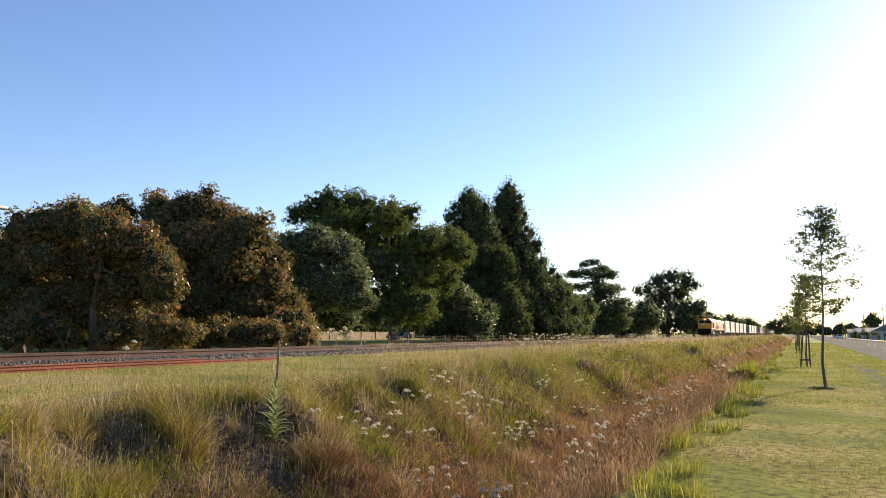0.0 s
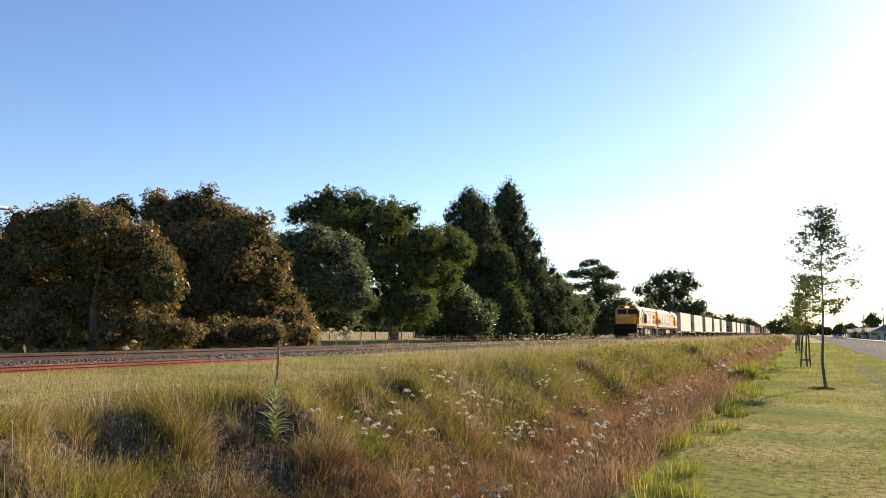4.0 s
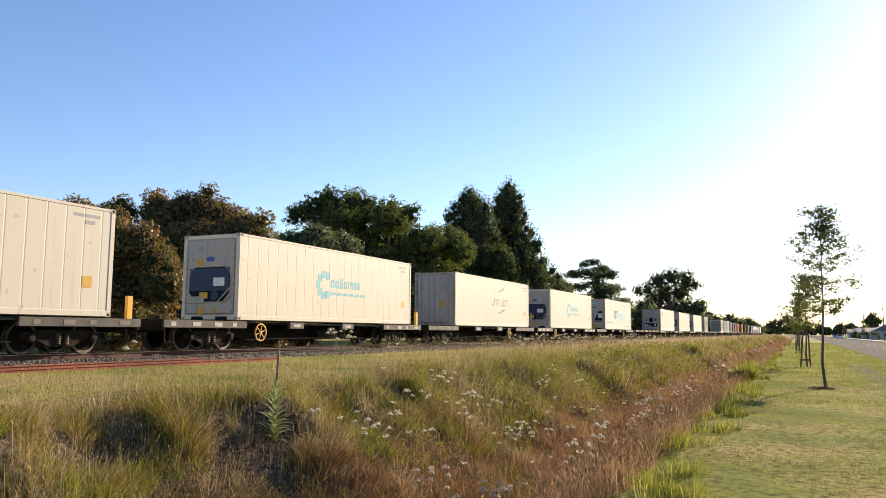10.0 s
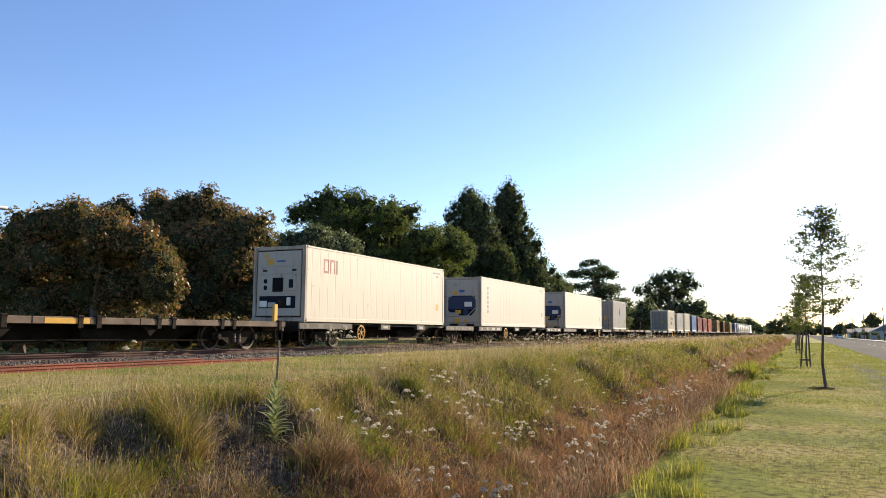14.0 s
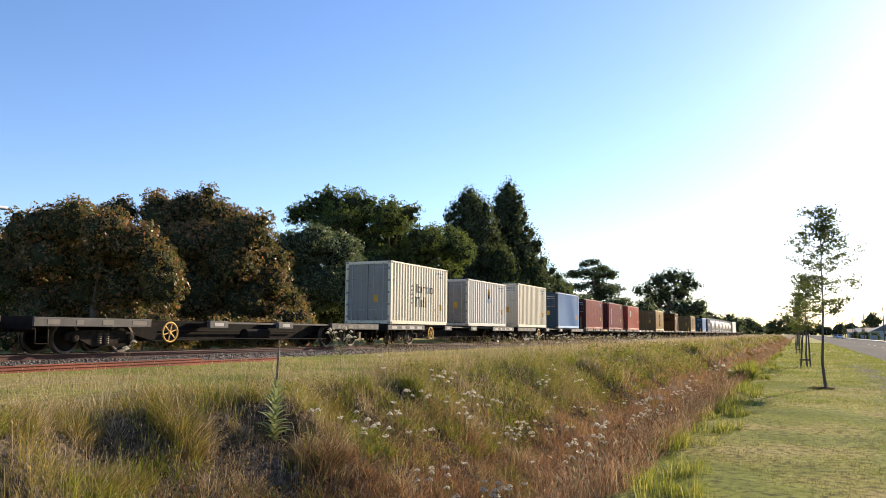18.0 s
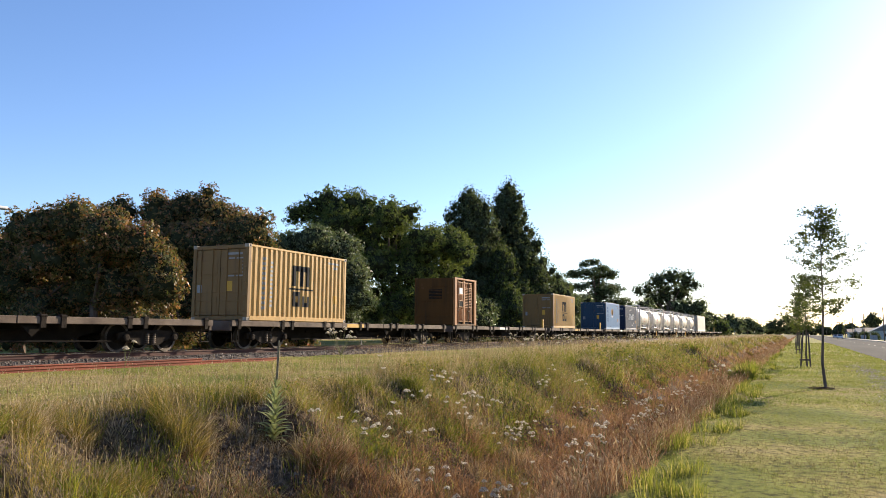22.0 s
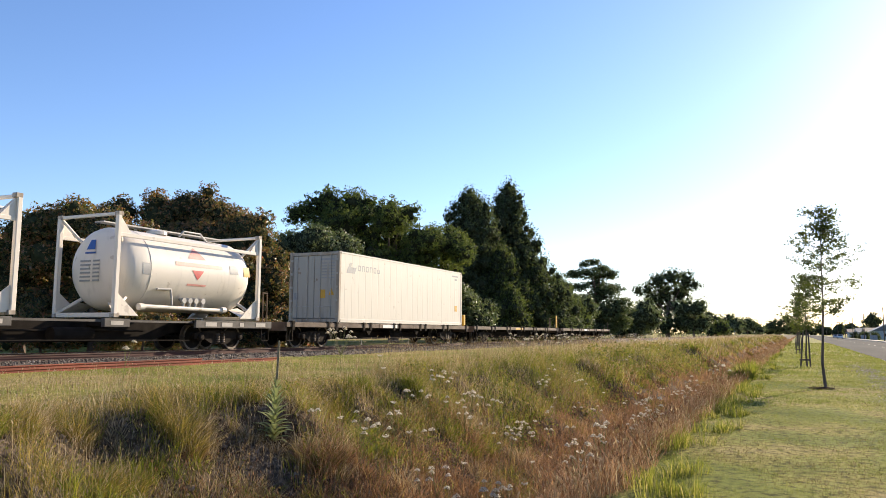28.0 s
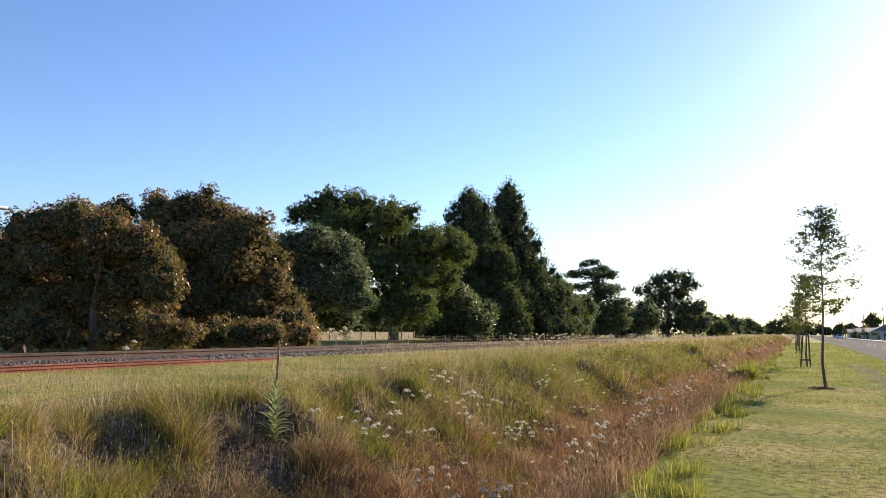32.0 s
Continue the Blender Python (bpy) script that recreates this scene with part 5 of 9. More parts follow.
    part("lettering", curved(2.7, 3.5, -19, -16), mark_pink, t, "faded red lettering bar")
    part("logo", curved(4.55, 4.95, 4, 18), mark_grey, t, "dark emblem")
    part("plate", curved(5.2, 5.5, 2, 18), mark_yellow, t, "yellow plate")
    part("ring_mark", curved(0.95, 1.25, -8, 8), mark_grey, t)
    for x in (-1, 1):
        for y, yo in ((0.06, 1), (L - 0.06, -1)):
            part("wing_plate", Shape().prism([(y, z1 - 0.04), (y, z1 - 0.62), (y + yo * 0.5, z1 - 0.62)], x * (w - 0.07) - 0.015, x * (w - 0.07) + 0.015), tank_cream, t)
            part("saddle_plate", Shape().add([(x * (w - 0.12), y + yo * 0.05, z0 + 0.1), (x * (w - 0.12), y + yo * 0.75, z0 + 0.1), (x * 0.55, y + yo * 0.8, z0 + 0.36), (x * 0.55, y + yo * 0.3, z0 + 0.42)], [(0, 1, 2, 3)]), tank_cream, t)
            for z in (z0, z1 - 0.118):
                part("corner_casting", casting, post_rust, t, "rust-stained corner casting", at=(x * (w - 0.083), y + yo * 0.03, z))
    s = Shape().add([(-0.17, 0.175, cz + 0.5), (0.17, 0.175, cz + 0.5), (0.09, 0.255, cz + 0.78), (-0.09, 0.255, cz + 0.78)], [(0, 1, 2, 3)])
    s.slab((-0.2, 0.16, cz + 0.38), (0.2, 0.175, cz + 0.43))
    part("emblem", s, mark_blue, t, "dark blue triangular emblem on the tank end")
    s = Shape()
    for k in range(6):
        s.slab((-0.35, 0.14, cz + 0.15 - k * 0.11), (0.05, 0.15, cz + 0.2 - k * 0.11))
        s.slab((0.15, 0.14, cz + 0.15 - k * 0.11), (0.4, 0.15, cz + 0.2 - k * 0.11))
    part("lettering", s, mark_grey, t, "faint lettering bars")
    return t


# ---- locomotives ----
def along(poly, y0, y1):
    """A polygon in (x, z) drawn out along y."""
    s, n = Shape(), len(poly)
    v = [(x, y0, z) for x, z in poly] + [(x, y1, z) for x, z in poly]
    return s.add(v, [tuple(range(n)), tuple(range(n, 2 * n))[::-1]] + [(i, n + i, n + (i + 1) % n, (i + 1) % n) for i in range(n)])


def hood_poly(w, z0, z1, c=0.3):
    return [(-w, z0), (w, z0), (w, z1 - c), (w - c * 0.35, z1 - c * 0.35), (w - c * 1.2, z1), (-w + c * 1.2, z1), (-w + c * 0.35, z1 - c * 0.35), (-w, z1 - c)]


def digits(text, size, mat, parent, at, label):
    cu = bpy.data.curves.new("digits", "FONT")
    cu.body, cu.size, cu.extrude = text, size, 0.003
    ob = bpy.data.objects.new("digits", cu)
    scene.collection.objects.link(ob)
    bpy.context.view_layer.update()
    me = bpy.data.meshes.new_from_object(ob.evaluated_get(bpy.context.evaluated_depsgraph_get()))
    bpy.data.objects.remove(ob)
    me.materials.clear()
    me.materials.append(mat)
    o = new("number", me)
    o.parent, o.location, o.rotation_euler = parent, at, (radians(90), 0, radians(90))
    o["label"] = label
    return o


def loco_bogie(parent, y, axles=3, base=1.7):
    b = part("bogie", Shape().slab((-0.7, y - base - 0.3, 0.55), (0.7, y + base + 0.3, 0.75), 0.05), bogie_iron, parent)
    wh = None
    for k in range(axles):
        yy = y + (k - (axles - 1) / 2) * base
        part("axle", Shape().tube((-0.6, yy, 0.48), (0.6, yy, 0.48), 0.08, n=10), bogie_iron, b)
        for x in (-0.55, 0.55):
            o = part("wheel", wheel_shape(0.48), [under, wheel_steel], b, at=(x, yy, 0.48)) if wh is None else again(wh, (x, yy, 0.48))
            wh = wh or o
            if x < 0:
                o.scale = (-1, 1, 1)
        for x in (-0.92, 0.92):
            sg = 1 if x > 0 else -1
            part("axle_box", Shape().slab((x - 0.12, yy - 0.21, 0.27), (x + 0.12, yy + 0.21, 0.66), 0.06), dusty_iron, b, "dusty axle box in a sunlit tan")
            part("shoe_beam", Shape().slab((x - 0.1, yy - 0.34, 0.2), (x + 0.1, yy + 0.3, 0.26), 0.015), dusty_iron, b)
            part("axle_cap", Shape().lathe([(0, 0.13), (sg * 0.05, 0.12), (sg * 0.06, 0.001)], 12, (x + sg * 0.12, yy, 0.48)), bogie_iron, b)
            part("link", Shape().prism([(yy - 0.52, 0.8), (yy - 0.14, 0.64), (yy - 0.1, 0.72), (yy - 0.48, 0.9)], x + sg * 0.06 - 0.03, x + sg * 0.06 + 0.03), dusty_iron, b)
            part("brake_hanger", Shape().path([(x + sg * 0.08, yy + 0.45, 0.85), (x + sg * 0.1, yy + 0.5, 0.4), (x + sg * 0.1, yy + 0.2, 0.22)], 0.035), bogie_iron, b)
    part("traction_gear", Shape().slab((-0.5, y - base - 0.4, 0.2), (0.5, y + base + 0.4, 1.15), 0.06), under, b, "black traction gear between the wheels")
    for x in (-0.92, 0.92):
        sg = 1 if x > 0 else -1
        part("side_frame", Shape().prism([(y - base - 0.6, 0.68), (y - base - 0.2, 0.62), (y - base * 0.5, 0.74), (y, 0.6), (y + base * 0.5, 0.74), (y + base + 0.2, 0.62), (y + base + 0.6, 0.68), (y + base + 0.55, 0.84), (y + base * 0.5, 0.94), (y, 0.8), (y - base * 0.5, 0.94), (y - base - 0.55, 0.84)], x - 0.07, x + 0.07), bogie_iron, b)
        for dy in (-base * 0.55, base * 0.45):
            part("brake_cylinder", Shape().tube((x + sg * 0.1, y + dy - 0.22, 0.98), (x + sg * 0.1, y + dy + 0.22, 0.98), 0.14, n=14), dusty_iron, b)
    return b


def door_lines(parent, x, ys, z0, z1, mat):
    for a, b in zip(ys, ys[1:]):
        d = part("hood_door", Shape().slab((x - 0.02, a + 0.02, z0), (x + 0.014, b - 0.02, z1), 0.008), mat, parent)
        for z in (z0 + 0.18, z1 - 0.18):
            part("latch", Shape().slab((x + 0.012, b - 0.14, z - 0.035), (x + 0.03, b - 0.07, z + 0.035), 0.006), black_panel, d)


def louvre(parent, x, y0, y1, z0, z1, n):
    g = part("grille", Shape().slab((x - 0.01, y0, z0), (x + 0.012, y1, z1)), black_panel, parent, "dark louvred grille")
    s = Shape()
    for k in range(n):
        z = z0 + (z1 - z0) * (k + 0.3) / n
        s.slab((x + 0.008, y0 + 0.03, z), (x + 0.03, y1 - 0.03, z + (z1 - z0) / n * 0.45))
    part("slats", s, loco_grey, g)


def hand_rail(parent, pts, mat=loco_white, r=0.02):
    part("handrail", Shape().path(pts, r, 6), mat, parent)


def steps(parent, y, sg, mat=seal_grey):
    for x in (1.18, -1.18):
        s = Shape()
        for k in range(4):
            s.slab((x - 0.14, y - 0.25, 0.32 + k * 0.3), (x + 0.14, y + 0.25, 0.35 + k * 0.3))
        s.slab((x - 0.02, y - 0.27, 0.28), (x + 0.02, y - 0.23, 1.5))
        s.slab((x - 0.02, y + 0.23, 0.28), (x + 0.02, y + 0.27, 1.5))
        part("steps", s, mat, parent)


def flat_marks(sh, x, y, z, widths, h, gap):
    return bars(sh, [(-50, 0.0), (50, 0.0)], x, y, z, widths, h, gap, 0.2)


def swoosh(parent, x, y0, z0, n=5):
    """Slanted white bars of the livery."""
    P = [(-50, 0.0), (50, 0.0)]
    for k in range(n):
        part("livery_bar", on_wall(Shape(), P, x, y0 + 0.27 * k, y0 + 0.27 * k + 0.95 - 0.08 * k, z0 + k * 0.26, z0 + k * 0.26 + 0.13, 0.28), loco_white, parent, "slanted white livery bar")


tank_tan = surface("dust_coated_tank", (0.33, 0.265, 0.195), (0.2, 0.15, 0.105), (0.4, 0.35, 0.29), rough=0.85, scale=1.2, grain=14, bump=0.05)


def lead_loco():
    """Cab-forward diesel: nose, cab, long hood; local y = 0 at the pilot."""
    t = thing("locomotive", "orange, grey and red diesel locomotive leading the train", "locomotive", "locomotives")
    part("frame", Shape().slab((-1.3, 0.35, 1.22), (1.3, 13.85, 1.5), 0.03), under, t)
    for x in (-1.33, 1.27):
        part("sill", Shape().slab((x, 1.0, 1.5), (x + 0.06, 13.6, 1.68), 0.01), loco_yellow, t, "yellow sill stripe")
    part("deck", Shape().slab((-1.27, 0.5, 1.5), (1.27, 13.7, 1.66)), loco_grey, t)
    for a, b in ((1.35, 3.6), (11.6, 13.6)):
        part("skirt", Shape().slab((1.24, a, 1.2), (1.315, b, 1.5), 0.01), sill_grey, t, "grime-grey skirt")
        part("skirt", Shape().slab((-1.315, a, 1.2), (-1.24, b, 1.5), 0.01), sill_grey, t)
    # nose
    nose = part("nose", along(hood_poly(1.0, 1.68, 2.76, 0.22), 0.22, 1.45), loco_yellow, t, "yellow short nose")
    part("nose_badge", Shape().slab((-0.55, 0.205, 2.45), (0.35, 0.22, 2.58)), loco_white, nose, "white plate with plain coloured shape")
    part("nose_bar", Shape().slab((-0.5, 0.198, 2.48), (0.0, 0.206, 2.55)), mark_blue, nose)
    part("nose_bar", Shape().slab((-0.08, 0.198, 2.48), (0.3, 0.206, 2.55)), loco_red, nose)
    for x in (-0.83, -0.7):
        part("marker_lamp", Shape().lathe([(0.0, 0.06), (-0.03, 0.06), (-0.03, 0.001)], 12, (x, 0.215, 2.1), "y"), black_panel, nose)
    # cab
    cabp = [(-1.36, 1.66), (1.36, 1.66), (1.36, 3.27), (0.98, 3.72), (-0.98, 3.72), (-1.36, 3.27)]
    cab = part("cab", along(cabp, 1.4, 3.05), loco_yellow, t, "yellow driver's cab with sloped roof edges")
    part("cab_roof", along([(-1.0, 3.715), (1.0, 3.715), (0.9, 3.78), (-0.9, 3.78)], 1.42, 3.05), loco_yellow, cab)
    for a, b in ((-1.12, -0.06), (0.06, 1.12)):
        part("windscreen", Shape().slab((a, 1.375, 2.8), (b, 1.405, 3.35), 0.01), dark_glass, cab, "dark windscreen")
    part("side_door_window", Shape().slab((1.12, 1.37, 2.45), (1.3, 1.395, 3.1), 0.01), dark_glass, cab)
    part("number_box", Shape().slab((0.35, 1.36, 3.5), (0.85, 1.4, 3.66), 0.01), black_panel, cab, "black number box")
    part("number_box", Shape().slab((-0.85, 1.36, 3.5), (-0.35, 1.4, 3.66), 0.01), black_panel, cab)
    lampbox = part("headlight", Shape().slab((-0.28, 1.33, 3.48), (0.28, 1.4, 3.68), 0.02), loco_yellow, cab)
    for x in (-0.12, 0.12):
        part("lamp", Shape().lathe([(0, 0.08), (-0.012, 0.075), (-0.02, 0.001)], 14, (x, 1.33, 3.58), "y"), lamp_glow, lampbox, "lit headlamp")
    for x in (-0.95, 0.95):
        part("ditch_light", Shape().lathe([(0, 0.07), (-0.02, 0.065), (-0.03, 0.001)], 12, (x, 0.33, 1.38), "y"), lamp_glow, t, "lit ditch lamp")
    for sg in (1, -1):
        x = 1.36 * sg
        w = part("side_window", Shape().slab((x - 0.02, 1.56, 2.55), (x + 0.02, 2.3, 3.22), 0.01), mirror_glass, cab, "pale side window")
        part("side_window", Shape().slab((x - 0.02, 2.32, 2.55), (x + 0.02, 2.82, 3.22), 0.01), dark_glass, cab)
        part("window_frame", Shape().path([(x + 0.012 * sg, 1.54, 2.53), (x + 0.012 * sg, 1.54, 3.24), (x + 0.012 * sg, 2.84, 3.24), (x + 0.012 * sg, 2.84, 2.53), (x + 0.012 * sg, 1.54, 2.53)], 0.025, 4), seal_grey, w)
    digits("4012", 0.52, mark_dark, cab, (1.366, 1.72, 2.05), "dark painted fleet number")
    # hood
    W = 1.22
    for a, b, mm in ((3.05, 5.85, loco_grey), (5.85, 10.4, loco_red), (10.4, 13.1, loco_yellow)):
        h = part("hood", along(hood_poly(W, 1.66, 3.68), a, b), mm, t, "painted long hood section")
        n = max(2, int((b - a) / 0.75))
        door_lines(h, W, [a + (b - a) * k / n for k in range(n + 1)], 1.85, 3.05, mm)
        part("roof_strip", Shape().slab((-0.8, a, 3.675), (0.8, b, 3.72), 0.02), loco_grey, h)
    part("air_box", Shape().slab((0.7, 3.1, 3.05), (1.3, 4.3, 3.62), 0.05), loco_grey, t, "grey raised intake box")
    part("air_box_grille", Shape().slab((1.29, 3.25, 3.15), (1.306, 4.15, 3.45)), black_panel, t)
    for k in range(4):
        louvre(t, W + 0.012, 3.25 + k * 0.62, 3.68 + k * 0.62, 1.9 if k < 2 else 2.0, 2.6, 10)
    louvre(t, W + 0.012, 4.55, 4.98, 2.68, 3.15, 8)
    louvre(t, W + 0.012, 5.15, 5.55, 2.68, 3.15, 8)
    for y in (3.2, 4.85):
        hand_rail(t, [(1.27, y, 1.68), (1.27, y + 0.06, 2.58), (1.27, y + 0.2, 2.68), (1.27, y + 0.66, 2.66), (1.27, y + 0.76, 2.56), (1.27, y + 0.76, 1.68)], seal_grey, 0.022)
    hand_rail(t, [(1.27, 11.35, 1.68), (1.27, 11.38, 2.25), (1.27, 11.75, 2.25), (1.27, 11.78, 1.68)], seal_grey, 0.018)
    part("filter_recess", Shape().slab((W - 0.01, 3.08, 1.75), (W + 0.018, 3.45, 3.0), 0.004), black_panel, t, "dark recess behind the cab")
    # plain block added to hide the background between the bogies
    part("underframe_block", Shape().slab((-0.85, 4.6, 0.3), (0.85, 9.3, 1.22)), under, t, "black filler block that closes the view below the frame")
    part("ladder", Shape().path([(1.28, 3.55, 1.5), (1.28, 3.55, 0.5), (1.28, 3.95, 0.5), (1.28, 3.95, 1.5)], 0.02).slab((1.24, 3.55, 0.78), (1.3, 3.95, 0.81)).slab((1.24, 3.55, 1.1), (1.3, 3.95, 1.13)), seal_grey, t, "grey side ladder")
    part("open_door", Shape().slab((W, 5.6, 1.8), (W + 0.2, 5.75, 2.85), 0.02), black_panel, t)
    for a, b in ((11.0, 11.6), (11.68, 12.3)):
        part("hood_window", Shape().slab((W, a, 2.4), (W + 0.02, b, 2.88), 0.008), black_panel, t, "dark screen window")
    for k in range(3):
        louvre(t, W + 0.012, 11.0 + k * 0.45, 11.32 + k * 0.45, 1.85, 2.25, 7)
    louvre(t, W + 0.012, 12.65, 12.95, 1.85, 2.45, 8)
    s = flat_marks(Shape(), W + 0.016, 3.3, 2.05, (("i", 0.2), ("-", 0.06), ("b", 0.16), ("-", 0.2), ("b", 0.16), ("-", 0.1), ("i", 0.2)), 0.95, 0.1)
    part("logo", s, loco_white, t, "white livery blocks")
    s = flat_marks(Shape(), W + 0.016, 6.05, 2.1, (("O", 0.8), ("o", 0.75), ("i", 0.2), ("l", 0.24)), 1.05, 0.13)
    part("logo", s, loco_white, t, "white livery blocks")
    part("livery_panel", Shape().add([(W + 0.019, 9.75, 1.68), (W + 0.019, 10.4, 1.68), (W + 0.019, 10.4, 2.75)], [(0, 1, 2)]), loco_yellow, t, "yellow livery wedge")
    part("livery_line", Shape().sheet([(W + 0.022, 9.6, 1.68), (W + 0.022, 9.75, 1.68), (W + 0.022, 10.4, 2.75), (W + 0.022, 10.4, 2.95)]), loco_white, t, "white livery line")
    swoosh(t, W + 0.024, 8.8, 1.95)
    hand_rail(t, [(1.3, 4.2, 3.3), (1.3, 8.6, 3.28), (1.3, 12.9, 3.25)], black_panel, 0.018)
    for k in range(7):
        part("rail_bracket", Shape().tube((1.18, 4.4 + k * 1.4, 3.29), (1.3, 4.4 + k * 1.4, 3.29), 0.015, n=5), black_panel, t)
    hand_rail(t, [(1.28, 1.05, 1.6), (1.28, 1.05, 2.6), (1.28, 1.35, 2.62)], loco_yellow)
    hand_rail(t, [(1.1, 0.35, 1.5), (1.1, 0.35, 2.65)], loco_yellow)
    hand_rail(t, [(1.25, 13.3, 1.6), (1.25, 13.3, 2.55), (1.25, 13.75, 2.5), (1.25, 13.75, 1.4)], loco_red)
    # below
    part("pilot", along([(-1.2, 0.3), (1.2, 0.3), (1.3, 0.7), (1.3, 1.6), (-1.3, 1.6), (-1.3, 0.7)], 0.12, 0.3), pilot_brown, t, "grimy dark brown pilot plate")
    part("buffer_beam", Shape().slab((-1.25, 0.0, 1.0), (1.25, 0.14, 1.3), 0.03), bogie_iron, t)
    coupler(t, 0.1, -1)
    coupler(t, 13.9, 1)
    steps(t, 0.65, 1)
    steps(t, 13.6, 1)
    part("cream_step_plate", Shape().slab((1.19, 0.42, 0.62), (1.3, 0.9, 0.95), 0.01), sill_grey, t)
    loco_bogie(t, 2.95)
    loco_bogie(t, 11.1)
    for a, b, z in ((5.75, 7.1, 0.5), (7.4, 9.1, 0.34)):
        part("fuel_tank", Shape().slab((-1.15, a, z), (1.2, b, 1.18), 0.14 if z < 0.4 else 0.03), tank_tan, t, "pale grime-coated tank under the frame")
    for y in (6.15, 6.72):
        part("tank_latch", Shape().slab((1.2, y, 0.93), (1.225, y + 0.09, 1.06)), black_panel, t)
    part("filler", Shape().path([(1.22, 7.8, 1.1), (1.24, 7.85, 0.9), (1.24, 8.15, 0.95)], 0.03), bogie_iron, t, "black filler pipe")
    part("side_pipe", Shape().path([(1.2, 3.8, 1.25), (1.24, 9.0, 1.2), (1.2, 11.5, 1.22)], 0.035), sill_grey, t)
    return t


def trailing_loco():
    """Second diesel, running with its long hood first; local y = 0 at the hood's leading deck."""
    t = thing("locomotive", "yellow, grey and red diesel locomotive running hood first", "locomotive", "locomotives")
    L = 17.6
    part("frame", Shape().slab((-1.3, 0.1, 1.15), (1.3, L - 0.1, 1.45), 0.03), under, t)
    for x in (-1.33, 1.27):
        part("sill", Shape().slab((x, 0.3, 1.42), (x + 0.06, L, 1.6), 0.01), loco_yellow, t, "yellow sill stripe")
    for a in (1.6, 8.7, 13.2):
        part("sill_patch", Shape().slab((1.33, a, 1.43), (1.337, a + 0.9, 1.58)), loco_white, t)
    part("deck", Shape().slab((-1.27, 0.1, 1.45), (1.27, L, 1.58)), loco_grey, t)
    W = 1.22
    for a, b, mm in ((0.55, 1.85, loco_yellow), (1.85, 6.6, loco_grey), (6.6, 13.1, loco_red), (13.1, 13.95, loco_yellow)):
        h = part("hood", along(hood_poly(W, 1.58, 3.66), a, b), mm, t, "painted long hood section")
        n = max(1, int((b - a) / 0.72))
        door_lines(h, W, [a + (b - a) * k / n for k in range(n + 1)], 1.75, 3.1, mm)
        part("roof_strip", Shape().slab((-0.8, a, 3.655), (0.8, b, 3.70), 0.02), loco_grey, h)
    part("hood_end", Shape().slab((-1.0, 0.5, 1.7), (1.0, 0.56, 3.3), 0.03), loco_yellow, t)
    part("number_box", Shape().slab((0.4, 0.47, 3.22), (0.95, 0.52, 3.42), 0.01), black_panel, t, "black number box")
    for a, b, z0, z1 in ((0.85, 2.35, 1.95, 2.4), (2.55, 2.9, 1.95, 2.38), (3.05, 3.38, 1.97, 2.38), (3.8, 4.25, 2.12, 2.8)):
        part("hood_opening", Shape().slab((W, a, z0), (W + 0.022, b, z1), 0.006), black_panel, t, "dark hood opening")
    part("roof_grille", Shape().slab((W - 0.12, 10.75, 3.38), (W + 0.02, 12.1, 3.6), 0.02), black_panel, t, "dark roof-edge grille")
    for a, b in ((12.35, 12.65), (12.75, 13.4), (13.5, 13.7)):
        part("hood_window", Shape().slab((W, a, 2.92), (W + 0.02, b, 3.26), 0.008), black_panel, t)
    part("logo", flat_marks(Shape(), W + 0.016, 2.3, 2.1, (("l", 0.24), ("i", 0.5), ("i", 0.22), ("u", 1.3), ("i", 0.22)), 1.1, 0.16), loco_white, t, "white livery blocks")
    part("logo", flat_marks(Shape(), W + 0.016, 6.95, 2.1, (("O", 1.05), ("o", 1.0), ("i", 0.22), ("l", 0.26)), 1.05, 0.2), loco_white, t, "white livery blocks")
    part("livery_panel", Shape().add([(W + 0.019, 12.2, 1.62), (W + 0.019, 13.1, 1.62), (W + 0.019, 13.1, 2.75)], [(0, 1, 2)]), loco_yellow, t, "yellow livery wedge")
    part("livery_line", Shape().sheet([(W + 0.022, 12.02, 1.62), (W + 0.022, 12.2, 1.62), (W + 0.022, 13.1, 2.75), (W + 0.022, 13.1, 2.92)]), loco_white, t, "white livery line")
    swoosh(t, W + 0.016, 10.75, 1.8)
    cabp = [(-1.36, 1.56), (1.36, 1.56), (1.36, 3.05), (1.0, 3.55), (-1.0, 3.55), (-1.36, 3.05)]
    cab = part("cab", along(cabp, 14.9, 16.75), loco_yellow, t, "orange-yellow driver's cab with sloped roof edges")
    part("cab_neck", along([(-1.2, 1.56), (1.2, 1.56), (1.2, 3.1), (0.95, 3.5), (-0.95, 3.5), (-1.2, 3.1)], 13.9, 15.0), loco_yellow, cab)
    part("cab_door_window", Shape().slab((0.9, 14.88, 2.35), (1.22, 14.91, 3.0), 0.01), dark_glass, cab)
    for sg in (1, -1):
        x = 1.36 * sg
        part("side_window", Shape().slab((x - 0.02, 15.3, 2.42), (x + 0.02, 16.5, 3.0), 0.01), dark_glass, cab, "open dark side window")
        w = part("side_window", Shape().slab((x - 0.02, 15.07, 2.42), (x + 0.02, 15.3, 3.0), 0.01), mirror_glass, cab, "pale side window")
        part("window_frame", Shape().path([(x + 0.012 * sg, 15.07, 2.39), (x + 0.012 * sg, 15.07, 3.03), (x + 0.012 * sg, 16.53, 3.03), (x + 0.012 * sg, 16.53, 2.39), (x + 0.012 * sg, 15.07, 2.39)], 0.03, 4), seal_grey, w)
    digits("5051", 0.52, mark_dark, cab, (1.366, 15.0, 1.86), "dark painted fleet number")
    part("nose", along(hood_poly(0.95, 1.58, 2.5, 0.2), 16.7, 17.15), loco_yellow, t)
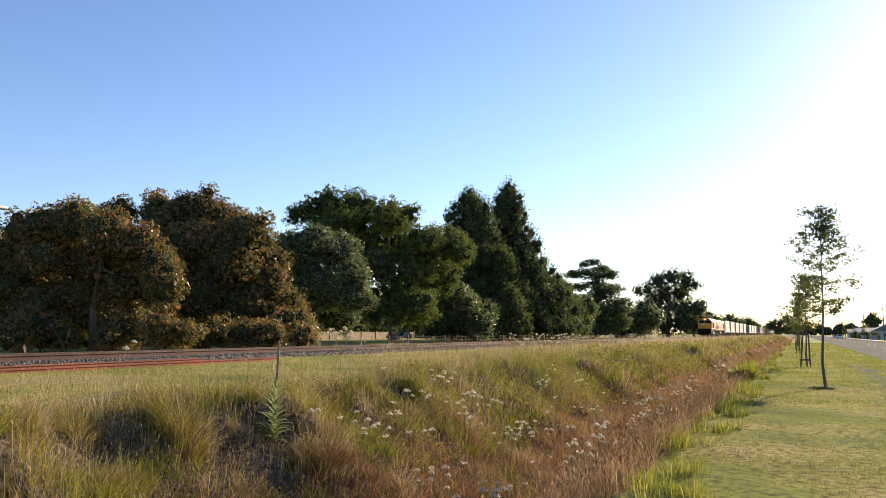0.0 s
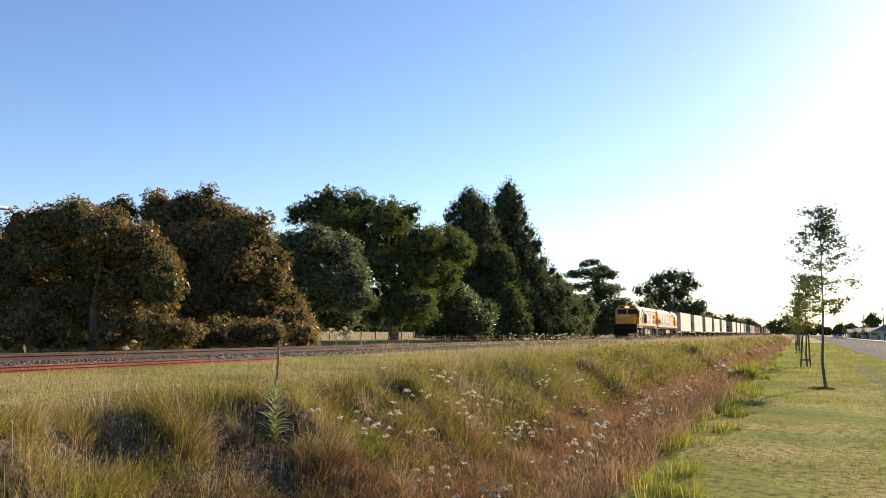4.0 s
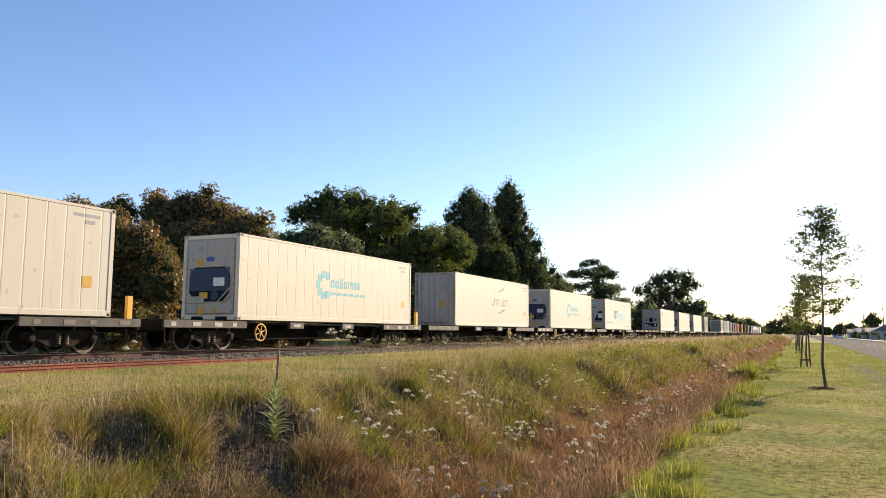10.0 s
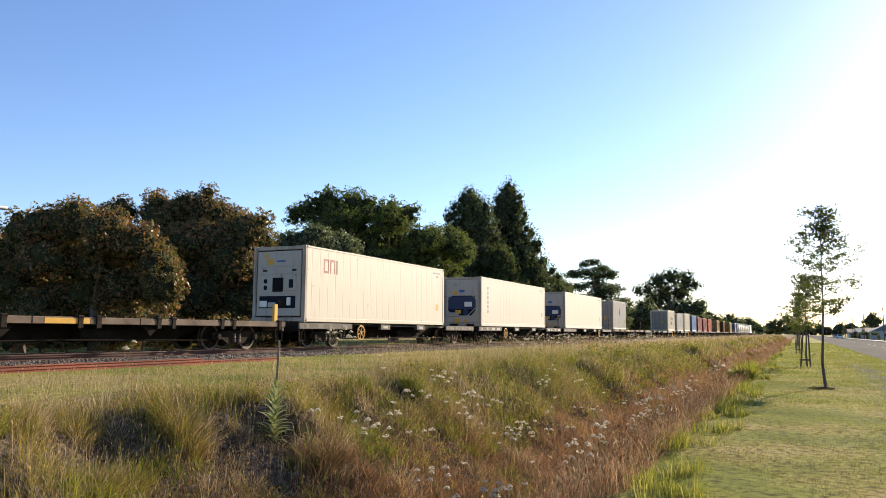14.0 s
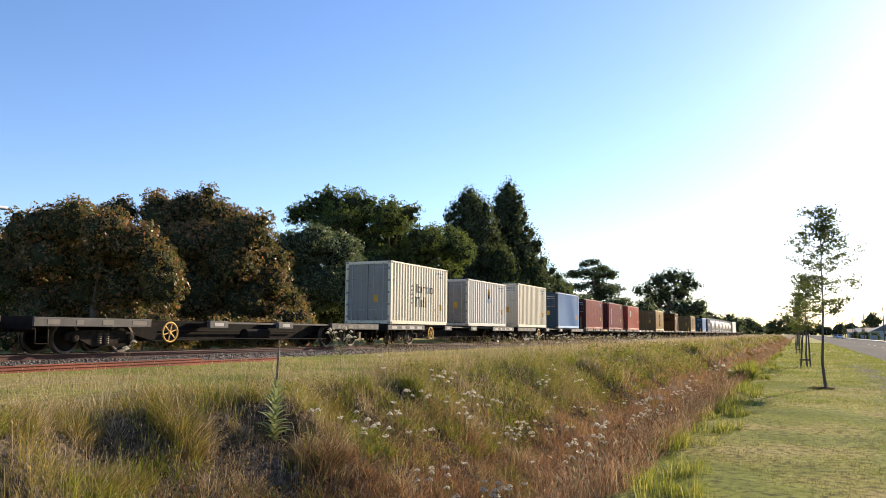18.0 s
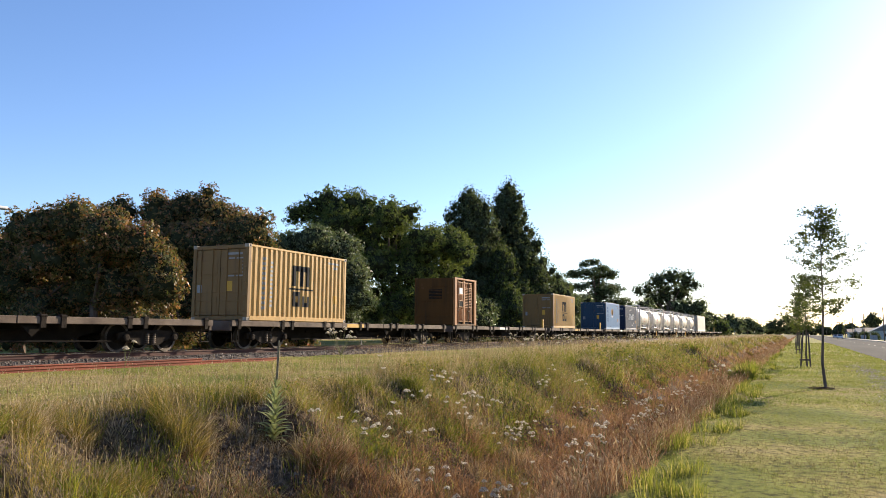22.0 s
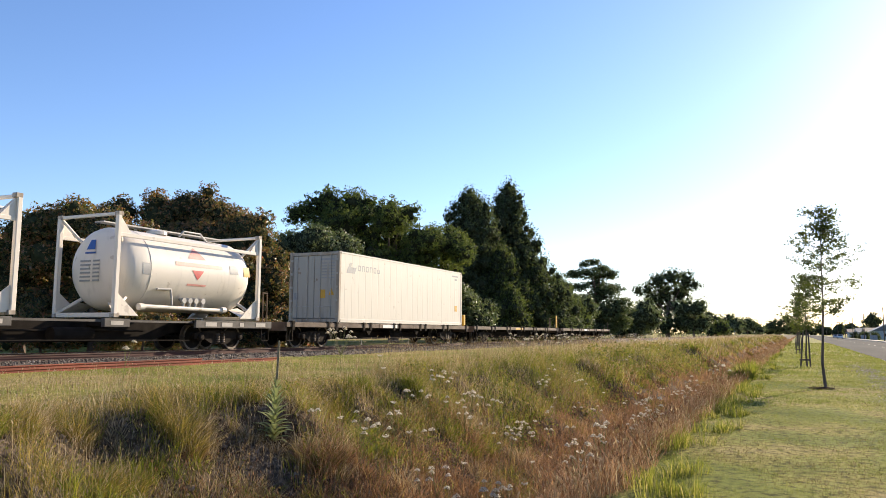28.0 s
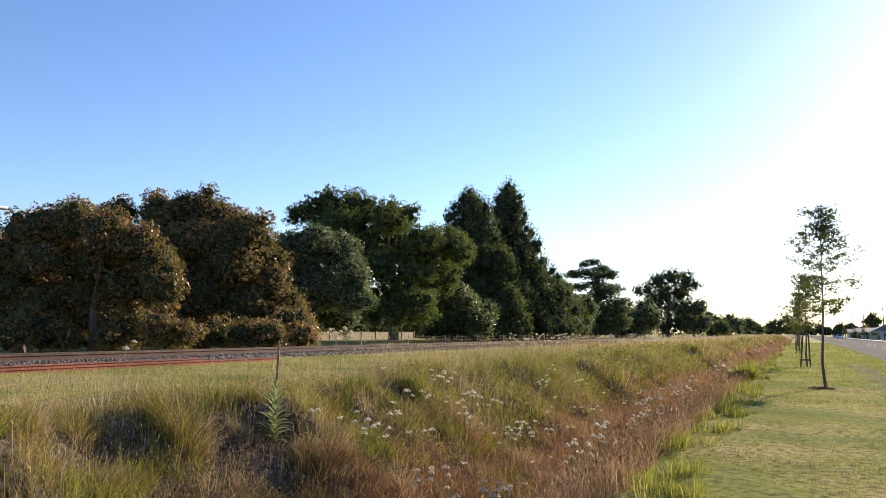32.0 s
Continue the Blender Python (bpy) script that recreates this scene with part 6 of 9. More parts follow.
    hand_rail(t, [(1.3, 13.95, 1.6), (1.3, 13.95, 2.6), (1.3, 14.8, 2.62), (1.3, 14.8, 1.6)], loco_white)
    hand_rail(t, [(1.25, 17.2, 1.5), (1.25, 17.2, 2.55), (1.25, 17.55, 2.5), (1.25, 17.55, 0.9)], loco_white)
    hand_rail(t, [(1.3, 0.35, 1.5), (1.3, 0.35, 2.55), (1.3, 0.9, 2.6), (1.3, 0.9, 1.5)], loco_yellow)
    hand_rail(t, [(1.3, 0.9, 3.32), (1.3, 7.0, 3.3), (1.3, 12.2, 3.28)], loco_grey, 0.016)
    for y in (4.6, 9.5):
        part("roof_lug", Shape().lathe([(-0.05, 0.001), (-0.05, 0.1), (0.05, 0.1), (0.05, 0.001)], 10, (1.2, y, 3.45)), black_panel, t)
    steps(t, 0.35, 1)
    steps(t, 17.3, 1)
    part("end_plate", Shape().slab((-1.25, 0.0, 0.9), (1.25, 0.12, 1.5), 0.03), rust, t, "rusty buffer beam")
    part("end_plate", Shape().slab((-1.25, L - 0.12, 0.9), (1.25, L, 1.5), 0.03), loco_yellow, t)
    coupler(t, 0.05, -1)
    coupler(t, L - 0.05, 1)
    loco_bogie(t, 3.6, 3, 1.85)
    loco_bogie(t, 14.2, 3, 1.85)
    # added filler: keeps the background from showing under the frame
    part("underframe_block", Shape().slab((-0.85, 5.6, 0.3), (0.85, 12.2, 1.18)), under, t, "black filler block that closes the view below the frame")
    hand_rail(t, [(1.28, 1.35, 1.45), (1.28, 1.38, 2.45), (1.28, 1.5, 2.55), (1.28, 1.95, 2.53), (1.28, 2.02, 2.42), (1.28, 2.02, 1.45)], seal_grey, 0.022)
    part("fuel_tank", Shape().slab((-1.15, 7.3, 0.6), (1.2, 10.5, 1.1), 0.04), tank_tan, t, "pale grime-coated fuel tank")
    part("battery_box", Shape().slab((1.0, 15.6, 0.75), (1.28, 16.6, 1.15), 0.03), bogie_iron, t)
    return t


on_train(lead_loco(), -153.35)
on_train(trailing_loco(), -139.3)


# ---- what the wagons carry ----
def logo_teal(s, P, x, z0, z1, L):
    z = z0 + 1.25
    for k in range(7):
        a = radians(60 + k * 40)
        on_wall(s, P, x, L * 0.41 + 0.42 * math.cos(a) - 0.13, L * 0.41 + 0.42 * math.cos(a) + 0.13, z + 0.2 + 0.42 * math.sin(a) - 0.14, z + 0.2 + 0.42 * math.sin(a) + 0.14)
    bars(s, P, x, L * 0.41 + 0.42, z + 0.12, (("o", 0.26), ("o", 0.26), ("l", 0.09), ("l", 0.09), ("o", 0.26), ("i", 0.09), ("n", 0.26), ("o", 0.26), ("i", 0.1)), 0.42, 0.06)
    for k in range(6):
        on_wall(s, P, x, L * 0.41 + 0.4 + k * 0.44, L * 0.41 + 0.75 + k * 0.44, z - 0.17, z - 0.06, 0.05)


def logo_grey(s, P, x, z0, z1, L):
    z = z0 + 1.25
    bars(s, P, x, L * 0.44, z, (("U", 0.36), ("N", 0.46), ("N", 0.36), ("-", 0.12), ("U", 0.36), ("O", 0.36), ("N", 0.46)), 0.42, 0.06, 0.075)
    for k in range(4):
        on_wall(s, P, x, L * 0.53 + k * 0.24, L * 0.53 + k * 0.24 + 0.26, z + 0.84 + 0.05 * k, z + 0.93 + 0.07 * k)
        on_wall(s, P, x, L * 0.54 + k * 0.24, L * 0.54 + k * 0.24 + 0.26, z - 0.46 + 0.05 * k, z - 0.37 + 0.07 * k)


def logo_kn(s, P, x, z0, z1, L):
    bars(s, P, x, 3.95, z0 + 1.08, (("N", 0.6), ("N", 0.66)), 0.8, 0.1, 0.19, 0.16)


def logo_kn2(s, P, x, z0, z1, L):
    bars(s, P, x, 5.42, z0 + 1.04, (("O", 0.48), ("o", 0.42), ("o", 0.42), ("l", 0.13), ("l", 0.14), ("o", 0.42), ("i", 0.13), ("n", 0.42), ("o", 0.42), ("i", 0.15)), 0.74, 0.09, 0.12, 0.14)


def site_bar(s, P, x, z0, z1, L):
    on_wall(s, P, x, 0.7, 3.4, z0 + 0.62, z0 + 0.72)
    on_wall(s, P, x, 9.4, 10.9, z0 + 0.32, z0 + 0.4)


def logo_cai(s, P, x, z0, z1, L):
    bars(s, P, x, L * 0.1, z1 - 0.98, (("O", 0.36), ("N", 0.36), ("l", 0.09)), 0.55, 0.08, 0.08)


def logo_red20(s, P, x, z0, z1, L):
    bars(s, P, x, 0.95, z1 - 1.15, (("O", 0.34), ("N", 0.34), ("l", 0.1)), 0.6, 0.1, 0.09)


def tall_letters(s, P, x, z0, z1, L):
    for k in range(6):
        on_wall(s, P, x, 0.95, 1.2, z1 - 0.75 - k * 0.27, z1 - 0.56 - k * 0.27)


def flame_yellow(s, P, x, z0, z1, L):
    on_wall(s, P, x, L * 0.485, L * 0.555, z0 + 1.62, z0 + 2.05)
    on_wall(s, P, x, L * 0.495, L * 0.545, z0 + 2.05, z0 + 2.2)


def flame_dark(s, P, x, z0, z1, L):
    for k in range(4):
        on_wall(s, P, x, L * (0.506 + 0.003 * k), L * (0.534 - 0.003 * k), z0 + 1.62 + 0.13 * k, z0 + 1.75 + 0.13 * k, 0, 0.007)


def flame_blue(s, P, x, z0, z1, L):
    on_wall(s, P, x, L * 0.475, L * 0.57, z0 + 1.42, z0 + 1.6)


def farm_marks(s, P, x, z0, z1, L):
    bars(s, P, x, 2.55, z0 + 1.55, (("l", 0.12), ("o", 0.22), ("i", 0.1), ("n", 0.34), ("o", 0.22), ("i", 0.1), ("o", 0.2)), 0.42, 0.08, 0.06)
    bars(s, P, x, 2.5, z0 + 0.85, (("N", 0.46), ("i", 0.1), ("l", 0.1), ("l", 0.1)), 0.5, 0.12)
    for k in range(5):
        on_wall(s, P, x, 2.0, 2.24, z0 + 1.0 + k * 0.2, z0 + 1.1 + k * 0.2, 0.06)


def big_m(s, P, x, z0, z1, L):
    c = L * 0.5
    for k in (-0.52, -0.1, 0.32):
        on_wall(s, P, x, c + k, c + k + 0.22, z0 + 1.3, z0 + 1.95)
    on_wall(s, P, x, c - 0.52, c + 0.54, z0 + 1.85, z0 + 2.05)
    on_wall(s, P, x, c - 0.75, c + 0.75, z0 + 1.16, z0 + 1.22)
    bars(s, P, x, c - 0.5, z0 + 0.55, (("O", 0.46), ("U", 0.46)), 0.55, 0.12, 0.16)


def side_letters(s, P, x, z0, z1, L):
    for k in range(11):
        on_wall(s, P, x, 0.75, 0.95, z0 + 0.4 + k * 0.17, z0 + 0.5 + k * 0.17)
        on_wall(s, P, x, 1.2, 1.4, z0 + 0.5 + k * 0.15, z0 + 0.58 + k * 0.15)


def white_arcs(s, P, x, z0, z1, L):
    bars(s, P, x, 1.25, z0 + 1.1, (("U", 0.46), ("N", 0.55), ("N", 0.46), ("-", 0.06), ("U", 0.46), ("O", 0.46), ("N", 0.55)), 0.62, 0.06, 0.14)
    for k in range(5):
        on_wall(s, P, x, 1.95 + k * 0.28, 2.25 + k * 0.28, z1 - 0.62 + 0.09 * k - 0.012 * k * k, z1 - 0.5 + 0.09 * k - 0.012 * k * k, 0.05)
        on_wall(s, P, x, 3.2 + k * 0.28, 3.5 + k * 0.28, z0 + 0.45 + 0.02 * k * k, z0 + 0.55 + 0.02 * k * k, 0.05)


def horse(s, P, x, z0, z1, L):
    on_wall(s, P, x, 0.55, 1.2, z1 - 0.85, z1 - 0.6, 0.12)
    on_wall(s, P, x, 0.7, 0.9, z1 - 0.6, z1 - 0.42, 0.1)
    bars(s, P, x, 1.45, z1 - 0.72, (("O", 0.2), ("N", 0.2), ("O", 0.2), ("N", 0.2), ("O", 0.2), ("U", 0.2)), 0.24, 0.12, 0.04)


def faint(s, P, x, z0, z1, L):
    on_wall(s, P, x, 0.7, 1.5, z1 - 0.75, z1 - 0.4)


FT40, FT20 = 12.192, 6.058
on_train(container("cream refrigerated forty-foot container, doors leading", FT40, 2.896, cream, "doors", flat=True, end_mat=cream, post_mat=cream, marks=[("faded_mark", mark_white, faint, "")], end_post=post_rust), -117.65)
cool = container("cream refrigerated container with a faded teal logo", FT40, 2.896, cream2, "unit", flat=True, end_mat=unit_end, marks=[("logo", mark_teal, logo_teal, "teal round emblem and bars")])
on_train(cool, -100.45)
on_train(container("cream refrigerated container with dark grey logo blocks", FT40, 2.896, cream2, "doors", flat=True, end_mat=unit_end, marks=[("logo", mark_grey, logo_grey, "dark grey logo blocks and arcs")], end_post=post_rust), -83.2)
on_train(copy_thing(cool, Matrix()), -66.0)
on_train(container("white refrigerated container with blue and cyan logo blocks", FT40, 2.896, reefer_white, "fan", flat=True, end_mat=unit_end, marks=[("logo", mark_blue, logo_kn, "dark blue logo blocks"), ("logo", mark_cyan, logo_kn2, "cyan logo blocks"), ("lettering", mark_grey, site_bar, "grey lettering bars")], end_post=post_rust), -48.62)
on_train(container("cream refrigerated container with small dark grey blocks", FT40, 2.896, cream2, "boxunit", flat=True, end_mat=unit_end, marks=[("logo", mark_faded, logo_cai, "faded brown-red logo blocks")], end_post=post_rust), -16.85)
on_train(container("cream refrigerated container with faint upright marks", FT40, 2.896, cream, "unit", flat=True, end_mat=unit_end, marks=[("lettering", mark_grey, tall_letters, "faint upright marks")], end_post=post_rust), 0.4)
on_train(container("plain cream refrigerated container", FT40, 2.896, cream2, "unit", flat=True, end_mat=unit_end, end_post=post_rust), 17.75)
def disc_yellow(s, P, x, z0, z1, L):
    for k in range(-6, 7):
        h = 0.42 * math.sqrt(max(0.02, 1 - (k / 6.5) ** 2))
        on_wall(s, P, x, L * 0.47 + k * 0.065 - 0.033, L * 0.47 + k * 0.065 + 0.033, z0 + 1.62 - h * 0.55, z0 + 1.62 + h)


def disc_tower(s, P, x, z0, z1, L):
    for k in range(5):
        on_wall(s, P, x, L * 0.47 - 0.15 + 0.024 * k, L * 0.47 + 0.15 - 0.024 * k, z0 + 1.36 + 0.1 * k, z0 + 1.46 + 0.1 * k, 0, 0.007)


def disc_base(s, P, x, z0, z1, L):
    on_wall(s, P, x, L * 0.47 - 0.36, L * 0.47 + 0.36, z0 + 1.18, z0 + 1.36)


def side_strip(s, P, x, z0, z1, L):
    for a, b in ((1.95, 2.15), (1.62, 1.85), (1.2, 1.5), (0.95, 1.1), (0.75, 0.88)):
        on_wall(s, P, x, L * 0.13, L * 0.13 + 0.3, z0 + a, z0 + b)


DISC = [("logo", mark_yellow, disc_yellow, "yellow disc"), ("logo", mark_dark, disc_tower, "dark tower shape"), ("logo", mark_white, disc_base, "white patch"), ("logo", mark_blue, side_strip, "blue upright blocks")]
FL = [("logo", mark_yellow, flame_yellow, "yellow flame shape"), ("logo", mark_dark, flame_dark, ""), ("logo", mark_soft, flame_blue, "")]
on_train(container("faded white twenty-foot container with small flame emblem", FT20, 2.896, fade_white, "doors", marks=FL, pockets=True, end_mat=grey_end, end_post=post_rust), 34.75)
on_train(container("yellowed cream ribbed container with dark blocks", FT20, 2.896, farm_cream, "doors", pockets=True, end_mat=grey_end, marks=[("logo", mark_brown, farm_marks, "dark grey logo blocks and ear of grain")]), 69.5)
on_train(container("white ribbed container with yellow flame emblem", FT20, 2.64, fade_white, "doors", marks=FL, pockets=True, end_mat=grey_end), 78.3)
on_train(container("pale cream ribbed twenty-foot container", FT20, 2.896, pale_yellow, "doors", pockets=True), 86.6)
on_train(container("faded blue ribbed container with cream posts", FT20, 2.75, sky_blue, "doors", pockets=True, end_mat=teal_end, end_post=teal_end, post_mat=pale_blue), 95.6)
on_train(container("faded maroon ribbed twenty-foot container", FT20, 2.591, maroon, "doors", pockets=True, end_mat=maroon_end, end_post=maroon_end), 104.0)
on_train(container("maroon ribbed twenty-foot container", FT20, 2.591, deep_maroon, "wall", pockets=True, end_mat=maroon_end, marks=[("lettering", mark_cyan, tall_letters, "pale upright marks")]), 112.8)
# the end takes the darker maroon to carry its shade
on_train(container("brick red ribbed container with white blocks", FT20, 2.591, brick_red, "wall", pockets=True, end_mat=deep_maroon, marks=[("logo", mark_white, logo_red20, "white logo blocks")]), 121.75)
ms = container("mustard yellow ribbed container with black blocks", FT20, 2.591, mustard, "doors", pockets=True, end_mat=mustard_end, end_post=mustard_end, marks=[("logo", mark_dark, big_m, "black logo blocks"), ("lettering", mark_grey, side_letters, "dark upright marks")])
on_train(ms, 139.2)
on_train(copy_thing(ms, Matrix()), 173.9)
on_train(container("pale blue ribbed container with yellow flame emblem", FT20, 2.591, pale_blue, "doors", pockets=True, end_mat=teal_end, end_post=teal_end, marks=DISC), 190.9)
on_train(container("navy ribbed container with big white blocks and arcs", FT20, 2.591, lit_navy, "doors", pockets=True, end_mat=navy, end_post=navy, marks=[("logo", mark_white, white_arcs, "white logo blocks and arcs")]), 199.9)
tk = tank_container("cream bulk tank in an open steel frame")
on_train(tk, 208.1)
for y in (217.0, 225.4, 234.2, 243.1, 251.95):
    on_train(copy_thing(tk, Matrix()), y)
on_train(container("white refrigerated container with faint grey emblem", FT40, 2.896, reefer_white, "doors", flat=True, marks=[("logo", mark_grey, horse, "faint grey emblem and bars")], end_post=post_rust, end_mat=unit_end), 262.85)


def generator_unit():
    """A short rusty plant container; its side is a worn frame of posts, ribs, louvres and hatches before a dark slab
    that stands in for the shade between them.
    """
    t = thing("plant_container", "rusty brown short plant container with louvred doors", "container")
    z0, z1, L, w = DECK + 0.01, DECK + 2.6, 2.98, 1.219
    part("body", Shape().slab((-w + 0.02, 0.02, z0 + 0.05), (w - 0.16, L - 0.02, z1 - 0.02), 0.02), rust_orange, t, "rust-brown walls, darkened for the shade on the end")
    # dark backing slab: shade of the gaps put in as colour
    part("inside", Shape().slab((w - 0.16, 0.1, z0 + 0.1), (w - 0.12, L - 0.1, z1 - 0.1)), pilot_brown, t, "dark slab in place of the shade between the ribs")
    for y, d, m in ((0.0, 0.3, worn_tan), (L - 0.3, 0.3, worn_tan), (1.22, 0.18, worn_tan), (0.42, 0.1, worn_tan)):
        part("post", Shape().slab((w - 0.13, y, z0 + 0.02), (w - 0.004 if y in (0.0, L - 0.3) else w - 0.03, y + d, z1 - 0.02), 0.02), m, t)
    for y in (0.0, L - 0.12):
        part("rear_post", Shape().slab((-w, y, z0), (-w + 0.12, y + 0.12, z1), 0.015), rust_orange, t)
    part("top_beam", Shape().slab((w - 0.12, 0.0, z1 - 0.1), (w, L, z1), 0.012), worn_tan, t)
    part("bottom_beam", Shape().slab((w - 0.12, 0.3, z0), (w - 0.01, L - 0.3, z0 + 0.1), 0.012), rust_orange, t)
    ribs = ((0.62, 0.05, 0.3, 0.95), (0.76, 0.06, 0.3, 0.95), (0.92, 0.05, 0.3, 0.95), (1.06, 0.08, 0.3, 0.95), (0.62, 0.07, 1.35, 2.38), (0.78, 0.05, 1.35, 1.7), (0.92, 0.06, 1.35, 1.7), (1.08, 0.07, 1.35, 2.38), (0.84, 0.05, 2.05, 2.38),
            (1.46, 0.06, 0.3, 1.0), (1.62, 0.05, 0.3, 1.0), (1.78, 0.12, 0.3, 1.0), (2.02, 0.05, 0.3, 1.0), (2.2, 0.06, 0.3, 1.0), (2.36, 0.08, 0.15, 2.3), (1.46, 0.05, 2.12, 2.38), (1.66, 0.06, 2.12, 2.38), (1.86, 0.14, 2.12, 2.38), (2.14, 0.1, 2.12, 2.38))
    for y, d, a, b in ribs:
        part("rib", Shape().slab((w - 0.12, y, z0 + a), (w - 0.05, y + d, z0 + b), 0.01), worn_tan, t)
    for y, d, z in ((0.56, 0.66, 0.22), (0.56, 0.66, 0.98), (0.56, 0.66, 1.68), (0.56, 0.66, 2.34), (1.42, 1.02, 0.22), (1.42, 1.02, 1.0), (1.42, 1.02, 2.06), (1.42, 1.02, 2.34)):
        part("cross_bar", Shape().slab((w - 0.11, y, z0 + z), (w - 0.045, y + d, z0 + z + 0.06), 0.01), worn_tan, t)
    lv = part("louvre", Shape().add([(w - 0.03, 0, -0.035), (w - 0.03, 0.92, -0.035), (w - 0.1, 0.92, 0.03), (w - 0.1, 0, 0.03), (w - 0.04, 0, -0.045), (w - 0.04, 0.92, -0.045), (w - 0.11, 0.92, 0.02), (w - 0.11, 0, 0.02)], [(0, 1, 2, 3), (4, 5, 6, 7), (0, 1, 5, 4), (3, 2, 6, 7), (0, 3, 7, 4), (1, 2, 6, 5)]), worn_tan, t, "worn tan louvre", at=(0, 1.46, z0 + 1.13))
    for k in range(1, 11):
        again(lv, (0, 1.46, z0 + 1.13 + k * 0.088))
    part("notice", Shape().slab((w - 0.045, 0.68, z0 + 1.74), (w - 0.035, 1.1, z0 + 2.06)), mark_white, t, "pale notice")
    hatch = part("control_hatch", Shape().slab((w - 0.09, 0.64, z0 + 1.05), (w - 0.04, 1.16, z0 + 1.34), 0.01), black_panel, t, "dark mesh hatch")
    for a, b in (((0.62, 1.03), (1.18, 1.03)), ((0.62, 1.36), (1.18, 1.36)), ((0.62, 1.03), (0.62, 1.36)), ((1.18, 1.03), (1.18, 1.36))):
        part("hatch_frame", Shape().tube((w - 0.035, a[0], z0 + a[1]), (w - 0.035, b[0], z0 + b[1]), 0.022, n=5), worn_tan, hatch)
    for y in (0.5, 1.9):
        part("lock_rod", Shape().tube((w - 0.03, y, z0 + 0.15), (w - 0.03, y, z1 - 0.2), 0.018, n=6), dusty_iron, t)
        part("handle", Shape().slab((w - 0.03, y - 0.18, z0 + 0.78), (w + 0.0, y + 0.2, z0 + 0.82), 0.008), dusty_iron, t)
    v = part("end_louvre", Shape().slab((-0.35, 0.0, z0 + 1.45), (0.45, 0.03, z0 + 1.95), 0.01), black_panel, t, "dark end louvre")
    for k in range(6):
        part("slat", Shape().slab((-0.33, -0.012, z0 + 1.48 + k * 0.08), (0.43, 0.004, z0 + 1.51 + k * 0.08)), rust_orange, v)
    for z in (0.5, 1.3, 2.1):
        part("end_seam", Shape().slab((-w + 0.12, 0.006, z0 + z), (w - 0.16, 0.03, z0 + z + 0.04), 0.006), rust_orange, t)
    return t


on_train(generator_unit(), 156.0)

Y = (safety_yellow, 0.66, True, "yellow end stanchion")
P2 = (dusty_iron, 1.05, False, "thin dull steel hoop stanchion")
for i in range(25):
    flatw = i in (5, 9, 13, 14, 15, 16, 17, 18, 22, 23, 24)
    posts = {0: [(16.1, *Y)], 1: [(16.1, *Y)], 2: [(16.1, *P2)], 3: [(16.1, *P2)], 4: [(16.1, *P2)], 5: [(16.0, *Y)], 7: [(16.1, *P2)], 8: [(15.9, *P2)], 9: [(15.0, *P2), (0.3, *P2)], 12: [(16.1, *P2)],
             13: [(16.1, *P2)], 14: [(0.3, *P2)], 16: [(0.4, safety_yellow, 0.8, True, "yellow end stanchion"), (15.9, *Y)], 17: [(16.0, *Y)], 18: [(16.1, *Y)], 21: [(16.2, *P2)], 22: [(16.1, *Y)], 23: [(14.7, rust, 0.8, False, "rusty hoop stanchion"), (16.35, safety_yellow, 1.0, True, "tall yellow end stanchion")], 24: [(14.85, dusty_iron, 0.45, False, "short dull hoop stanchion"), (16.2, dusty_iron, 0.7, False, "thin dull hoop stanchion")]}.get(i, [])
    lab = ("brown-grey flat container wagon" if flatw else "grey skeletal container wagon with yellow handwheel")
    lab += ", empty" if i in (5, 10, 23, 24) else ", loaded"
    on_train(wagon("flat" if flatw else "skeletal", lab, posts, i), -120.85 + 17.29 * i)


# ---- grasses ----
grass_green = leafy("bank_grass_green", [(0.0, (0.05, 0.058, 0.018)), (0.4, (0.165, 0.15, 0.04)), (0.7, (0.32, 0.232, 0.075)), (1.0, (0.62, 0.46, 0.24))], 0.45, 0.6, 0.1, 0.4)
grass_lush = leafy("lush_bank_grass", [(0.0, (0.05, 0.075, 0.012)), (0.5, (0.175, 0.2, 0.03)), (0.8, (0.31, 0.285, 0.06)), (1.0, (0.56, 0.46, 0.19))], 0.45, 0.6, 0.1, 0.4)
grass_straw = leafy("dry_straw_grass", [(0.0, (0.14, 0.095, 0.05)), (0.5, (0.34, 0.25, 0.14)), (1.0, (0.66, 0.55, 0.4))], 0.4, 0.6, 0.1, 0.3, (1, 0.97, 0.75))
grass_red = leafy("reddish_seed_grass", [(0.0, (0.075, 0.045, 0.028)), (0.45, (0.23, 0.122, 0.062)), (0.85, (0.46, 0.285, 0.17)), (1.0, (0.7, 0.54, 0.41))], 0.4, 0.65, 0.1, 0.35, (1, 0.95, 0.8))
grass_lawn = leafy("mown_lawn_grass", [(0.0, (0.11, 0.13, 0.022)), (0.4, (0.2, 0.215, 0.055)), (0.75, (0.31, 0.285, 0.1)), (1.0, (0.52, 0.44, 0.25))], 0.45, 0.7, 0.08, 0.7, (0.95, 1, 0.7))
weed_green = leafy("fresh_weed_green", [(0.0, (0.07, 0.085, 0.02)), (0.5, (0.16, 0.18, 0.035)), (0.8, (0.26, 0.25, 0.07)), (1.0, (0.46, 0.38, 0.19))], 0.55, 0.5, 0.1)
dry_lawn = leafy("dry_lawn_grass", [(0.0, (0.08, 0.058, 0.028)), (0.6, (0.2, 0.14, 0.07)), (1.0, (0.42, 0.33, 0.19))], 0.25, 0.8, 0.05)
